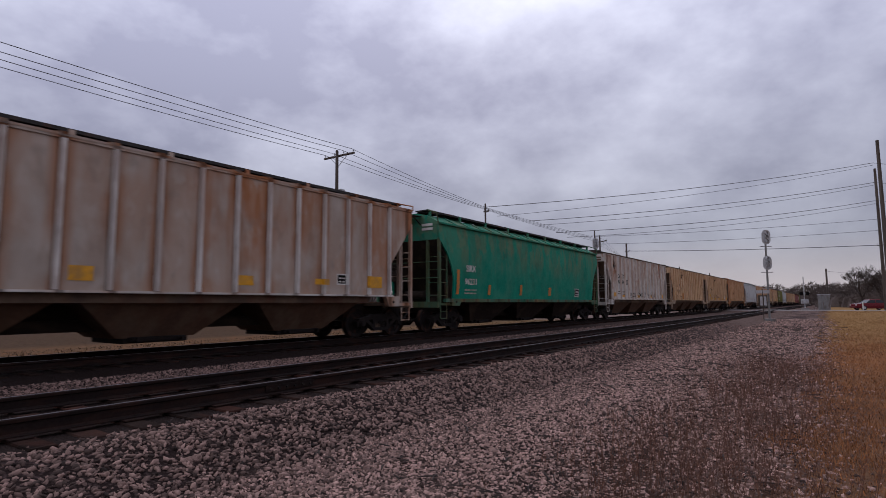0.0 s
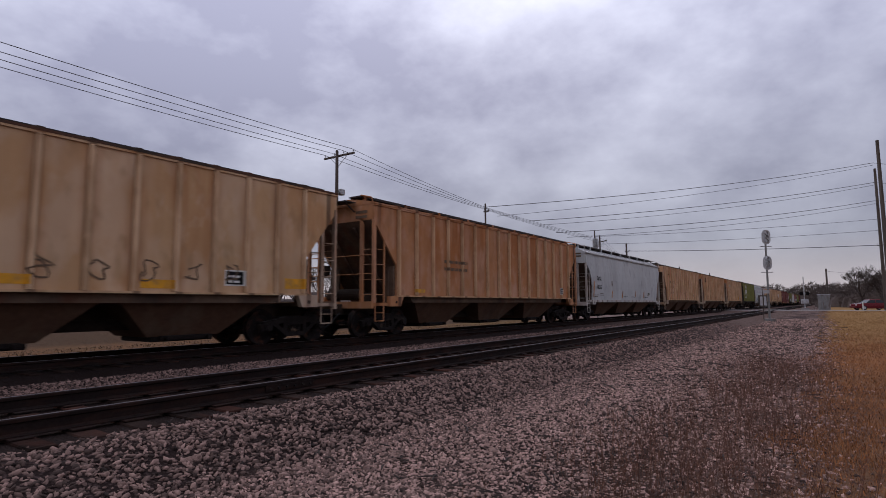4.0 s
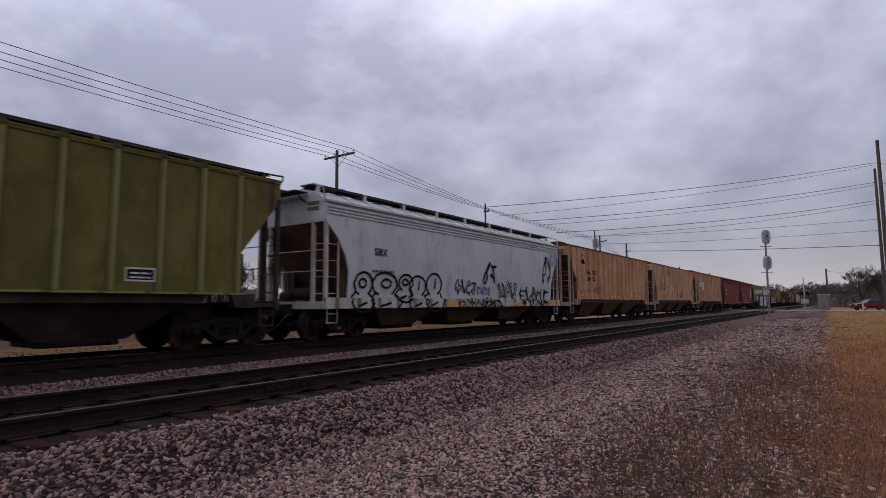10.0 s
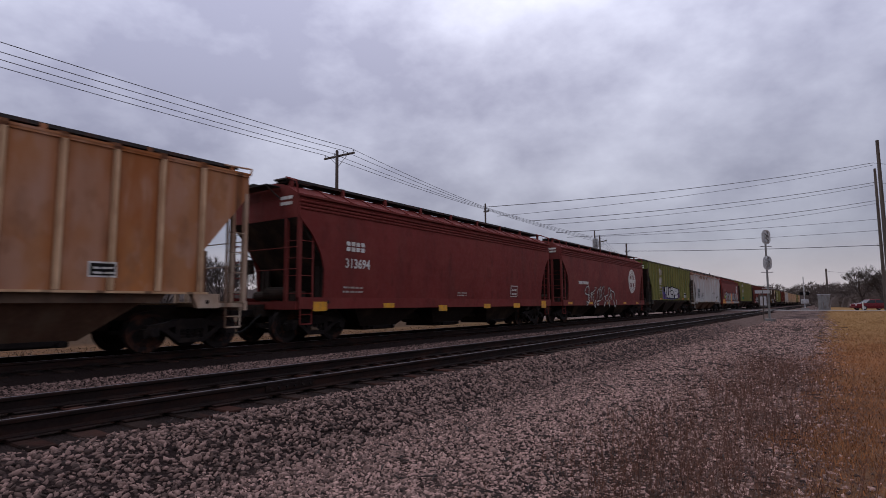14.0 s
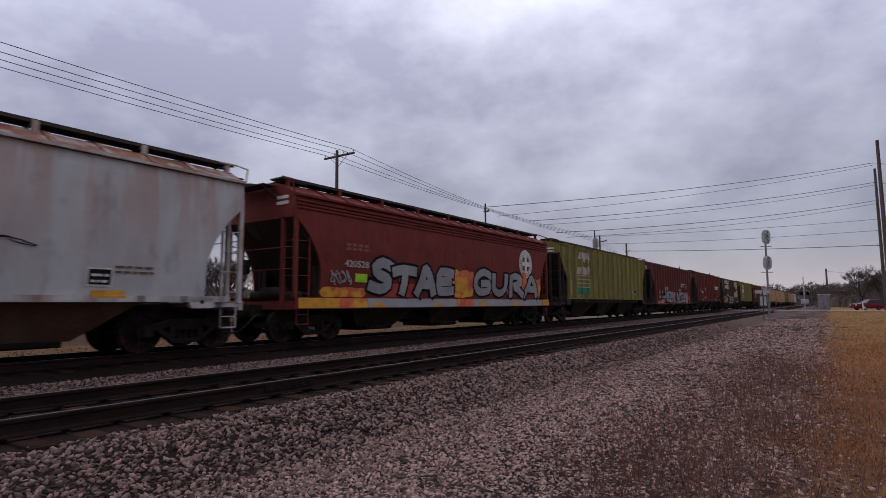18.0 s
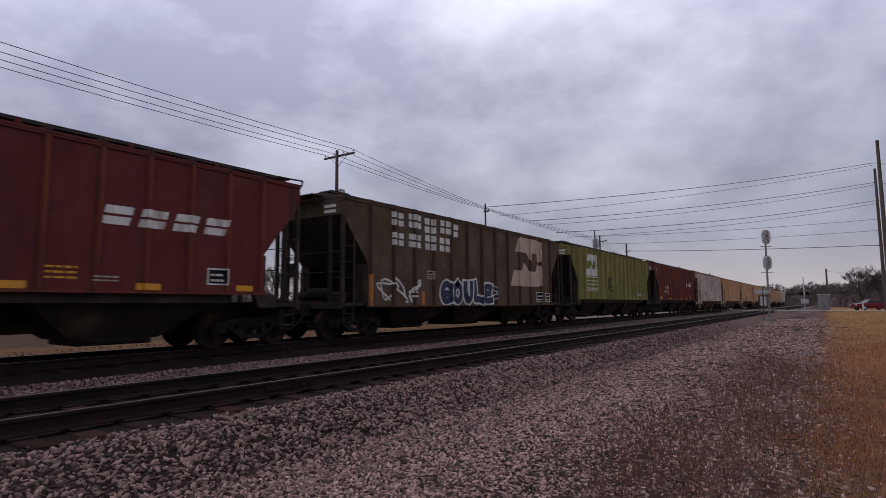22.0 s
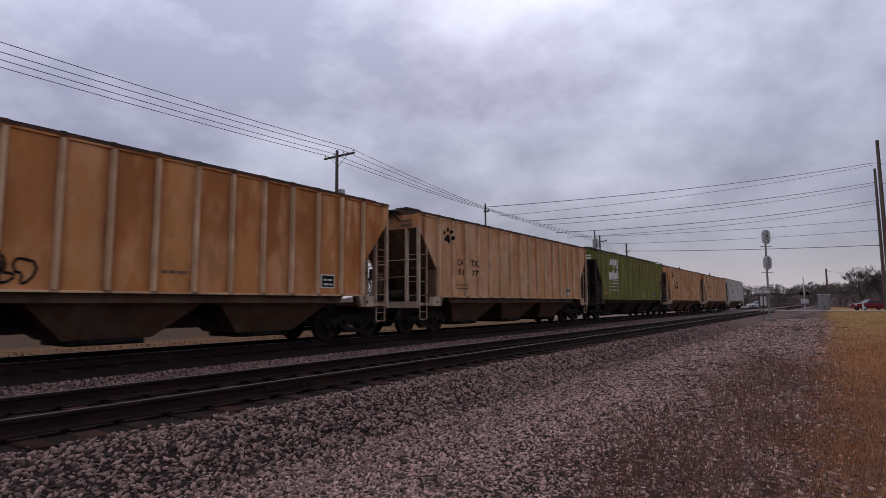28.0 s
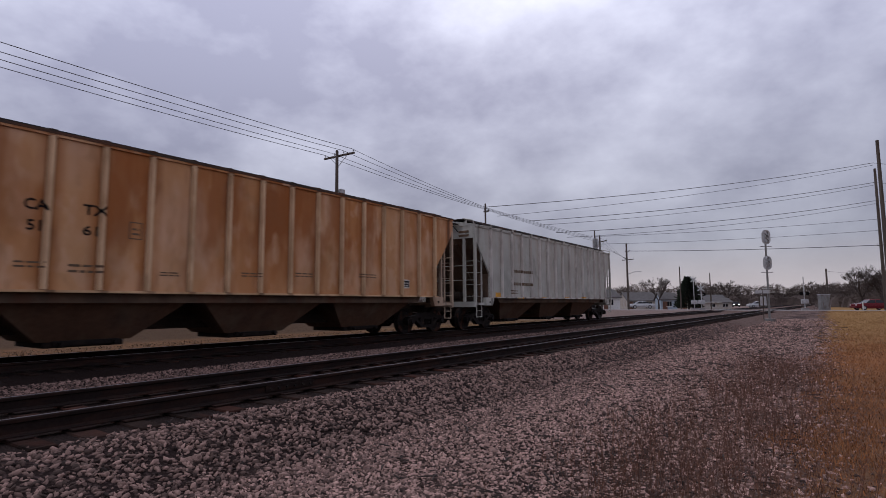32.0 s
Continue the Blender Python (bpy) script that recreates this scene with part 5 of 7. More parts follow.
M_SPRAY = shader("silver_spray", (0.27, 0.262, 0.262), 0.6, 0.0, 0.15, 1.5, (((0.16, 0.155, 0.16), (0.8, 0.8, 0.8), 0.45, 0.65, 0.6, 0, 0),))
M_SPRAY_PALE = shader("pale_silver_spray", (0.30, 0.295, 0.30), 0.6, 0.0, 0.15, 1.5)
M_SPRAY_DARK = shader("grey_patch_paint", (0.22, 0.22, 0.22), 0.7)
M_BRIGHT = shader("white_spray", (0.52, 0.51, 0.52), 0.6, 0.0, 0.10, 1.5, (((0.30, 0.29, 0.33), (1.2, 1.2, 1.2), 0.5, 0.7, 0.5, 0, 0),))
M_GHOST = shader("ghost_lettering", (0.22, 0.075, 0.055), 0.7)
M_PINK = shader("pink_spray", (0.40, 0.19, 0.19), 0.65, 0.0, 0.2, 2.0)
M_NIGHT = shader("dark_blue_spray", (0.03, 0.035, 0.07), 0.6)
M_TANMARK = shader("aged_cream_paint", (0.44, 0.33, 0.25), 0.7, 0.0, 0.12, 1.5, ((DUST, (1.5, 1.5, 0.4), 0.5, 0.7, 0.6, 0, 0),))
M_GREENBLOCK = shader("green_patch", (0.035, 0.16, 0.085), 0.7)
M_RUSTPATCH = shader("rust_patch", (0.21, 0.105, 0.06), 0.8, 0.0, 0.25, 3.0)


def framed(i, x, z, w, h, material):
    """A small stencilled frame round two lines of print."""
    t = 0.022
    ring = [(0, 0), (w, 0), (w, h), (0, h), (t, t), (w - t, t), (w - t, h - t), (t, h - t)]
    shape_mark(i, "stencil_frame", [(x + p, z + q) for p, q in ring], [(0, 1, 5, 4), (1, 2, 6, 5), (2, 3, 7, 6), (3, 0, 4, 7)], material, 0.006)
    bars(i, x + w * 0.22, z + h * 0.25, w * 0.56, h * 0.55, 2, material, 5)


def sister(i, a, b, dx=0.12, z=2.75):
    """The lettering shared by the tan cars, laid out from the front end."""
    e = -CARS[i]["half"] + dx
    if i != 13:
        paw(i, e + 1.52, 3.32, 0.58, 0.62, -0.4)
    for text, at_x, at_z in (("CA", 2.42, z), ("TX", 3.36, z), (a, 2.48, z - 0.39), (b, 3.38, z - 0.39)):
        word(i, text, e + at_x, at_z, 0.28, M_INK, 0.42 if text.isalpha() else 0.34, 0.03)
    for at_x, w in ((2.38, 0.42), (3.18, 0.64)):
        bars(i, e + at_x, z - 1.02, w, 0.24, 2, M_INK)
    framed(i, e + 4.33, z - 0.40, 0.26, 0.36, M_PRINT)
    rect(i, e + 1.36, 1.60, 0.27, 0.17, M_PRINT, "dark_patch")
    bars(i, e + 5.6, 1.62, 0.62, 0.16, 2, M_INK, 8)
    bars(i, e + 8.2, 1.62, 0.70, 0.16, 2, M_INK, 9)
    plate(i, -CARS[i]["half"] + 13.2, 1.56, 0.36, 0.28)


# grey rusty car
rect(0, -2.15, 1.53, 0.44, 0.29, M_YELLOW, "reflector")
rect(0, 1.51, 1.53, 0.43, 0.24, M_YELLOW, "reflector")
rect(0, 6.06, 1.56, 0.69, 0.36, M_YELLOW, "reflector")
rect(0, 3.94, 1.61, 0.55, 0.16, M_YELLOW, "reflector")
plate(0, 4.81, 1.66, 0.32, 0.25)
# emerald car
word(1, "SIRX", -6.68, 2.31, 0.27, M_WHITE, 0.73)
word(1, "96231", -6.76, 1.8, 0.26, M_WHITE, 0.87)
bars(1, -6.74, 1.44, 0.87, 0.26, 2, M_FADED)
rect(1, -7.33, 1.42, 0.19, 0.95, M_ORANGE, "reflector")
rect(1, -4.93, 1.41, 0.2, 0.43, M_ORANGE, "reflector")
rect(1, -2.05, 1.43, 0.23, 0.48, M_ORANGE, "reflector")
rect(1, 1.12, 1.44, 0.31, 0.41, M_ORANGE, "reflector")
plate(1, 4.67, 1.45, 0.54, 0.38)
# white rusty car
paw(2, -6.57, 3.33, 0.59, 0.6, -0.5)
word(2, "CA", -5.56, 2.75, 0.27, M_INK, 0.45)
word(2, "TX", -4.64, 2.76, 0.27, M_INK, 0.43)
word(2, "50", -5.52, 2.39, 0.24, M_INK, 0.37)
word(2, "59", -4.62, 2.35, 0.27, M_INK, 0.35)
rect(2, -6.62, 1.5, 0.63, 0.27, M_YELLOW, "reflector")
rect(2, -4.69, 1.48, 0.55, 0.14, M_YELLOW, "reflector")
rect(2, -1.2, 1.45, 0.69, 0.18, M_YELLOW, "reflector")
rect(2, 2.24, 1.44, 0.72, 0.22, M_YELLOW, "reflector")
rect(2, 5.85, 1.44, 0.73, 0.3, M_YELLOW, "reflector")
bars(2, -5.6, 1.65, 0.47, 0.31, 2, M_INK)
bars(2, -4.76, 1.64, 0.64, 0.31, 2, M_INK)
plate(2, -3.64, 2.38, 0.26, 0.27, M_FADED, M_INK)
scribble(2, -2.94, 1.42, 0.67, 0.39, 5, M_INK, 0.018, 5)
scribble(2, -2.09, 1.44, 0.63, 0.38, 5, M_INK, 0.018, 5)
scribble(2, -1.16, 1.45, 0.66, 0.43, 5, M_INK, 0.018, 5)
scribble(2, -0.27, 1.47, 0.65, 0.36, 5, M_INK, 0.018, 5)
scribble(2, 0.57, 1.46, 0.68, 0.4, 5, M_INK, 0.018, 5)
scribble(2, 1.46, 1.47, 0.6, 0.36, 5, M_INK, 0.018, 5)
scribble(2, 2.38, 1.46, 0.58, 0.4, 5, M_INK, 0.018, 5)
scribble(2, 3.26, 1.47, 0.59, 0.36, 5, M_INK, 0.018, 5)
# pale tan cars
paw(3, -3.78, 3.37, 0.58, 0.68, 0.0)
word(3, "CA", -5.51, 2.58, 0.2, M_INK, 0.4)
word(3, "TX", -4.57, 2.57, 0.24, M_INK, 0.34)
word(3, "50", -5.44, 2.1, 0.2, M_INK, 0.32)
word(3, "42", -4.59, 2.08, 0.21, M_INK, 0.3)
rect(3, -6.51, 1.79, 0.44, 0.24, M_YELLOW, "reflector")
rect(3, -3.36, 1.43, 0.22, 0.55, M_ORANGE, "reflector")
bars(3, -5.46, 1.6, 0.39, 0.21, 2, M_INK)
bars(3, -4.66, 1.63, 0.57, 0.19, 2, M_INK)
plate(3, 5.22, 1.62, 0.3, 0.25)
bars(3, -1.01, 1.84, 0.47, 0.21, 2, M_ORANGE)
framed(3, -3.63, 2.24, 0.27, 0.36, M_PRINT)
paw(4, -2.77, 3.51, 0.58, 0.57, 0.0)
word(4, "CA", -5.36, 2.53, 0.29, M_INK, 0.45)
word(4, "TX", -4.49, 2.53, 0.29, M_INK, 0.41)
word(4, "50", -5.34, 2.07, 0.25, M_INK, 0.35)
word(4, "23", -4.49, 2.06, 0.26, M_INK, 0.35)
rect(4, -6.44, 1.79, 0.62, 0.24, M_YELLOW, "reflector")
rect(4, -5.46, 1.47, 0.55, 0.21, M_YELLOW, "reflector")
rect(4, -2.78, 1.44, 0.57, 0.2, M_YELLOW, "reflector")
rect(4, -0.16, 1.44, 0.6, 0.18, M_YELLOW, "reflector")
rect(4, 2.39, 1.41, 0.71, 0.19, M_YELLOW, "reflector")
rect(4, 6.11, 1.47, 0.73, 0.27, M_YELLOW, "reflector")
plate(4, 4.38, 1.54, 0.47, 0.31)
bars(4, -5.44, 1.64, 0.47, 0.21, 2, M_INK)
bars(4, -4.59, 1.59, 0.64, 0.26, 2, M_INK)
framed(4, -3.51, 2.33, 0.27, 0.36, M_PRINT)
for k in range(9):
    scribble(4, -3.55 + 0.98 * k, 1.55, 0.42, 0.48, 1, M_PRINT, 0.035, 3 + k)
# rust orange car
plate(5, 6.2, 1.55, 0.35, 0.28)
rect(5, -6.4, 1.45, 0.6, 0.12, M_YELLOW, "reflector")
bars(5, -4.6, 2.3, 1.6, 0.55, 2, M_INK)
# light grey car
word(6, "GACX", -6.81, 2.46, 0.26, M_INK, 0.8)
word(6, "14216", -6.82, 1.93, 0.27, M_INK, 0.83)
rect(6, -7.4, 1.44, 0.14, 0.93, M_ORANGE, "reflector")
rect(6, -3.95, 1.39, 0.13, 0.48, M_ORANGE, "reflector")
rect(6, -1.73, 1.43, 0.14, 0.44, M_ORANGE, "reflector")
rect(6, 1.36, 1.48, 0.14, 0.42, M_ORANGE, "reflector")
rect(6, 3.53, 1.42, 0.17, 0.46, M_ORANGE, "reflector")
plate(6, 4.68, 1.58, 0.56, 0.23)
bars(6, -7.19, 1.44, 0.63, 0.2, 2, M_INK)
bars(6, -6.23, 1.54, 0.69, 0.17, 2, M_INK)
framed(6, -4.07, 2.2, 0.22, 0.28, M_PRINT)
for lx in (-1.48, 0.40, 3.84):
    rect(6, lx, 1.475, 0.9, 0.03, M_INK, "painted_line")
# tan cars
paw(7, -6.68, 3.36, 0.61, 0.58, -0.3)
word(7, "CA", -5.72, 2.82, 0.22, M_INK, 0.43)
word(7, "TX", -4.78, 2.81, 0.25, M_INK, 0.43)
word(7, "51", -5.62, 2.41, 0.22, M_INK, 0.33)
word(7, "04", -4.78, 2.41, 0.21, M_INK, 0.39)
rect(7, -6.67, 1.59, 0.45, 0.48, M_YELLOW, "reflector")
plate(7, 4.13, 1.62, 0.53, 0.25)
bars(7, -5.75, 1.85, 0.52, 0.24, 2, M_INK)
bars(7, -4.89, 1.84, 0.67, 0.27, 2, M_INK)
bars(7, -0.44, 1.9, 0.79, 0.15, 1, M_INK)
paw(9, -6.59, 3.33, 0.58, 0.62, -0.4)
word(9, "CA", -5.62, 2.76, 0.26, M_INK, 0.45)
word(9, "TX", -4.66, 2.76, 0.26, M_INK, 0.36)
word(9, "51", -5.56, 2.37, 0.25, M_INK, 0.35)
word(9, "09", -4.64, 2.37, 0.25, M_INK, 0.36)
rect(9, -6.35, 1.51, 0.24, 0.45, M_YELLOW, "reflector")
rect(9, -3.07, 1.62, 0.22, 0.34, M_YELLOW, "reflector")
rect(9, 0.41, 1.44, 0.19, 0.53, M_YELLOW, "reflector")
rect(9, 3.11, 1.44, 0.17, 0.5, M_YELLOW, "reflector")
plate(9, 4.98, 1.51, 0.64, 0.38)
bars(9, -5.67, 1.62, 0.47, 0.27, 2, M_INK)
bars(9, -4.82, 1.63, 0.64, 0.29, 2, M_INK)
framed(9, -3.65, 2.37, 0.27, 0.36, M_PRINT)
bars(9, -1.25, 1.72, 0.64, 0.19, 2, M_INK)
rect(9, -5.72, 3.35, 0.68, 0.21, M_FADED, "paint_patch")
rect(9, -6.64, 1.57, 0.28, 0.16, M_INK, "dark_patch")
# olive car
emblem(10, -6.28, 2.64, 2.18, 1.32, M_WHITE)
rect(10, -7.14, 1.46, 0.19, 0.43, M_YELLOW, "reflector")
plate(10, 4.62, 1.58, 0.55, 0.22)
bars(10, -3.78, 2.25, 0.43, 0.3, 2, M_FADED)
bars(10, -6.26, 1.76, 2.07, 0.24, 1, M_FADED)
rect(10, -5.72, 1.41, 0.39, 0.07, M_ORANGE, "reflector")
rect(10, -3.78, 1.4, 0.47, 0.08, M_ORANGE, "reflector")
rect(10, -1.45, 1.38, 0.56, 0.09, M_ORANGE, "reflector")
rect(10, 1.24, 1.37, 0.69, 0.1, M_ORANGE, "reflector")
# pale grey car with tags
for k, (bx, bz, bw, bh) in enumerate(((-7.2, 0.80, 1.0, 1.25), (-6.35, 0.78, 1.5, 1.30), (-5.12, 1.10, 0.95, 0.95), (-4.48, 0.78, 1.15, 1.25), (-3.52, 0.78, 1.15, 1.38))):
    throw_up(11, bx, bz, bw, bh, M_INK, 0.075, k)
scribble(11, -1.44, 0.80, 3.4, 0.50, 8, M_INK, 0.05, 2)
bars(11, -6.29, 2.05, 1.05, 0.20, 1, M_INK)
scribble(11, -1.61, 1.37, 1.49, 0.65, 4, M_INK, 0.05, 3)
scribble(11, 0.41, 0.78, 1.6, 0.42, 4, M_INK, 0.05, 4)
scribble(11, 1.65, 1.26, 1.79, 0.8, 5, M_INK, 0.05, 5)
scribble(11, 3.69, 0.83, 2.99, 1.03, 5, M_INK, 0.06, 6)
scribble(11, 0.48, 1.87, 1.01, 1.0, 2, M_INK, 0.09, 7)
scribble(11, 6.13, 1.91, 1.0, 1.54, 2, M_INK, 0.07, 8)
scribble(11, 3.77, 0.76, 3.13, 1.17, 4, M_INK, 0.05, 15)
scribble(11, -0.06, 1.39, 1.12, 0.41, 5, M_VIOLET, 0.04, 9)
scribble(11, 7.09, 2.9, 1.02, 0.81, 3, M_VIOLET, 0.04, 10)
rect(11, -2.23, 0.98, 0.78, 0.14, M_YELLOW, "reflector")
rect(11, 3.17, 0.94, 0.81, 0.16, M_YELLOW, "reflector")
rect(11, 6.79, 0.94, 0.93, 0.17, M_YELLOW, "reflector")
word(11, "SIRX", -6.2, 2.58, 0.25, M_INK, 0.62)
# tan cars
paw(13, -2.95, 3.47, 0.61, 0.62, 0.0)
plate(13, 4.18, 1.65, 0.42, 0.28)

rect(13, -2.83, 1.51, 0.45, 0.13, M_YELLOW, "reflector")
rect(13, -0.25, 1.5, 0.51, 0.14, M_YELLOW, "reflector")
rect(13, 2.36, 1.51, 0.52, 0.17, M_YELLOW, "reflector")
rect(13, 5.89, 1.53, 0.64, 0.24, M_YELLOW, "reflector")
scribble(13, 1.41, 1.46, 0.9, 0.64, 4, M_INK, 0.05, 2)
bars(13, -1.09, 1.65, 0.44, 0.36, 3, M_INK)
bars(13, 0.52, 1.61, 0.67, 0.2, 2, M_INK)
bars(13, 4.95, 1.62, 0.78, 0.25, 2, M_ORANGE)
# rusty tan car
rect(14, -6.34, 2.53, 0.54, 0.83, M_WHITE, "paint_patch")
rect(14, -5.6, 2.5, 0.63, 0.9, M_WHITE, "paint_patch")
rect(14, -4.8, 2.46, 0.65, 0.93, M_WHITE, "paint_patch")
word(14, "GA", -6.29, 2.55, 0.26, M_INK, 0.49, lift=0.010)
word(14, "CX", -5.54, 2.5, 0.29, M_INK, 0.58, lift=0.010)
word(14, "31", -6.28, 1.98, 0.29, M_INK, 0.39)
word(14, "09", -5.56, 1.96, 0.3, M_INK, 0.52)
word(14, "51", -4.74, 1.96, 0.31, M_INK, 0.39)
plate(14, 4.85, 1.64, 0.46, 0.24)
rect(14, -6.96, 1.66, 0.36, 0.33, M_YELLOW, "reflector")
# oxide red cars
letter_blocks(15, -6.41, 2.63, 0.82, 0.29, 4, M_WHITE)
word(15, "313694", -6.43, 2.12, 0.3, M_WHITE, 1.06)
bars(15, -6.47, 1.4, 0.84, 0.25, 2, M_FADED)
rect(15, -7.66, 0.87, 0.5, 0.26, M_YELLOW, "reflector", 0.008)
rect(15, -4.74, 0.94, 0.53, 0.15, M_YELLOW, "reflector", 0.008)
rect(15, -1.71, 0.8, 0.53, 0.21, M_YELLOW, "reflector", 0.008)
rect(15, 1.49, 0.87, 0.53, 0.18, M_YELLOW, "reflector", 0.008)
rect(15, 4.09, 0.87, 0.61, 0.2, M_YELLOW, "reflector", 0.008)
rect(15, 7.01, 0.84, 0.53, 0.35, M_YELLOW, "reflector", 0.008)
plate(15, 3.96, 1.39, 0.6, 0.43, M_DEEPRED)
bars(15, -0.37, 1.36, 0.67, 0.19, 2, M_FADED)
scribble(16, -4.66, 0.77, 5.6, 1.37, 6, M_INK, 0.12, 4)
scribble(16, -4.66, 0.77, 5.6, 1.37, 6, M_WHITE, 0.05, 4, 0.02)
round_emblem(16, 4.84, 2.62, 0.85, M_WHITE, M_DEEPRED)
bars(16, -5.54, 2.16, 1.56, 0.39, 1, M_WHITE)
rect(16, -7.2, 1.0, 0.6, 0.13, M_YELLOW, "reflector", 0.008)
rect(16, -4.0, 1.0, 0.6, 0.13, M_YELLOW, "reflector", 0.008)
rect(16, -0.8, 1.0, 0.6, 0.13, M_YELLOW, "reflector", 0.008)
rect(16, 2.6, 1.0, 0.6, 0.13, M_YELLOW, "reflector", 0.008)
rect(16, 5.6, 1.0, 0.6, 0.13, M_YELLOW, "reflector", 0.008)
# moss green car
emblem(17, -5.05, 2.68, 0.9, 1.27, M_FADED, 4, 0.95)
blot(17, -4.02, 1.35, 6.55, 1.13, M_VIOLET_DARK, 3)
graffiti(17, "PLaSTEr", -3.25, 1.40, 5.48, 1.08, M_BRIGHT, M_INK, 0.075, 0.32)
word(17, "358", -4.72, 2.22, 0.25, M_FADED, 0.5)
plate(17, 4.71, 1.58, 0.49, 0.35)
rect(17, -2.24, 1.36, 0.47, 0.15, M_ORANGE, "reflector")
rect(17, -4.77, 1.35, 0.57, 0.11, M_ORANGE, "reflector")
rect(17, 3.85, 1.36, 0.58, 0.16, M_ORANGE, "reflector")
rect(17, 6.16, 1.36, 0.56, 0.17, M_ORANGE, "reflector")
# old grey car
rect(18, -6.75, 1.55, 1.35, 1.05, M_SPRAY_DARK, "paint_patch", 0.004)
word(18, "GACX", -6.55, 2.25, 0.27, M_INK)
word(18, "14205", -6.6, 1.8, 0.26, M_INK)
scribble(18, -4.95, 1.45, 1.81, 0.7, 4, M_INK, 0.03, 1)
scribble(18, 2.25, 2.12, 1.79, 0.18, 3, M_INK, 0.02, 2)
plate(18, 4.96, 1.46, 0.41, 0.3)
bars(18, 5.44, 1.7, 0.77, 0.21, 2, M_INK)
rect(18, -2.23, 1.18, 0.5, 0.11, M_YELLOW, "reflector")
rect(18, 1.45, 1.19, 0.59, 0.11, M_YELLOW, "reflector")
rect(18, 5.03, 1.2, 0.63, 0.15, M_YELLOW, "reflector")
blot(18, -5.25, 3.72, 0.24, 0.22, M_RUSTPATCH, 4)
blot(18, -4.81, 3.66, 1.03, 0.36, M_RUSTPATCH, 4)
blot(18, -2.98, 3.7, 0.8, 0.27, M_RUSTPATCH, 4)
blot(18, -1.28, 3.7, 0.66, 0.25, M_RUSTPATCH, 4)
# oxide red car with silver letters
for k, (bx, bz, bw, bh) in enumerate(((-0.75, 1.28, 1.75, 1.10), (2.15, 1.45, 0.6, 0.85), (3.75, 1.45, 0.55, 0.9), (5.05, 1.55, 0.6, 0.95), (6.45, 1.30, 0.75, 0.95), (-3.75, 1.5, 0.5, 0.7))):
    blot(19, bx, bz, bw, bh, M_GORANGE, 3 + k)
blot(19, -0.35, 1.5, 0.8, 0.6, M_YELLOW, 5, 0.010)
blot(19, -4.79, 1.28, 2.25, 0.45, M_GRED, 9)
rect(19, -5.82, 1.72, 0.52, 0.26, M_LIME, "graffiti_fill")
word(19, "420528", -6.28, 2.16, 0.21, M_FADED, 1.05)
letter_blocks(19, -6.24, 2.66, 1.02, 0.22, 4, M_GHOST)
scribble(19, -6.85, 1.62, 0.85, 0.45, 4, M_SPRAY_PALE, 0.035, 7)
blot(19, -7.2, 1.26, 1.9, 0.30, M_GORANGE, 6)
graffiti(19, "STAE", -5.25, 1.26, 4.75, 1.24, M_SPRAY, M_INK, 0.085, 0.36)
graffiti(19, "GURA", 0.85, 1.26, 6.0, 1.20, M_SPRAY, M_INK, 0.085, 0.34)
round_emblem(19, 5.57, 2.90, 0.66, M_WHITE, M_DEEPRED)
rect(19, -8.0, 0.955, 1.5, 0.28, M_YELLOW, "graffiti_band", 0.006)
rect(19, -6.5, 0.955, 1.2, 0.28, M_GORANGE, "graffiti_band", 0.006)
rect(19, -5.3, 0.955, 4.95, 0.28, M_SPRAY_PALE, "graffiti_band", 0.006)
rect(19, -0.35, 0.955, 1.2, 0.28, M_GORANGE, "graffiti_band", 0.006)
rect(19, 0.85, 0.955, 6.4, 0.28, M_SPRAY_PALE, "graffiti_band", 0.006)
rect(19, -5.03, 0.97, 0.52, 0.13, M_YELLOW, "reflector", 0.010)
rect(19, -1.76, 0.97, 0.42, 0.12, M_YELLOW, "reflector", 0.010)
rect(19, 1.27, 0.97, 0.6, 0.16, M_YELLOW, "reflector", 0.010)
rect(19, 4.22, 0.97, 0.6, 0.16, M_YELLOW, "reflector", 0.010)
rect(19, 7.3, 0.955, 0.75, 0.30, M_YELLOW, "reflector", 0.012)
# yellow green car
emblem(20, -6.03, 2.73, 2.16, 1.28, M_FADED)
rect(20, -6.08, 1.58, 2.16, 0.38, M_GREENBLOCK, "paint_patch", 0.009)
bars(20, -5.96, 1.66, 1.92, 0.26, 1, M_WHITE)
plate(20, 4.88, 1.72, 0.58, 0.26)
rect(20, -6.89, 1.53, 0.18, 0.82, M_ORANGE, "reflector")
# brown red car with graffiti
blot(21, -4.53, 0.94, 0.54, 0.45, M_PINK, 1)
blot(21, -1.3, 0.91, 0.9, 0.88, M_PINK, 2)
blot(21, 1.49, 0.98, 1.13, 1.39, M_PINK, 3)
blot(21, 2.78, 0.96, 3.0, 1.15, M_PINK, 4)
blot(21, 5.85, 0.96, 0.45, 1.05, M_PINK, 14)
blot(21, -3.56, 2.08, 0.42, 0.39, M_PINK, 5)
blot(21, -2.84, 2.09, 0.39, 0.4, M_PINK, 6)
blot(21, -2.19, 2.13, 0.34, 0.33, M_PINK, 7)
blot(21, -1.14, 1.74, 0.38, 0.47, M_PINK, 8)
rect(21, -4.95, 1.30, 1.0, 0.75, M_INK, "graffiti_fill", 0.007)
graffiti(21, "FEE2", -4.05, 0.98, 2.82, 1.24, M_SPRAY, M_INK, 0.05, 0.37)
word(21, "436", -5.80, 1.46, 0.22, M_FADED, 0.70)
word(21, "581", -4.85, 1.44, 0.24, M_FADED, 0.72, lift=0.012)
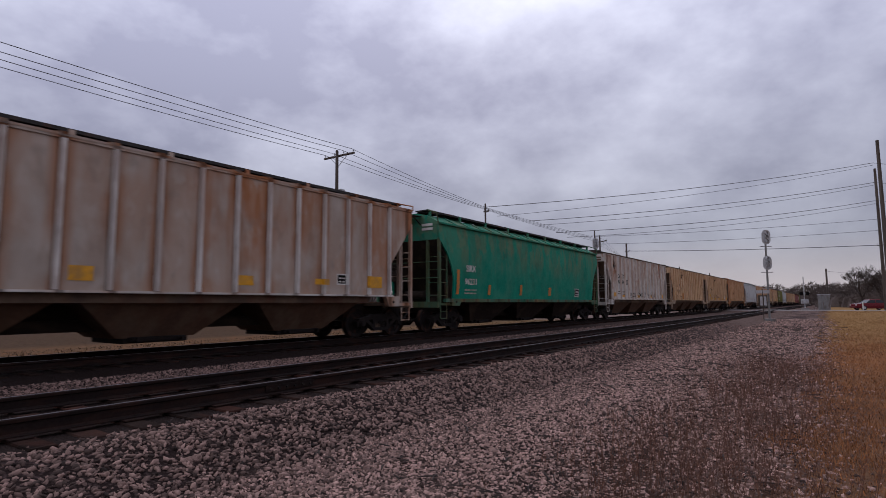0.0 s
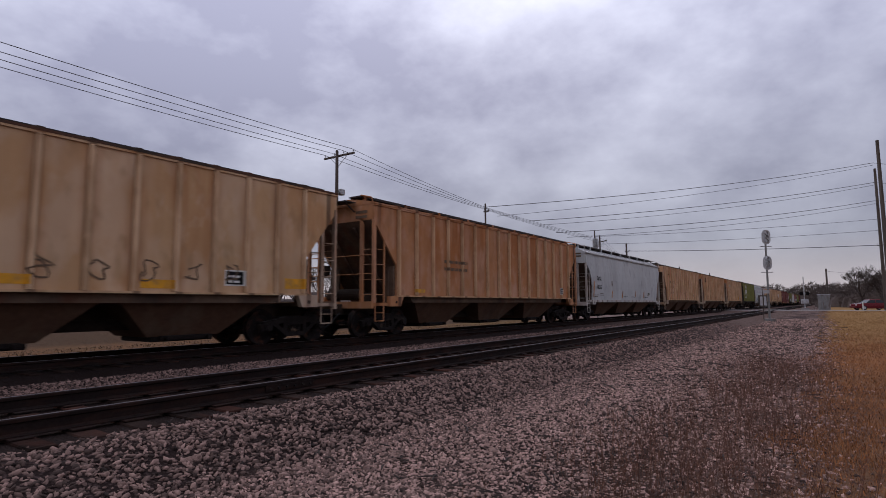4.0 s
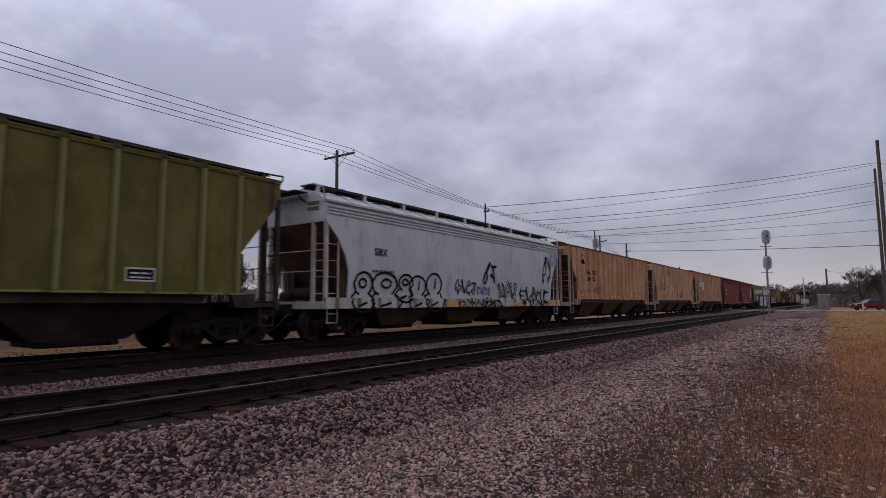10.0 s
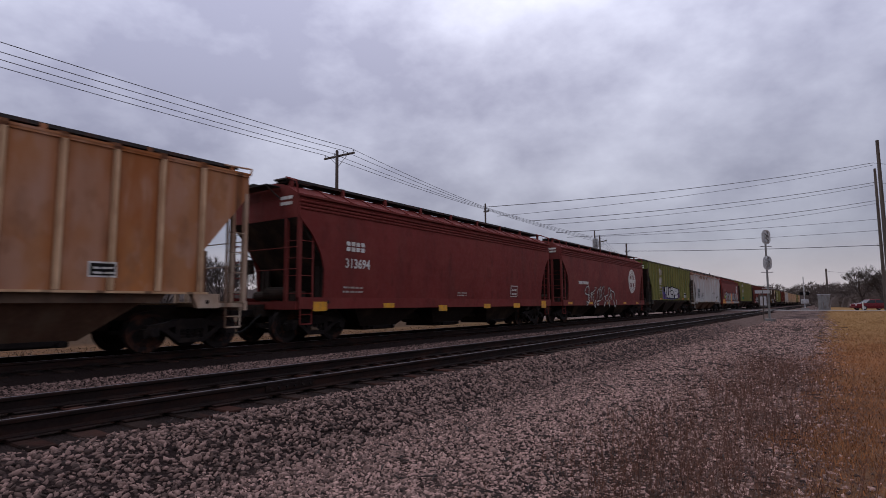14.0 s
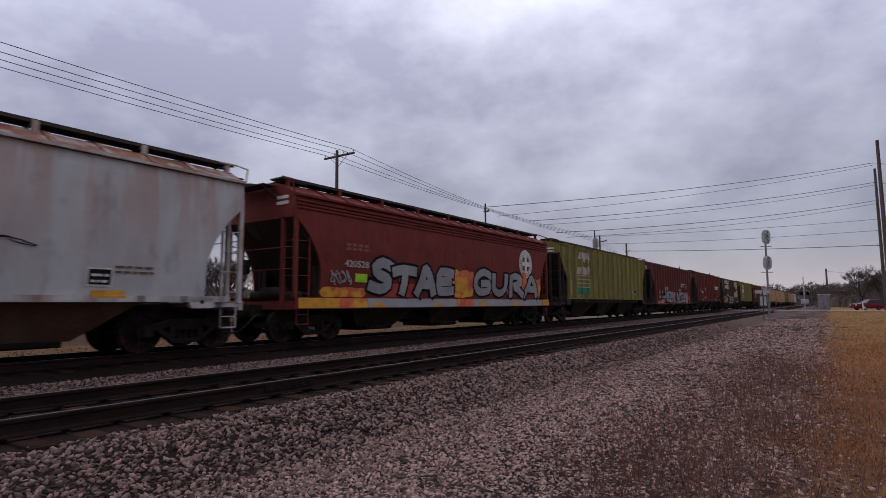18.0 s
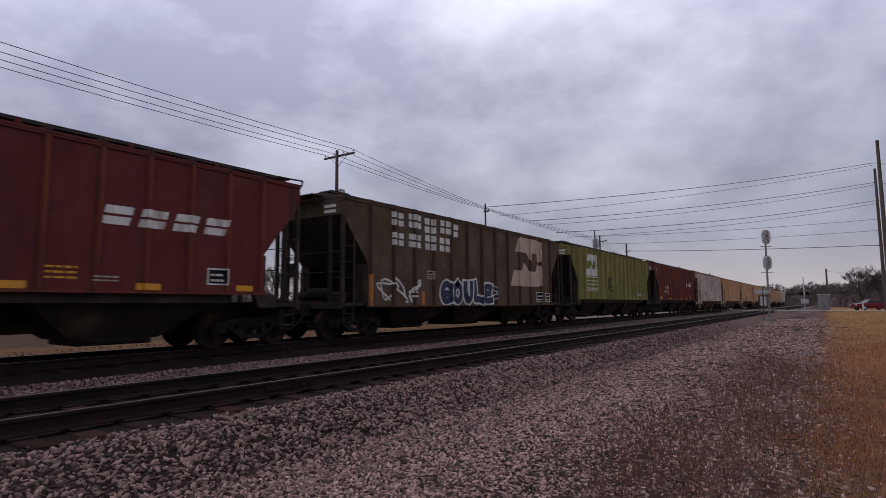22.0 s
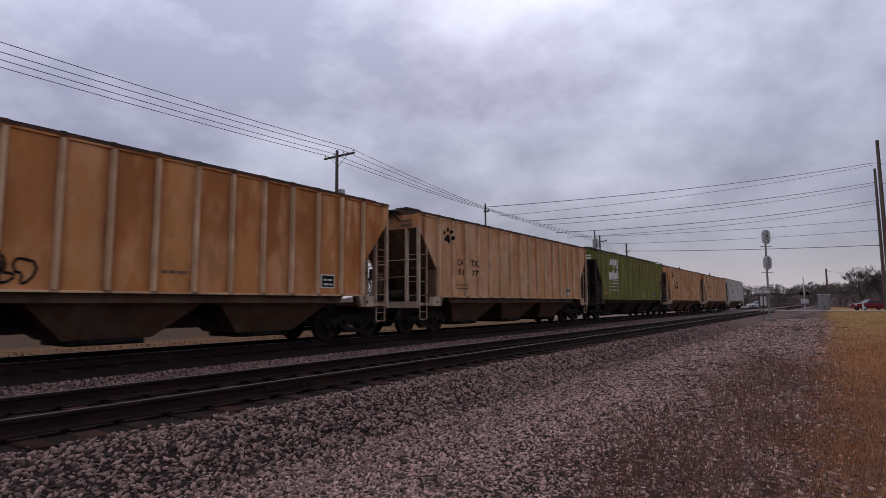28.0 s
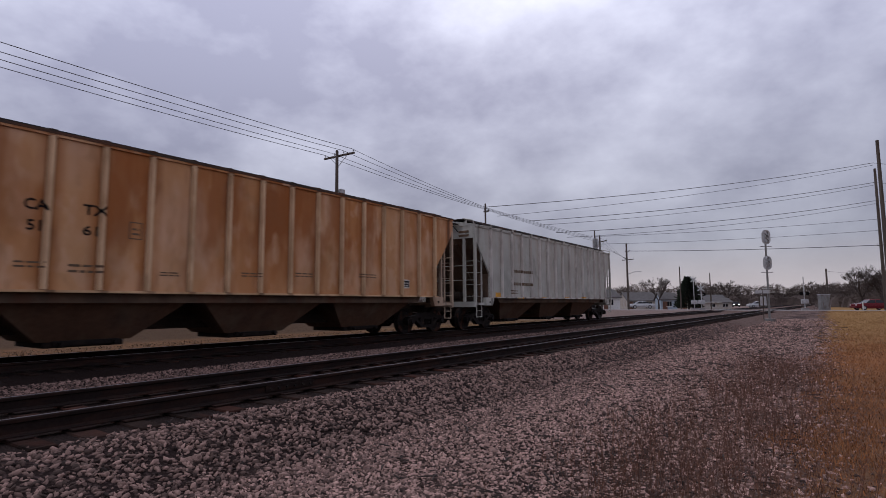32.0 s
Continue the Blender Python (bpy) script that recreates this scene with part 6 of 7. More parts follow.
letter_blocks(21, -5.65, 1.86, 0.48, 0.23, 2, M_FADED)
letter_blocks(21, -4.72, 1.88, 0.48, 0.22, 2, M_FADED, lift=0.012)
blot(21, -6.12, 0.94, 0.52, 0.28, M_PINK, 11)
blot(21, -5.37, 0.92, 1.36, 0.40, M_PINK, 12)
blot(21, -1.32, 0.93, 0.6, 0.85, M_PINK, 13)
graffiti(21, "RATEL", -0.66, 0.98, 5.4, 1.16, M_SPRAY, M_INK, 0.08, 0.31)
letter_blocks(21, 2.55, 2.60, 3.1, 0.30, 4, M_FADED, 0.12)
for k in range(4):
    rect(21, 2.5 + 0.78 * k, 2.50, 0.62, 0.05, M_FADED, "painted_line")
rect(21, -3.89, 0.93, 0.42, 0.13, M_YELLOW, "reflector")
rect(21, -1.15, 0.93, 0.41, 0.15, M_YELLOW, "reflector")
rect(21, 0.86, 0.93, 0.44, 0.16, M_YELLOW, "reflector")
rect(21, 3.5, 0.94, 0.42, 0.18, M_YELLOW, "reflector")
# brown red cars
word(22, "05", -4.5, 2.11, 0.25, M_WHITE, 0.4)
letter_blocks(22, 3.29, 2.68, 2.93, 0.39, 4, M_WHITE, 0.10)
plate(22, -2.77, 2.43, 0.3, 0.28, M_DEEPRED)
plate(22, 5.72, 1.55, 0.43, 0.32)
rect(22, -4.43, 1.38, 0.48, 0.11, M_YELLOW, "reflector")
rect(22, -2.09, 1.38, 0.49, 0.12, M_YELLOW, "reflector")
rect(22, -0.16, 1.38, 0.47, 0.12, M_YELLOW, "reflector")
rect(22, 1.71, 1.36, 0.48, 0.14, M_YELLOW, "reflector")
rect(22, 4.1, 1.37, 0.51, 0.14, M_YELLOW, "reflector")
rect(22, 6.45, 1.38, 0.46, 0.14, M_YELLOW, "reflector")
bars(22, -3.64, 1.55, 0.45, 0.12, 2, M_FADED)
bars(22, -2.89, 1.55, 0.5, 0.3, 4, M_YELLOW)
bars(22, 2.46, 1.56, 0.54, 0.3, 3, M_YELLOW)
bars(22, 3.27, 1.53, 0.48, 0.15, 2, M_FADED)
word(22, "82", -5.05, 2.28, 0.36, M_WHITE)
word(22, "46", -6.0, 2.28, 0.36, M_WHITE)
# dark olive car
letter_blocks(23, -5.76, 3.67, 0.72, 0.45, 2, M_WHITE)
letter_blocks(23, -4.84, 3.69, 0.75, 0.48, 3, M_WHITE)
letter_blocks(23, -3.94, 3.6, 0.75, 0.53, 2, M_WHITE)
letter_blocks(23, -2.98, 3.68, 0.75, 0.49, 2, M_WHITE)
letter_blocks(23, -2.1, 3.62, 0.42, 0.49, 1, M_WHITE)
letter_blocks(23, -5.73, 3.01, 0.69, 0.42, 2, M_WHITE)
letter_blocks(23, -4.85, 3.01, 0.78, 0.46, 2, M_WHITE)
letter_blocks(23, -3.92, 2.99, 0.75, 0.53, 2, M_WHITE)
letter_blocks(23, -3.01, 3.0, 0.75, 0.51, 2, M_WHITE)
emblem(23, 2.51, 1.86, 3.41, 2.3, M_TANMARK, 0)
graffiti(23, "GOULE", -2.98, 0.98, 3.85, 1.05, M_NIGHT, M_WHITE, 0.075, 0.33)
graffiti(23, "O", 0.62, 1.2, 0.68, 0.6, M_NIGHT, M_WHITE, 0.04, 0.3)
scribble(23, -6.48, 1.09, 2.36, 0.88, 3, M_WHITE, 0.07, 3)
bars(23, -4.83, 1.29, 0.54, 0.29, 2, M_WHITE)
rect(23, -6.81, 1.01, 0.15, 0.97, M_ORANGE, "reflector")
rect(23, -4.06, 0.99, 0.14, 0.5, M_ORANGE, "reflector")
rect(23, -1.32, 0.97, 0.13, 0.44, M_ORANGE, "reflector")
plate(23, 5.16, 1.16, 0.58, 0.4)
plate(23, 6.19, 1.16, 0.47, 0.38)
plate(23, -3.72, 1.97, 0.28, 0.24, M_INK, M_FADED)
# olive car
emblem(24, -6.01, 2.71, 2.11, 1.28, M_WHITE)
scribble(24, -2.06, 1.71, 0.74, 1.02, 2, M_INK, 0.05, 1)
plate(24, 4.73, 1.62, 0.58, 0.25)
bars(24, -5.86, 1.79, 1.88, 0.25, 1, M_FADED)
# brown red car
letter_blocks(25, -5.27, 2.29, 0.45, 0.25, 2, M_WHITE)
letter_blocks(25, -4.43, 2.29, 0.42, 0.26, 2, M_WHITE)
word(25, "468", -5.35, 1.9, 0.26, M_WHITE, 0.59)
word(25, "551", -4.56, 1.88, 0.28, M_WHITE, 0.61)
letter_blocks(25, 3.49, 2.68, 2.55, 0.34, 4, M_WHITE, 0.10)
rect(25, -6.75, 1.39, 0.48, 0.23, M_YELLOW, "reflector")
rect(25, -3.72, 1.39, 0.46, 0.13, M_YELLOW, "reflector")
rect(25, -1.2, 1.38, 0.48, 0.13, M_YELLOW, "reflector")
rect(25, 0.8, 1.37, 0.46, 0.14, M_YELLOW, "reflector")
rect(25, 3.25, 1.37, 0.48, 0.16, M_YELLOW, "reflector")
plate(25, 4.92, 1.54, 0.47, 0.31)
bars(25, -6.02, 1.6, 0.34, 0.12, 2, M_FADED)
bars(25, -7.9, 3.73, 0.62, 0.24, 3, M_FADED)
# grey rust car
rect(26, -5.63, 2.5, 0.49, 0.86, M_WHITE, "paint_patch")
rect(26, -4.91, 2.5, 0.58, 0.87, M_WHITE, "paint_patch")
rect(26, -4.14, 2.48, 0.61, 0.9, M_WHITE, "paint_patch")
word(26, "31", -5.59, 1.99, 0.31, M_INK, 0.32)
word(26, "09", -4.89, 1.98, 0.32, M_INK, 0.47)
word(26, "24", -4.12, 1.98, 0.31, M_INK, 0.48)
rect(26, -6.37, 1.41, 0.54, 0.22, M_ORANGE, "reflector")
rect(26, -4.86, 1.41, 0.45, 0.15, M_ORANGE, "reflector")
rect(26, -1.58, 1.4, 0.45, 0.13, M_ORANGE, "reflector")
rect(26, 0.24, 1.38, 0.45, 0.13, M_ORANGE, "reflector")
plate(26, 5.36, 1.62, 0.48, 0.31)
# tan cars
paw(28, -6.52, 3.31, 0.58, 0.63, -0.45)
word(28, "CA", -5.52, 2.45, 0.26, M_INK, 0.42)
word(28, "TX", -4.59, 2.44, 0.26, M_INK, 0.4)
word(28, "50", -5.52, 2.04, 0.24, M_INK, 0.32)
word(28, "44", -4.59, 2.04, 0.26, M_INK, 0.34)
scribble(28, -4.01, 1.41, 2.32, 0.59, 7, M_INK, 0.05, 2)
plate(28, 5.19, 1.55, 0.46, 0.32)
bars(28, -5.54, 1.65, 0.43, 0.28, 2, M_INK)
bars(28, -4.69, 1.63, 0.64, 0.31, 2, M_INK)
framed(28, -3.61, 2.14, 0.27, 0.36, M_PRINT)
bars(28, 0.61, 1.74, 0.65, 0.16, 1, M_INK)
rect(28, -6.49, 1.61, 0.2, 0.16, M_INK, "dark_patch")
rect(28, -6.21, 1.62, 0.07, 0.35, M_ORANGE, "reflector")
paw(29, -6.67, 3.33, 0.68, 0.6, -0.35)
word(29, "CA", -5.69, 2.54, 0.26, M_INK, 0.44)
word(29, "TX", -4.71, 2.55, 0.25, M_INK, 0.52)
word(29, "51", -5.66, 2.17, 0.24, M_INK, 0.4)
word(29, "77", -4.67, 2.16, 0.23, M_INK, 0.48)
plate(29, 4.92, 1.61, 0.56, 0.22)
bars(29, -5.74, 1.62, 0.64, 0.26, 2, M_INK)
# leaf green car
emblem(30, -5.96, 2.66, 2.06, 1.31, M_WHITE)
word(30, "67", -5.04, 2.24, 0.24, M_FADED, 0.27)
word(30, "199", -4.47, 2.24, 0.27, M_FADED, 0.57)
plate(30, 4.95, 1.58, 0.45, 0.34)
bars(30, -5.97, 1.72, 0.45, 0.37, 2, M_FADED)
bars(30, -4.39, 1.87, 0.47, 0.25, 2, M_FADED)
rect(30, -6.61, 1.59, 0.26, 0.19, M_ORANGE, "reflector")
scribble(30, 1.53, 1.45, 1.15, 0.52, 3, M_FADED, 0.03, 1)
# orange tan cars
paw(32, -6.52, 3.28, 0.61, 0.57, -0.5)
word(32, "CA", -5.52, 2.79, 0.21, M_INK, 0.38)
word(32, "TX", -4.56, 2.8, 0.21, M_INK, 0.44)
word(32, "51", -5.46, 2.41, 0.2, M_INK, 0.23)
word(32, "61", -4.55, 2.4, 0.2, M_INK, 0.28)
plate(32, 5.2, 1.62, 0.33, 0.22)
bars(32, -5.61, 1.74, 0.46, 0.16, 2, M_INK)
bars(32, -4.76, 1.68, 0.61, 0.22, 2, M_INK)
framed(32, -3.69, 2.41, 0.27, 0.36, M_PRINT)
rect(32, -6.41, 1.82, 0.41, 0.15, M_YELLOW, "reflector")
bars(32, -3.01, 1.68, 0.43, 0.12, 2, M_INK)
bars(32, -1.01, 1.74, 0.53, 0.14, 2, M_INK)
bars(32, 0.64, 1.8, 0.62, 0.15, 2, M_INK)
bars(32, 3.09, 1.87, 0.77, 0.16, 2, M_INK)
# last car
bars(33, -5.23, 2.46, 1.98, 0.32, 1, M_INK)
bars(33, -5.3, 1.88, 2.15, 0.32, 1, M_INK)
rect(33, -6.82, 1.29, 0.45, 0.24, M_YELLOW, "reflector")
bars(33, -5.43, 1.5, 0.72, 0.21, 2, M_INK)
rect(33, -4.72, 1.27, 0.46, 0.08, M_YELLOW, "reflector")
rect(33, -2.17, 1.29, 0.54, 0.08, M_YELLOW, "reflector")
rect(33, 0.69, 1.3, 0.63, 0.09, M_YELLOW, "reflector")
rect(33, 3.18, 1.32, 0.72, 0.1, M_YELLOW, "reflector")
sister(8, "50", "93", 0.08)
sister(12, "50", "95", 0.20)
rect(12, -6.44, 1.49, 0.44, 0.13, M_YELLOW, "reflector")
scribble(12, -3.9, 1.52, 0.78, 0.62, 5, M_RUSTPATCH, 0.04, 2)
sister(13, "50", "62", 0.12, 2.58)
rect(13, -6.35, 1.75, 0.40, 0.28, M_YELLOW, "reflector")
sister(27, "51", "20", 0.20)
sister(31, "51", "13", 0.42)
for rx_, rw, rh in ((-5.24, 0.45, 0.20), (-3.50, 0.11, 0.45), (-2.06, 0.13, 0.52), (0.13, 0.44, 0.17), (2.70, 0.14, 0.45)):
    rect(31, rx_, 1.49, rw, rh, M_YELLOW, "reflector")
# ---- poles, wires and signals ----
def utility_pole(name, label, x, y, top, arms=(), base=None, r=0.15, lean=0.0):
    """A round timber pole. arms: (height, length, insulators, turn in degrees)."""
    z0 = ground_z(x, y) - 0.3 if base is None else base
    pole = thing(name, label, "utility pole", pose(x, y, 0, 0, lean, 0), group="utility poles")
    part("shaft", Shape().rings([[(rr * math.cos(2 * math.pi * k / 10), rr * math.sin(2 * math.pi * k / 10), z) for k in range(10)] for z, rr in ((z0, r), (z0 + (top - z0) * 0.5, r * 0.85), (top - 0.05, r * 0.68), (top, r * 0.5))]), M_POLE, pole)
    for h, length, pins, turn in arms:
        arm = part("crossarm", Shape().box(-length / 2, length / 2, -r - 0.10, -r + 0.02, h - 0.06, h + 0.06, 0.01), M_POLE, pole, at=pose(0, 0, 0, 0, 0, turn))
        for k in range(pins):
            px = -length / 2 + 0.1 + (length - 0.2) * k / max(1, pins - 1)
            part("insulator", Shape().tube((px, -r - 0.04, h + 0.06), (px, -r - 0.04, h + 0.16), 0.015, n=6).tube((px, -r - 0.04, h + 0.14), (px, -r - 0.04, h + 0.26), 0.05, 0.03, n=8), M_GALV, arm)
        for s in (-1, 1):
            part("brace", Shape().tube((s * length * 0.28, -r - 0.03, h - 0.05), (0, -r * 0.8, h - length * 0.26), 0.02, n=5), M_GALV, pole, at=pose(0, 0, 0, 0, 0, turn))
    return pole


def wire(points, sag=0.3, r=0.02, label="thin dark overhead wire between poles"):
    """One wire over several supports, hanging a little in each span."""
    pts = []
    for a, b in zip(points[:-1], points[1:]):
        a, b = Vector(a), Vector(b)
        n = 12
        for k in range(n):
            t = k / n
            p = a.lerp(b, t)
            p.z -= sag * 4 * t * (1 - t)
            pts.append(p)
    pts.append(Vector(points[-1]))
    curve = Shape()
    rings = []
    for k, p in enumerate(pts):
        d = (pts[min(k + 1, len(pts) - 1)] - pts[max(k - 1, 0)]).normalized()
        s = d.cross(Vector((0, 0, 1))).normalized()
        u = s.cross(d)
        rings.append([tuple(p + r * (math.cos(a) * s + math.sin(a) * u)) for a in (0, 1.571, 3.142, 4.712)])
    curve.rings(rings)
    return lone("overhead_wire", curve, M_WIRE, label, "wire", group="overhead wires")


# line along the far side of the tracks
LINE_Y = 27.0
first = utility_pole("utility_pole", "weathered timber pole with one braced crossarm behind the tracks", 26.1, LINE_Y, 12.1, ((11.75, 2.9, 4, 90.0),), lean=-0.6)
lampbox = Shape().box(0.20, 0.62, -0.2, 0.2, 9.05, 9.45, 0.05).tube((0, 0, 9.1), (0.3, 0, 9.2), 0.03)
part("lamp_housing", lampbox, M_GALV, first, "small grey lamp housing")
utility_pole("utility_pole", "slim timber pole with a short crossarm behind the tracks", 45.8, LINE_Y, 11.35, ((10.6, 0.7, 2, 80.0),), r=0.12)
utility_pole("utility_pole", "timber pole with a wide crossarm near the road", 78.5, LINE_Y, 11.5, ((10.55, 3.0, 3, 50.0),), r=0.15)
utility_pole("utility_pole", "bare timber pole near the road", 76.4, LINE_Y, 12.0, (), r=0.13)
utility_pole("utility_pole", "timber pole far off along the line", 2.5, 27.0, 12.2, ((11.85, 2.9, 4, 90.0),))
utility_pole("utility_pole", "timber pole of the line outside the village", -32.0, 27.0, 12.2, ((11.85, 2.9, 4, 90.0),))
for k, (y, left) in enumerate(((25.65, 11.71), (26.45, 11.61), (27.55, 11.73), (28.35, 11.69))):
    wire([(-32, y, 12.05), (2.5, y, left + 0.10), (26.0, y, 12.0), (45.8, LINE_Y + (k - 1.5) * 0.2, 10.86), (77.5, LINE_Y + (k - 1.5) * 0.6, 10.75)], 0.14, 0.018)
    wire([(77.5, LINE_Y + (k - 1.5) * 0.6, 10.75), (96.1, 28.4, 9.0 + 0.1 * k)], 0.15, 0.017)

# poles by the road behind the tracks
p4 = utility_pole("utility_pole", "timber pole with two crossarms and a street lamp by the road", 96.1, 28.4, 11.9, ((10.6, 1.2, 2, 60.0), (9.1, 2.7, 3, 60.0)), r=0.2)
part("lamp_arm", Shape().pipe([(0.1, -0.1, 6.6), (0.8, -1.0, 7.0), (1.6, -1.9, 7.0)], 0.05), M_GALV, p4, "curved grey lamp bracket")
utility_pole("utility_pole", "thin timber pole beside an evergreen", 111.9, 23.2, 8.5, (), r=0.14)
utility_pole("utility_pole", "thin timber pole beside the road", 120.7, 19.4, 7.5, (), r=0.14)
utility_pole("utility_pole", "dark timber pole beside a signal cabinet", 97.5, 0.2, 6.45, (), r=0.17)
utility_pole("utility_pole", "tall dark timber pole carrying the crossing wires", 91.95, -5.95, 19.3, ((9.05, 1.2, 2, 60.0),), r=0.22)
utility_pole("utility_pole", "tall dark timber pole beside the grass", 77.0, -5.4, 19.6, (), r=0.24)
# wires that cross the tracks
R0 = (92.0, -5.8)
for a, z in (((45.8, 27.0, 11.0), 20.1), ((52.7, 25.8, 10.35), 17.45), ((54.4, 23.4, 9.1), 15.0)):
    wire([a, (R0[0], R0[1], z), (R0[0] + 60, R0[1] - 50, z + 1)], 0.55, 0.030)
wire([(50.8, 28.5, 10.9), (R0[0], R0[1], 19.8)], 0.62, 0.020)
wire([(54.0, 25.0, 10.0), (R0[0], R0[1], 17.1)], 0.62, 0.020)
wire([(56.0, 22.8, 8.7), (R0[0], R0[1], 14.6)], 0.62, 0.020)
wire([(76.4, 27.0, 11.1), (R0[0], R0[1], 12.5)], 0.25, 0.022)
wire([(78.5, 27.0, 10.2), (R0[0], R0[1], 11.0)], 0.25, 0.022)
wire([(96.1, 28.4, 10.6), (R0[0], R0[1], 9.05), (R0[0] + 60, R0[1] - 50, 10)], 0.2, 0.040)
wire([(97.5, 0.2, 6.1), (118, -13, 6.6)], 0.5, 0.018)


def head(parent, z, tall, wide, face):
    """A signal head: rounded backing plate with three hooded lamps."""
    pts = [(wide / 2 * math.cos(a), (tall - wide) / 2 + wide / 2 * math.sin(a)) for a in [math.pi * k / 10 for k in range(11)]]
    pts += [(-x, -zz) for x, zz in pts]
    plate_ = Shape().prism_y([(x, z + zz) for x, zz in pts], -0.03, 0.03)
    h = part("signal_head", plate_, M_SILVER, parent, "rounded pale grey signal head", pose(0, face * 0.12, 0))
    for k in (-1, 0, 1):
        zz = z + k * tall * 0.26
        part("hood", Shape().tube((0, -0.03, zz), (0, -0.16, zz), 0.13, 0.14, n=12, cap=False).tube((0, -0.02, zz), (0, -0.05, zz), 0.11, n=12), M_SILVER, h)


sx, sy = 54.0, 4.25
sz = ground_z(sx, sy)
mast = thing("railway_signal", "tall pale grey signal mast with two rounded heads", "railway signal", pose(sx, sy, 0, 0, 0.4, -55), group="railway signals")
part("mast", Shape().tube((0, 0, sz - 0.1), (0, 0, 7.5), 0.085, 0.075, n=10), M_MAST, mast)
part("foundation", Shape().box(-0.35, 0.35, -0.35, 0.35, sz - 0.2, sz + 0.2, 0.04), M_MAST, mast)
for z, t, w in ((7.15, 1.25, 0.72), (4.95, 1.20, 0.72)):
    head(mast, z, t, w, -1)
for z in (6.35, 4.15, 2.75):
    part("bracket", Shape().box(-0.5, 0.5, -0.03, 0.03, z - 0.03, z + 0.03), M_GALV, mast)
board = thing("track_sign", "pale sign board with a black box on a short post", "sign", pose(53.2, 4.6, 0, 0, 0, -55))
part("post", Shape().tube((0, 0, 0), (0, 0, 2.7), 0.04), M_POLE, board)
part("board", Shape().box(-0.62, 0.62, -0.03, 0.03, 2.35, 2.62), M_SILVER, board)
part("box", Shape().box(-0.34, 0.34, -0.06, 0.06, 1.25, 2.2), M_POLE, board)
for k in (-1, 1):
    part("panel", Shape().box(k * 0.16 - 0.1, k * 0.16 + 0.1, -0.075, -0.06, 1.35, 2.1), M_SILVER, board)
far_sig = thing("railway_signal", "signal mast with a rounded head behind the train", "railway signal", pose(55.6, 19.6, 0, 0, 0, -60), group="railway signals")
part("mast", Shape().tube((0, 0, -0.2), (0, 0, 8.0), 0.08), M_MAST, far_sig)
head(far_sig, 7.75, 1.15, 0.62, -1)


def crossing_signal(x, y, turn, top, arm=0.0, buck=True):
    z0 = ground_z(x, y)
    s = thing("crossing_signal", "grade crossing mast with crossbuck and flashing lamps", "crossing signal", pose(x, y, 0, 0, 0, turn), group="crossing signals")
    part("mast", Shape().tube((0, 0, z0 - 0.1), (0, 0, top), 0.07), M_SILVER, s)
    for a in (-1, 1) if buck else ():
        part("crossbuck", Shape().prism_y([(-0.62, -0.1), (0.62, -0.1), (0.62, 0.1), (-0.62, 0.1)], -0.02, 0.02), M_SILVER, s, at=pose(0, -0.09, top - 0.7, 0, a * 38, 0))
    for a in (-1, 1):
        part("lamp", Shape().tube((a * 0.42, -0.12, 2.95), (a * 0.42, -0.3, 2.95), 0.16, n=12).tube((a * 0.42, -0.1, 2.95), (a * 0.42, -0.14, 2.95), 0.28, n=14), M_INK, s, "black round flasher")
    part("lamp_bar", Shape().tube((-0.45, -0.08, 2.95), (0.45, -0.08, 2.95), 0.03), M_SILVER, s)
    part("gear_box", Shape().box(-0.45, 0.45, -0.3, 0.25, z0 + 0.9, z0 + 1.55, 0.04), M_SILVER, s, "grey gate machine box")
    part("foundation", Shape().box(-0.45, 0.45, -0.45, 0.45, z0 - 0.2, z0 + 0.25), M_ASPHALT, s)
    if arm:
        part("gate_arm", Shape().box(0.4, arm, -0.06, -0.02, z0 + 1.15, z0 + 1.27), M_WHITE, s, "white gate arm")
    return s


crossing_signal(101.5, 3.2, -70, 5.5, 0.0, False)
crossing_signal(103.0, 19.2, -60, 6.3, 4.5)
crossing_signal(97.0, 17.0, 110, 4.6)
cab_ = thing("signal_cabinet", "weathered grey metal signal cabinet beside a pole", "cabinet", pose(97.4, 0.65, ground_z(97.4, 0.65), 0, 0, -60), group="signal cabinets")
part("case", Shape().box(-0.70, 0.55, -0.42, 0.42, 0.0, 2.15, 0.03), M_MAST, cab_)
part("lid", Shape().box(-0.76, 0.61, -0.48, 0.48, 2.15, 2.25, 0.02), M_GALV, cab_)
part("door", Shape().box(-0.62, -0.08, -0.445, -0.42, 0.2, 1.95), M_MAST, cab_)
part("door", Shape().box(-0.04, 0.48, -0.445, -0.42, 0.2, 1.95), M_MAST, cab_)
lone("marker_post", Shape().box(-0.07, 0.07, -0.02, 0.02, 0, 1.1, 0.005), M_WHITE, "white marker post standing in the grass", "post", pose(88.5, -3.4, 0.45, 0, 0, -60))

# ---- vehicles ----
M_HEADLAMP = bpy.data.materials.new("lit_headlamp")
M_HEADLAMP.use_nodes = True
M_HEADLAMP.node_tree.nodes["Principled BSDF"].inputs["Emission Color"].default_value = (1.0, 0.97, 0.9, 1)
M_HEADLAMP.node_tree.nodes["Principled BSDF"].inputs["Emission Strength"].default_value = 6.0
M_LENS = shader("lamp_glass", (0.55, 0.53, 0.5), 0.2)
M_TAIL = shader("tail_lamp", (0.30, 0.02, 0.02), 0.3)
WHEEL_CAR = Shape().tube((0, -0.11, 0), (0, 0.11, 0), 0.32, n=18).mesh("tyre", M_TYRE)
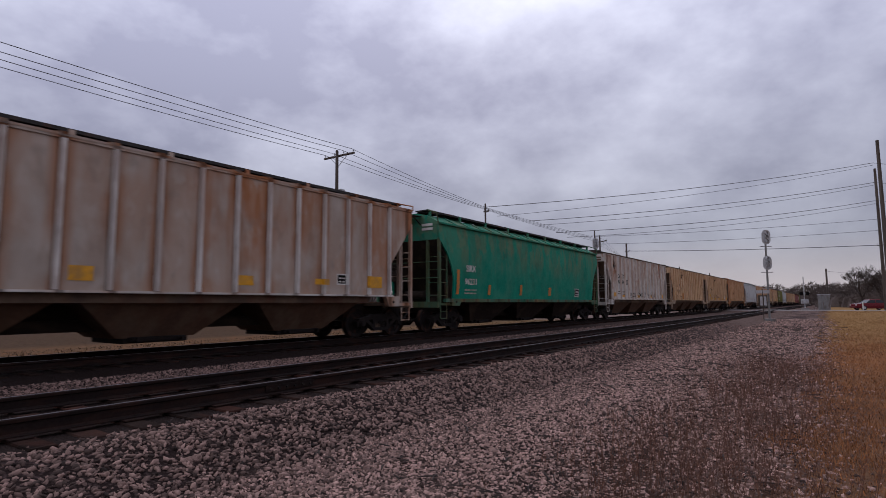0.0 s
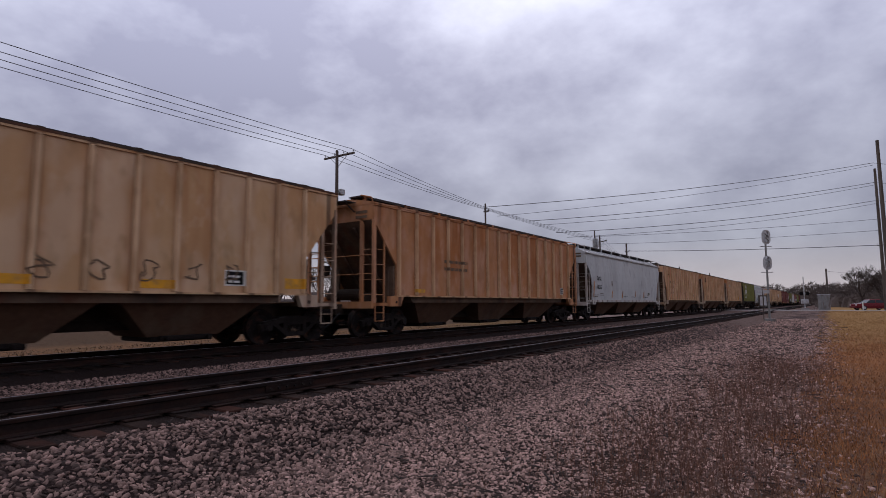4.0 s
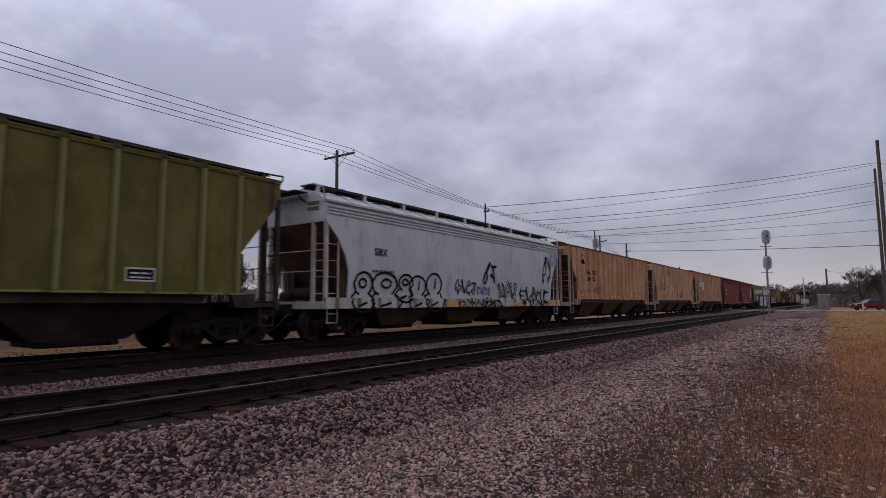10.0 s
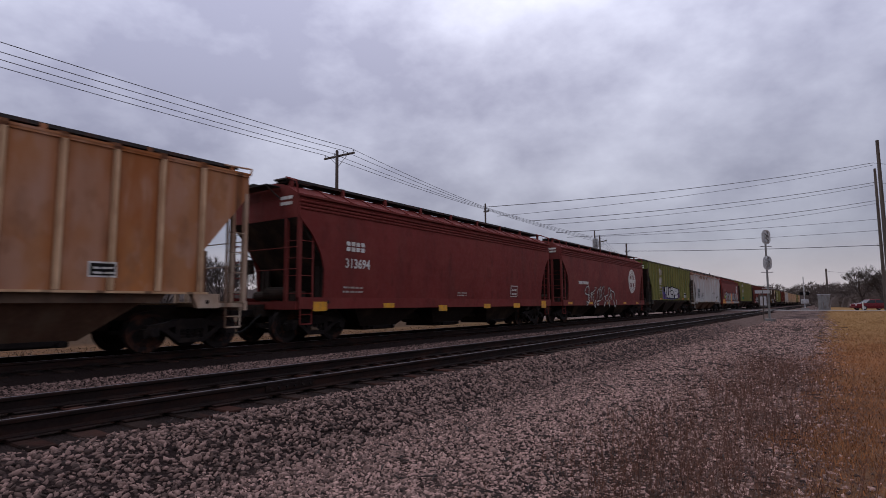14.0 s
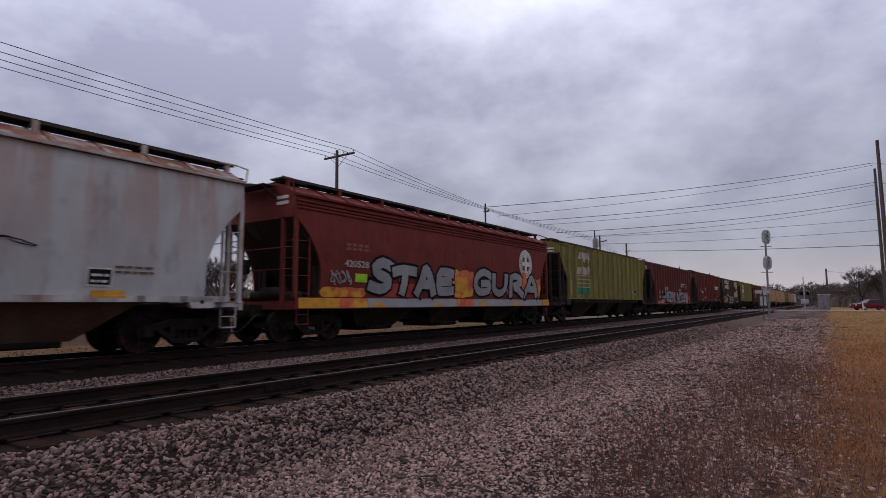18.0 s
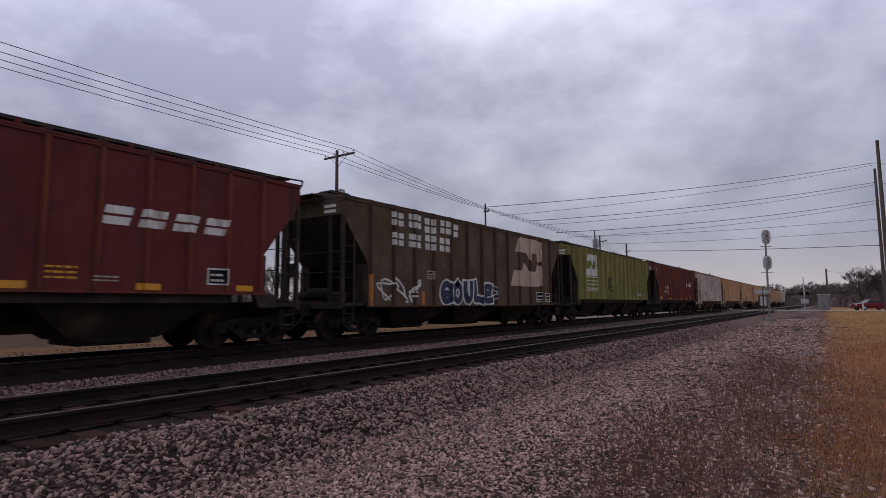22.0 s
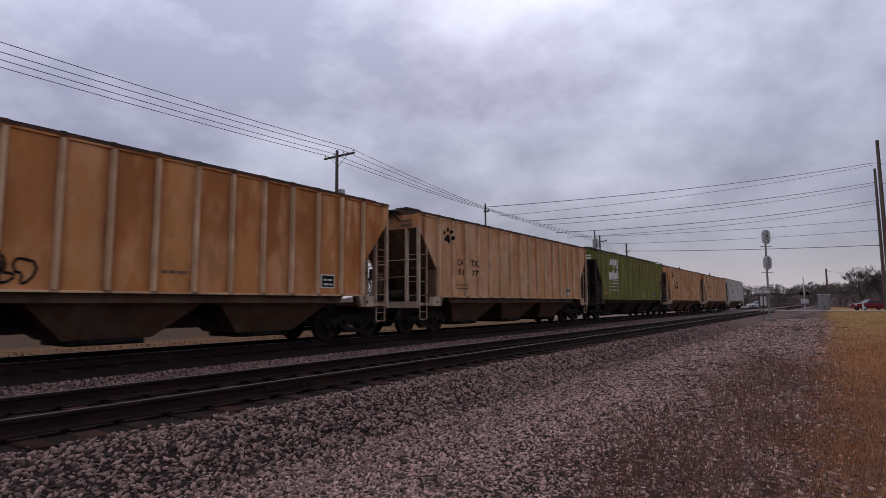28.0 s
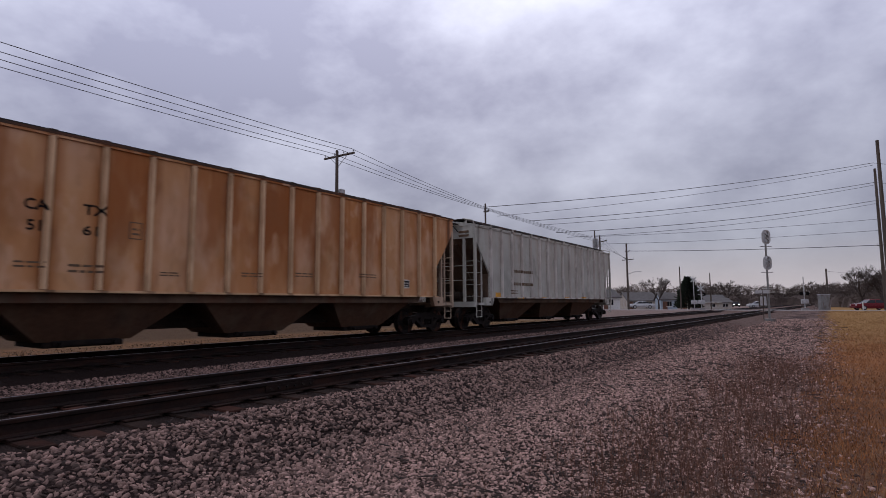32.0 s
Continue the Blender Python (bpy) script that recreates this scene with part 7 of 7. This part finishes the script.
HUB = Shape().tube((0, -0.125, 0), (0, 0.125, 0), 0.19, n=12).mesh("rim", M_SILVER)


def sedan(label, colour, x, y, z, turn, lit=False):
    """A four-door saloon: lofted body, glass house, four wheels, lamps."""
    v = thing("car", label, "car", pose(x, y, z, 0, 0, turn), group="cars on the road")
    prof = [(-2.30, 0.34, 0.72), (-2.22, 0.30, 0.84), (-1.5, 0.26, 0.93), (-0.95, 0.22, 0.96), (0.9, 0.22, 0.97), (1.7, 0.26, 0.95), (2.2, 0.30, 0.92), (2.32, 0.36, 0.80)]
    ring = lambda x_, lo, hi, w: [(x_, -w * 0.94, lo), (x_, -w, (lo + hi) / 2), (x_, -w * 0.93, hi), (x_, w * 0.93, hi), (x_, w, (lo + hi) / 2), (x_, w * 0.94, lo)]
    part("body", Shape().rings([ring(a, b, c, 0.80 if k in (0, 7) else 0.88) for k, (a, b, c) in enumerate(prof)]), colour, v)
    part("roof", Shape().rings([[(-0.50, -0.64, 1.36), (0.80, -0.64, 1.37), (0.80, 0.64, 1.37), (-0.50, 0.64, 1.36)], [(-0.42, -0.56, 1.44), (0.70, -0.56, 1.45), (0.70, 0.56, 1.45), (-0.42, 0.56, 1.44)]]), colour, v)
    part("window", Shape().rings([[(-1.15, -0.80, 0.95), (1.70, -0.80, 0.95), (1.70, 0.80, 0.95), (-1.15, 0.80, 0.95)], [(-0.50, -0.63, 1.37), (0.80, -0.63, 1.37), (0.80, 0.63, 1.37), (-0.50, 0.63, 1.37)]]), M_DARKGLASS, v, "dark glass")
    for k in (-1, 1):
        part("pillar", Shape().tube((0.12, k * 0.815, 0.95), (0.12, k * 0.65, 1.37), 0.03), colour, v)
        for wx in (-1.42, 1.38):
            w = part("wheel", WHEEL_CAR, None, v, at=pose(wx, k * 0.80, 0.32))
            part("rim", HUB, None, w)
        part("headlamp", Shape().box(-2.32, -2.18, k * 0.62 - 0.16, k * 0.62 + 0.16, 0.62, 0.76, 0.02), M_HEADLAMP if lit else M_LENS, v)
        part("tail_lamp", Shape().box(2.20, 2.34, k * 0.62 - 0.16, k * 0.62 + 0.16, 0.66, 0.84, 0.02), M_TAIL, v)
    part("bumper", Shape().box(-2.36, -2.2, -0.78, 0.78, 0.30, 0.55, 0.04), colour, v)
    part("bumper", Shape().box(2.2, 2.38, -0.78, 0.78, 0.30, 0.58, 0.04), colour, v)
    return v


M_REDCAR = shader("dark_red_car_paint", (0.13, 0.012, 0.016), 0.25, 0.2, 0.05, 2.0)
M_SILVERCAR = shader("silver_car_paint", (0.45, 0.45, 0.46), 0.3, 0.4, 0.05, 2.0)
sedan("dark red saloon car waiting on the road", M_REDCAR, 95.4, -4.6, 0.50, -62)
sedan("silver saloon car parked by the houses", M_SILVERCAR, 109.0, 29.8, 0.55, -60)
sedan("dark car with lit headlamps on the far road", M_INK, 175.0, 21.8, 0.4, 10, True)
sedan("grey car on the road beyond the crossing", M_SILVERCAR, 150.0, 14.0, 0.4, -62)

# ---- houses far behind the tracks ----
M_SIDING = shader("pale_siding", (0.42, 0.38, 0.34), 0.8, 0.0, 0.12, 0.8, ((DUST, (0.8, 0.8, 0.5), 0.5, 0.7, 0.5, 0, 0),))
M_BLUESIDE = shader("pale_blue_siding", (0.33, 0.38, 0.44), 0.8, 0.0, 0.1, 0.8)
M_ROOF = shader("grey_shingles", (0.10, 0.092, 0.09), 0.9, 0.0, 0.2, 1.5)
M_TRIM = shader("white_trim", (0.6, 0.59, 0.57), 0.7)
M_BRICK = shader("brown_brick_far", (0.16, 0.085, 0.06), 0.9, 0.0, 0.25, 1.5)


def house(name, label, x, y, turn, length, depth, wall_h, roof_h, wall, windows=3):
    """A gabled building with overhanging roof, doors and framed windows on the side that faces the tracks."""
    b = thing(name, label, "house", pose(x, y, ground_z(x, y) - 0.05, 0, 0, turn), group="far buildings")
    l2, d2 = length / 2, depth / 2
    part("wall", Shape().rings([[(-l2, -d2, 0), (l2, -d2, 0), (l2, d2, 0), (-l2, d2, 0)], [(-l2, -d2, wall_h), (l2, -d2, wall_h), (l2, d2, wall_h), (-l2, d2, wall_h)]]), wall, b)
    part("gable", Shape().prism_x([(-d2, wall_h), (d2, wall_h), (0, wall_h + roof_h)], -l2, l2), wall, b)
    for s in (-1, 1):
        part("roof", Shape().add([(-l2 - 0.3, s * (d2 + 0.4), wall_h - 0.2), (l2 + 0.3, s * (d2 + 0.4), wall_h - 0.2), (l2 + 0.3, 0, wall_h + roof_h + 0.12), (-l2 - 0.3, 0, wall_h + roof_h + 0.12),
                                  (-l2 - 0.3, s * (d2 + 0.4), wall_h - 0.05), (l2 + 0.3, s * (d2 + 0.4), wall_h - 0.05), (l2 + 0.3, 0, wall_h + roof_h + 0.27), (-l2 - 0.3, 0, wall_h + roof_h + 0.27)],
                                 [(0, 1, 2, 3), (4, 7, 6, 5), (0, 4, 5, 1), (1, 5, 6, 2), (3, 2, 6, 7), (0, 3, 7, 4)]), M_ROOF, b)
    for k in range(windows):
        wx = -l2 + length * (k + 0.5) / windows
        w = part("window", Shape().box(wx - 0.55, wx + 0.55, -d2 - 0.02, -d2 + 0.02, wall_h * 0.38, wall_h * 0.80), M_DARKGLASS, b)
        part("frame", Shape().box(wx - 0.65, wx + 0.65, -d2 - 0.05, -d2 - 0.015, wall_h * 0.34, wall_h * 0.38).box(wx - 0.65, wx + 0.65, -d2 - 0.05, -d2 - 0.015, wall_h * 0.80, wall_h * 0.84).box(wx - 0.03, wx + 0.03, -d2 - 0.05, -d2 - 0.015, wall_h * 0.38, wall_h * 0.80), M_TRIM, w)
    part("door", Shape().box(-l2 + 0.4, -l2 + 1.4, -d2 - 0.03, -d2 + 0.02, 0.05, 2.1), M_BRICK, b)
    return b


house("long_shed", "long low shed with tan walls and a grey roof", 12.0, 68.0, 0, 34, 9, 2.3, 1.5, M_SIDING, 9)
house("long_shed", "long low shed with pale walls beyond the field", -22.0, 70.0, 0, 30, 9, 2.3, 1.4, M_SIDING, 8)
house("house", "low house with pale walls and a grey roof", 144.0, 38.5, -55, 11, 7, 2.4, 1.8, M_SIDING, 3)
house("house", "small pale blue house behind a bare tree", 136.0, 31.5, -60, 3.6, 4.5, 2.6, 1.3, M_BLUESIDE, 1)
house("house", "white house partly hidden by trees", 116.0, 39.5, -35, 4.5, 5, 2.8, 1.4, M_TRIM, 1)
house("house", "brown brick building beyond the crossing", 160.0, 27.5, -60, 9, 6, 2.6, 1.0, M_BRICK, 3)
house("house", "pale low building beyond the crossing", 152.0, 25.0, -60, 9, 5, 1.9, 0.7, M_SIDING, 3)

# ---- trees ----
M_BARK = shader("bare_twigs", (0.055, 0.043, 0.038), 0.95, 0.0, 0.25, 1.0)
M_WOODS = shader("winter_woods", (0.085, 0.064, 0.056), 0.95, 0.0, 0.3, 0.25)
M_NEEDLE = shader("dark_evergreen", (0.018, 0.024, 0.014), 0.9, 0.0, 0.4, 1.5, each=0.2)


def limb(shape, a, d, length, r, depth, rnd, spread=0.55, kids=3):
    b = a + d * length
    shape.tube(a, b, r, r * 0.62, n=5 if depth > 1 else 3, cap=False)
    if depth == 0:
        return
    for k in range(kids):
        side = Vector((rnd.uniform(-1, 1), rnd.uniform(-1, 1), rnd.uniform(-0.25, 0.7)))
        nd = (d + side * spread).normalized()
        at = a.lerp(b, rnd.uniform(0.55, 1.0))
        limb(shape, at, nd, length * rnd.uniform(0.58, 0.82), max(0.014, r * 0.55), depth - 1, rnd, spread, kids)


def bare_meshes(seed, height, depth=6, spread=0.62):
    rnd = random.Random(seed)
    trunk, crown = Shape(), Shape()
    fork = height * 0.26
    trunk.rings([[(rr * math.cos(2 * math.pi * k / 8), rr * math.sin(2 * math.pi * k / 8), z) for k in range(8)] for z, rr in ((-0.3, height * 0.034), (0.4, height * 0.024), (fork, height * 0.018))])
    for k in range(5):
        a = 2 * math.pi * k / 5 + rnd.uniform(-0.4, 0.4)
        limb(crown, Vector((0, 0, fork * rnd.uniform(0.8, 1.0))), Vector((0.7 * math.cos(a), 0.7 * math.sin(a), rnd.uniform(0.8, 1.3))).normalized(), height * 0.26, height * 0.013, depth - 1, rnd, spread)
    return trunk.mesh("trunk", M_BARK), crown.mesh("crown", M_BARK)


BARE = [bare_meshes(s, 8.0) for s in (3, 8, 21)]


def bare_tree(x, y, scale, k, label="bare winter tree with a wide crown of fine twigs"):
    t = thing("tree", label, "tree", pose(x, y, ground_z(x, y), 0, 0, 47 * k), group="bare trees")
    t.scale = (scale,) * 3
    for nm, me in zip(("trunk", "crown"), BARE[k % 3]):
        part(nm, me, None, t)


for x, y, s, k in ((130.5, 31.8, 1.10, 0), (112.0, 41.0, 0.85, 1), (120.0, 43.5, 0.75, 2), (104.5, 43.0, 0.8, 0), (188.0, 26.0, 1.25, 1), (170, -6.5, 1.45, 2), (178, -10.5, 1.5, 0), (186, -15.0, 1.5, 1),
                   (165, -11.0, 1.2, 1), (26.0, 82.0, 1.2, 0), (34.0, 84.0, 1.1, 1), (18.0, 83.0, 1.0, 2), (8.0, 85.0, 1.2, 1), (45.0, 86.0, 1.1, 2), (0.0, 84.0, 1.0, 0), (56.0, 92.0, 1.2, 1), (-12.0, 85.0, 1.1, 2), (31.0, 48.0, 0.92, 0), (27.5, 51.0, 0.85, 1), (35.0, 53.0, 0.9, 2), (38.5, 49.0, 0.85, 0), (44.0, 52.0, 0.9, 1), (52.0, 56.0, 0.95, 2), (58.0, 53.0, 0.8, 0)):
    bare_tree(x, y, s, k)

# the evergreen by the road
rnd = random.Random(4)
ever = thing("evergreen_tree", "dark shaggy evergreen beside a thin pole", "tree", pose(123.5, 24.1, ground_z(123.5, 24.1)))
part("trunk", Shape().tube((0, 0, -0.2), (0, 0, 5.5), 0.2, 0.06), M_BARK, ever)
tufts = Shape()
for _ in range(2600):
    h = rnd.uniform(0.6, 6.9)
    rad = 3.3 * (1 - (h / 7.2) ** 1.8) * (0.75 + 0.35 * noise.noise((h * 0.9, _ * 0.01, 2)))
    a = rnd.uniform(0, 6.28)
    rr = rad * math.sqrt(rnd.uniform(0.15, 1))
    c = Vector((rr * math.cos(a), rr * math.sin(a), h))
    d = Vector((math.cos(a), math.sin(a), rnd.uniform(-0.1, 0.7))).normalized()
    s_ = d.orthogonal().normalized() * rnd.uniform(0.14, 0.32)
    tip = c + d * rnd.uniform(0.3, 0.7)
    up = Vector((0, 0, 0.14))
    tufts.add([c - s_, c + s_, tip, c + up], [(0, 1, 2), (0, 2, 3), (1, 3, 2)])
part("crown", tufts, M_NEEDLE, ever)

# far woods: brush and saplings along the horizon, with an uneven skyline
woods = Shape()
rnd = random.Random(11)


def thicket(x, y, w, h):
    """A clump of upright stems and twigs over a low mound of brush."""
    g = 0.2
    mound = [(x + w * 0.6 * math.cos(k * 0.698), y + w * 0.6 * math.sin(k * 0.698)) for k in range(9)]
    woods.rings([[(px, py, g - 0.5) for px, py in mound], [(x + (px - x) * 0.8, y + (py - y) * 0.8, g + h * rnd.uniform(0.28, 0.45)) for px, py in mound], [(x + (px - x) * 0.3, y + (py - y) * 0.3, g + h * rnd.uniform(0.45, 0.6)) for px, py in mound]])
    for _ in range(5):
        px, py = x + rnd.uniform(-0.5, 0.5) * w, y + rnd.uniform(-0.5, 0.5) * w
        woods.tube((px, py, g - 0.4), (px + rnd.uniform(-0.08, 0.08) * h, py, g + h * 0.8), 0.014 * h, 0.005 * h, n=3, cap=False)
    for _ in range(420):
        a = rnd.uniform(0, 6.283)
        up = rnd.uniform(-1.0, 1.0)
        rad = math.sqrt(max(0.0, 1 - max(0.0, up) ** 2)) * rnd.random() ** 0.4
        c = Vector((x + 0.62 * w * rad * math.cos(a), y + 0.62 * w * rad * math.sin(a), g + h * (0.52 + 0.48 * up * rnd.uniform(0.7, 1.0))))
        d = Vector((math.cos(a) * 0.7, math.sin(a) * 0.7, rnd.uniform(-0.2, 1.2))).normalized() * h * rnd.uniform(0.08, 0.2)
        side = d.cross(Vector((rnd.uniform(-1, 1), rnd.uniform(-1, 1), 0.4))).normalized() * h * rnd.uniform(0.006, 0.018)
        woods.add([c - side, c + side, c + d], [(0, 1, 2)])


for k in range(60):
    t = k / 59
    thicket(270 + 60 * t + rnd.uniform(-10, 10), 95 - 95 * t + rnd.uniform(-4, 4), 9, (9.6 + 3.0 * noise.noise((t * 9, 1, 1))) * rnd.uniform(0.85, 1.15))
for k in range(26):
    t = k / 25
    thicket(240 - 80 * t + rnd.uniform(-6, 6), 1 - 16 * t + rnd.uniform(-2, 2), 7, (6.8 + 1.0 * t) * rnd.uniform(0.8, 1.15))
for k in range(24):
    t = k / 23
    thicket(160 + 70 * t + rnd.uniform(-5, 5), -20 - 60 * t + rnd.uniform(-8, 8), 9, 8.5 * rnd.uniform(0.8, 1.15))
for k in range(44):
    t = k / 43
    thicket(-60 + 280 * t + rnd.uniform(-4, 4), 125 - 40 * t + rnd.uniform(-4, 4), 10, 7.0 * rnd.uniform(0.7, 1.3))
me = bpy.data.meshes.new("woods")
me.from_pydata(woods.v, [], woods.f)
me.materials.append(M_WOODS)
lone("far_woods", me, None, "brown leafless woods along the horizon", "woods", kind="stuff")

# ---- dry grass and weeds ----
M_GRASS = shader("dry_grass_blades", (0.285, 0.122, 0.050), 0.9, 0.0, 0.3, 2.0, island=0.55)
M_FARGRASS = shader("straw_grass_blades", (0.25, 0.130, 0.050), 0.9, 0.0, 0.3, 0.6, island=0.4)
M_TUFT = shader("rusty_grass_tufts", (0.26, 0.105, 0.042), 0.95, 0.0, 0.3, 2.0, island=0.6)
M_FIELD = shader("field_grass_blades", (0.085, 0.050, 0.030), 0.9, 0.0, 0.3, 2.0, island=0.5)
M_STEM = shader("dead_weed_stems", (0.135, 0.064, 0.042), 0.95, 0.0, 0.3, 3.0, island=0.4)


def blades(name, x0, x1, y0, y1, count, tall, width, material, label, fall=7.0, clump=0.5):
    p = np.stack([rng_s.uniform(x0, x1, count), rng_s.uniform(y0, y1, count)], -1)
    dist = np.hypot(p[:, 0], p[:, 1])
    p = p[rng_s.uniform(0, 1, count) < np.clip(fall / dist, 0, 1) ** 1.3]
    dens = np.array([noise.noise((q[0] * 0.9, q[1] * 0.9, 5.0)) for q in p])
    p = p[dens > rng_s.uniform(-2.5 * clump, clump * 0.3, len(p))]
    if y1 < 5:
        p = p[p[:, 1] + np.array([0.7 * noise.noise((q[0] * 0.6, q[1] * 0.6, 9.0)) for q in p]) + rng_s.normal(0, 0.12, len(p)) < 0.30 + 0.012 * p[:, 0]]
    n = len(p)
    z = np.array([ground_z(*q) for q in p])
    h = tall * rng_s.uniform(0.4, 1.15, n)
    w = width * rng_s.uniform(0.7, 1.3, n) * (1 + 0.06 * np.hypot(p[:, 0], p[:, 1]))
    a = rng_s.uniform(0, 2 * np.pi, n)
    lean = rng_s.normal(0, 0.45, (n, 2)) * h[:, None]
    base = np.column_stack([p, z - 0.01])
    side = np.column_stack([np.cos(a) * w, np.sin(a) * w, np.zeros(n)])
    mid = base + np.column_stack([lean * 0.35, h * 0.6])
    tip = base + np.column_stack([lean, h])
    v = np.stack([base - side, base + side, mid + side * 0.7, mid - side * 0.7, tip], 1).reshape(-1, 3)
    k = np.arange(n)[:, None] * 5
    quads = (np.array([[0, 1, 2, 3]]) + k)
    tris = (np.array([[3, 2, 4]]) + k)
    loops = np.concatenate([np.concatenate([quads, tris], 1).ravel()])
    totals = np.tile([4, 3], n)
    lone(name, big_mesh(name, v, loops, totals, material), None, label, "grass", kind="stuff")


blades("dry_grass", 2, 26, -6, 1.6, 330000, 0.055, 0.0026, M_GRASS, "short rust brown dry grass beside the gravel", 7.0, 0.5)
blades("dry_grass", 22, 86, -14, 1.6, 160000, 0.05, 0.0036, M_FARGRASS, "short straw yellow dry grass near the road", 30.0, 0.5)
blades("grass_tufts", 2.5, 30, -8, 1.9, 30000, 0.085, 0.0036, M_TUFT, "dark rust red tufts of dead grass", 8.0, 0.9)
blades("dry_grass", -10, 60, 16.3, 25.0, 22000, 0.07, 0.006, M_FIELD, "tan dry grass behind the tracks", 26.0, 0.6)
weeds = Shape()
rnd = random.Random(9)
for _ in range(3800):
    x = 3.6 + 13.0 * rnd.random() ** 1.2
    y = rnd.gauss(1.05, 0.65)
    if y < -0.3 or y > 2.7 or noise.noise((x * 0.8, y * 0.8, 12.0)) < rnd.uniform(-0.5, 0.15):
        continue
    z = ground_z(x, y)
    h = rnd.choice((0.08, 0.12, 0.16, 0.24, 0.40)) * rnd.uniform(0.8, 1.2)
    a = Vector((x, y, z))
    b = a + Vector((rnd.uniform(-0.3, 0.3) * h, rnd.uniform(-0.3, 0.3) * h, h))
    weeds.tube(a, b, 0.0026, 0.0013, n=3, cap=False)
    for _k in range(rnd.randint(2, 6)):
        c = a.lerp(b, rnd.uniform(0.3, 0.95))
        d = Vector((rnd.uniform(-1, 1), rnd.uniform(-1, 1), rnd.uniform(0.4, 1.3))).normalized()
        weeds.tube(c, c + d * h * rnd.uniform(0.15, 0.4), 0.0018, 0.0009, n=3, cap=False)
me = bpy.data.meshes.new("weeds")
me.from_pydata(weeds.v, [], weeds.f)
me.materials.append(M_STEM)
lone("dead_weeds", me, None, "thin dead weeds growing through the gravel", "weeds", kind="stuff")

# ---- litter of dark twigs, bark and splinters on the gravel ----
litter = Shape()
rnd = random.Random(17)
for _ in range(700):
    x = 4.0 + 40.0 * rnd.random() ** 1.6
    y = rnd.uniform(0.2, 4.4)
    if abs(x * math.sin(YAW) - y * math.cos(YAW)) > 0.86 * (x * math.cos(YAW) + y * math.sin(YAW)):
        continue
    a = rnd.uniform(0, 3.14)
    h = rnd.uniform(0.03, 0.10) * (1 + 0.03 * x)
    c = Vector((x, y, ground_z(x, y) + 0.028))
    d = Vector((math.cos(a) * h, math.sin(a) * h, rnd.uniform(-0.012, 0.012)))
    r = rnd.uniform(0.003, 0.008) * (1 + 0.03 * x)
    litter.tube(c - d, c + d * 0.1 + Vector((0, 0, r)), r, r, n=4)
    litter.tube(c + d * 0.1 + Vector((0, 0, r)), c + d + Vector((d.y, -d.x, 0)) * 0.2, r, r * 0.5, n=4)
me = bpy.data.meshes.new("litter")
me.from_pydata(litter.v, [], litter.f)
me.materials.append(M_BARK)
lone("twig_litter", me, None, "dark twigs and splinters strewn over the gravel", "twigs", kind="stuff")

# ---- fallen branches on the gravel, and the joint of the near rail ----
rnd = random.Random(31)


def branch(x, y, length, turn):
    s = Shape()
    p = Vector((-length / 2, 0, 0.03))
    for k in range(5):
        q = p + Vector((length / 5, rnd.uniform(-0.05, 0.05), rnd.uniform(-0.012, 0.012)))
        s.tube(p, q, 0.016 - 0.002 * k, 0.014 - 0.002 * k, n=5)
        if k in (1, 3):
            s.tube(q, q + Vector((0.12, rnd.choice((-0.12, 0.12)), 0.03)), 0.008, 0.004, n=4)
        p = q
    lone("dead_branch", s, M_BARK, "dark dead branch lying on the gravel", "branch", pose(x, y, ground_z(x, y), 0, 0, turn), group="dead branches")


for x, y, length, turn in ((10.6, 3.6, 0.9, 35), (8.7, 3.3, 0.7, 20), (14.6, 3.1, 1.1, 50), (15.7, 2.5, 0.8, 60), (8.0, 2.4, 0.8, 25), (18.5, 1.6, 1.0, 50), (6.1, 3.9, 0.6, 30), (34.0, 3.2, 1.6, 70), (38.0, 1.8, 1.8, 60), (42.0, 0.2, 2.0, 80)):
    branch(x, y, length, turn)
joint = thing("rail_joint", "rusty bolted joint bar on the near rail", "rail joint", pose(5.25, NEAR_Y - 0.755, RT - 0.17))
part("joint_bar", Shape().box(-0.42, 0.42, -0.034, -0.012, 0.035, 0.125, 0.004), M_RAIL, joint)
part("joint_bar", Shape().box(-0.42, 0.42, 0.012, 0.034, 0.035, 0.125, 0.004), M_RAIL, joint)
for k in range(6):
    part("bolt", Shape().tube((-0.35 + 0.14 * k, -0.06, 0.08), (-0.35 + 0.14 * k, -0.03, 0.08), 0.02, n=6), M_IRON, joint)
# ---- what moves ----
def run(t):
    """How far the train has come, slowing a little."""
    u = t / 32.0
    return 600.51 * u - 10.91 * u ** 2 - 31.08 * u ** 3 + 13.46 * u ** 4


def motions():
    times = [0.0, 0.1] + [float(k) for k in range(1, 32)] + [31.9, 32.0]
    for i, car in CARS.items():
        walk(car, [(t, pose(STARTS[i] - run(t), FAR_Y, RT)) for t in times])
    turns = [(k / FPS, pose(0, 0, 0, 0, -math.degrees(run(k / FPS) / WHEEL_R))) for k in range(32 * FPS + 1)]
    walk(WHEELSETS[0], turns)
    keys = WHEELSETS[0].animation_data
    for w in WHEELSETS[1:]:
        w.rotation_mode = "QUATERNION"
        w.animation_data_create()
        w.animation_data.action = keys.action
        w.animation_data.action_slot = keys.action_slot


motions()
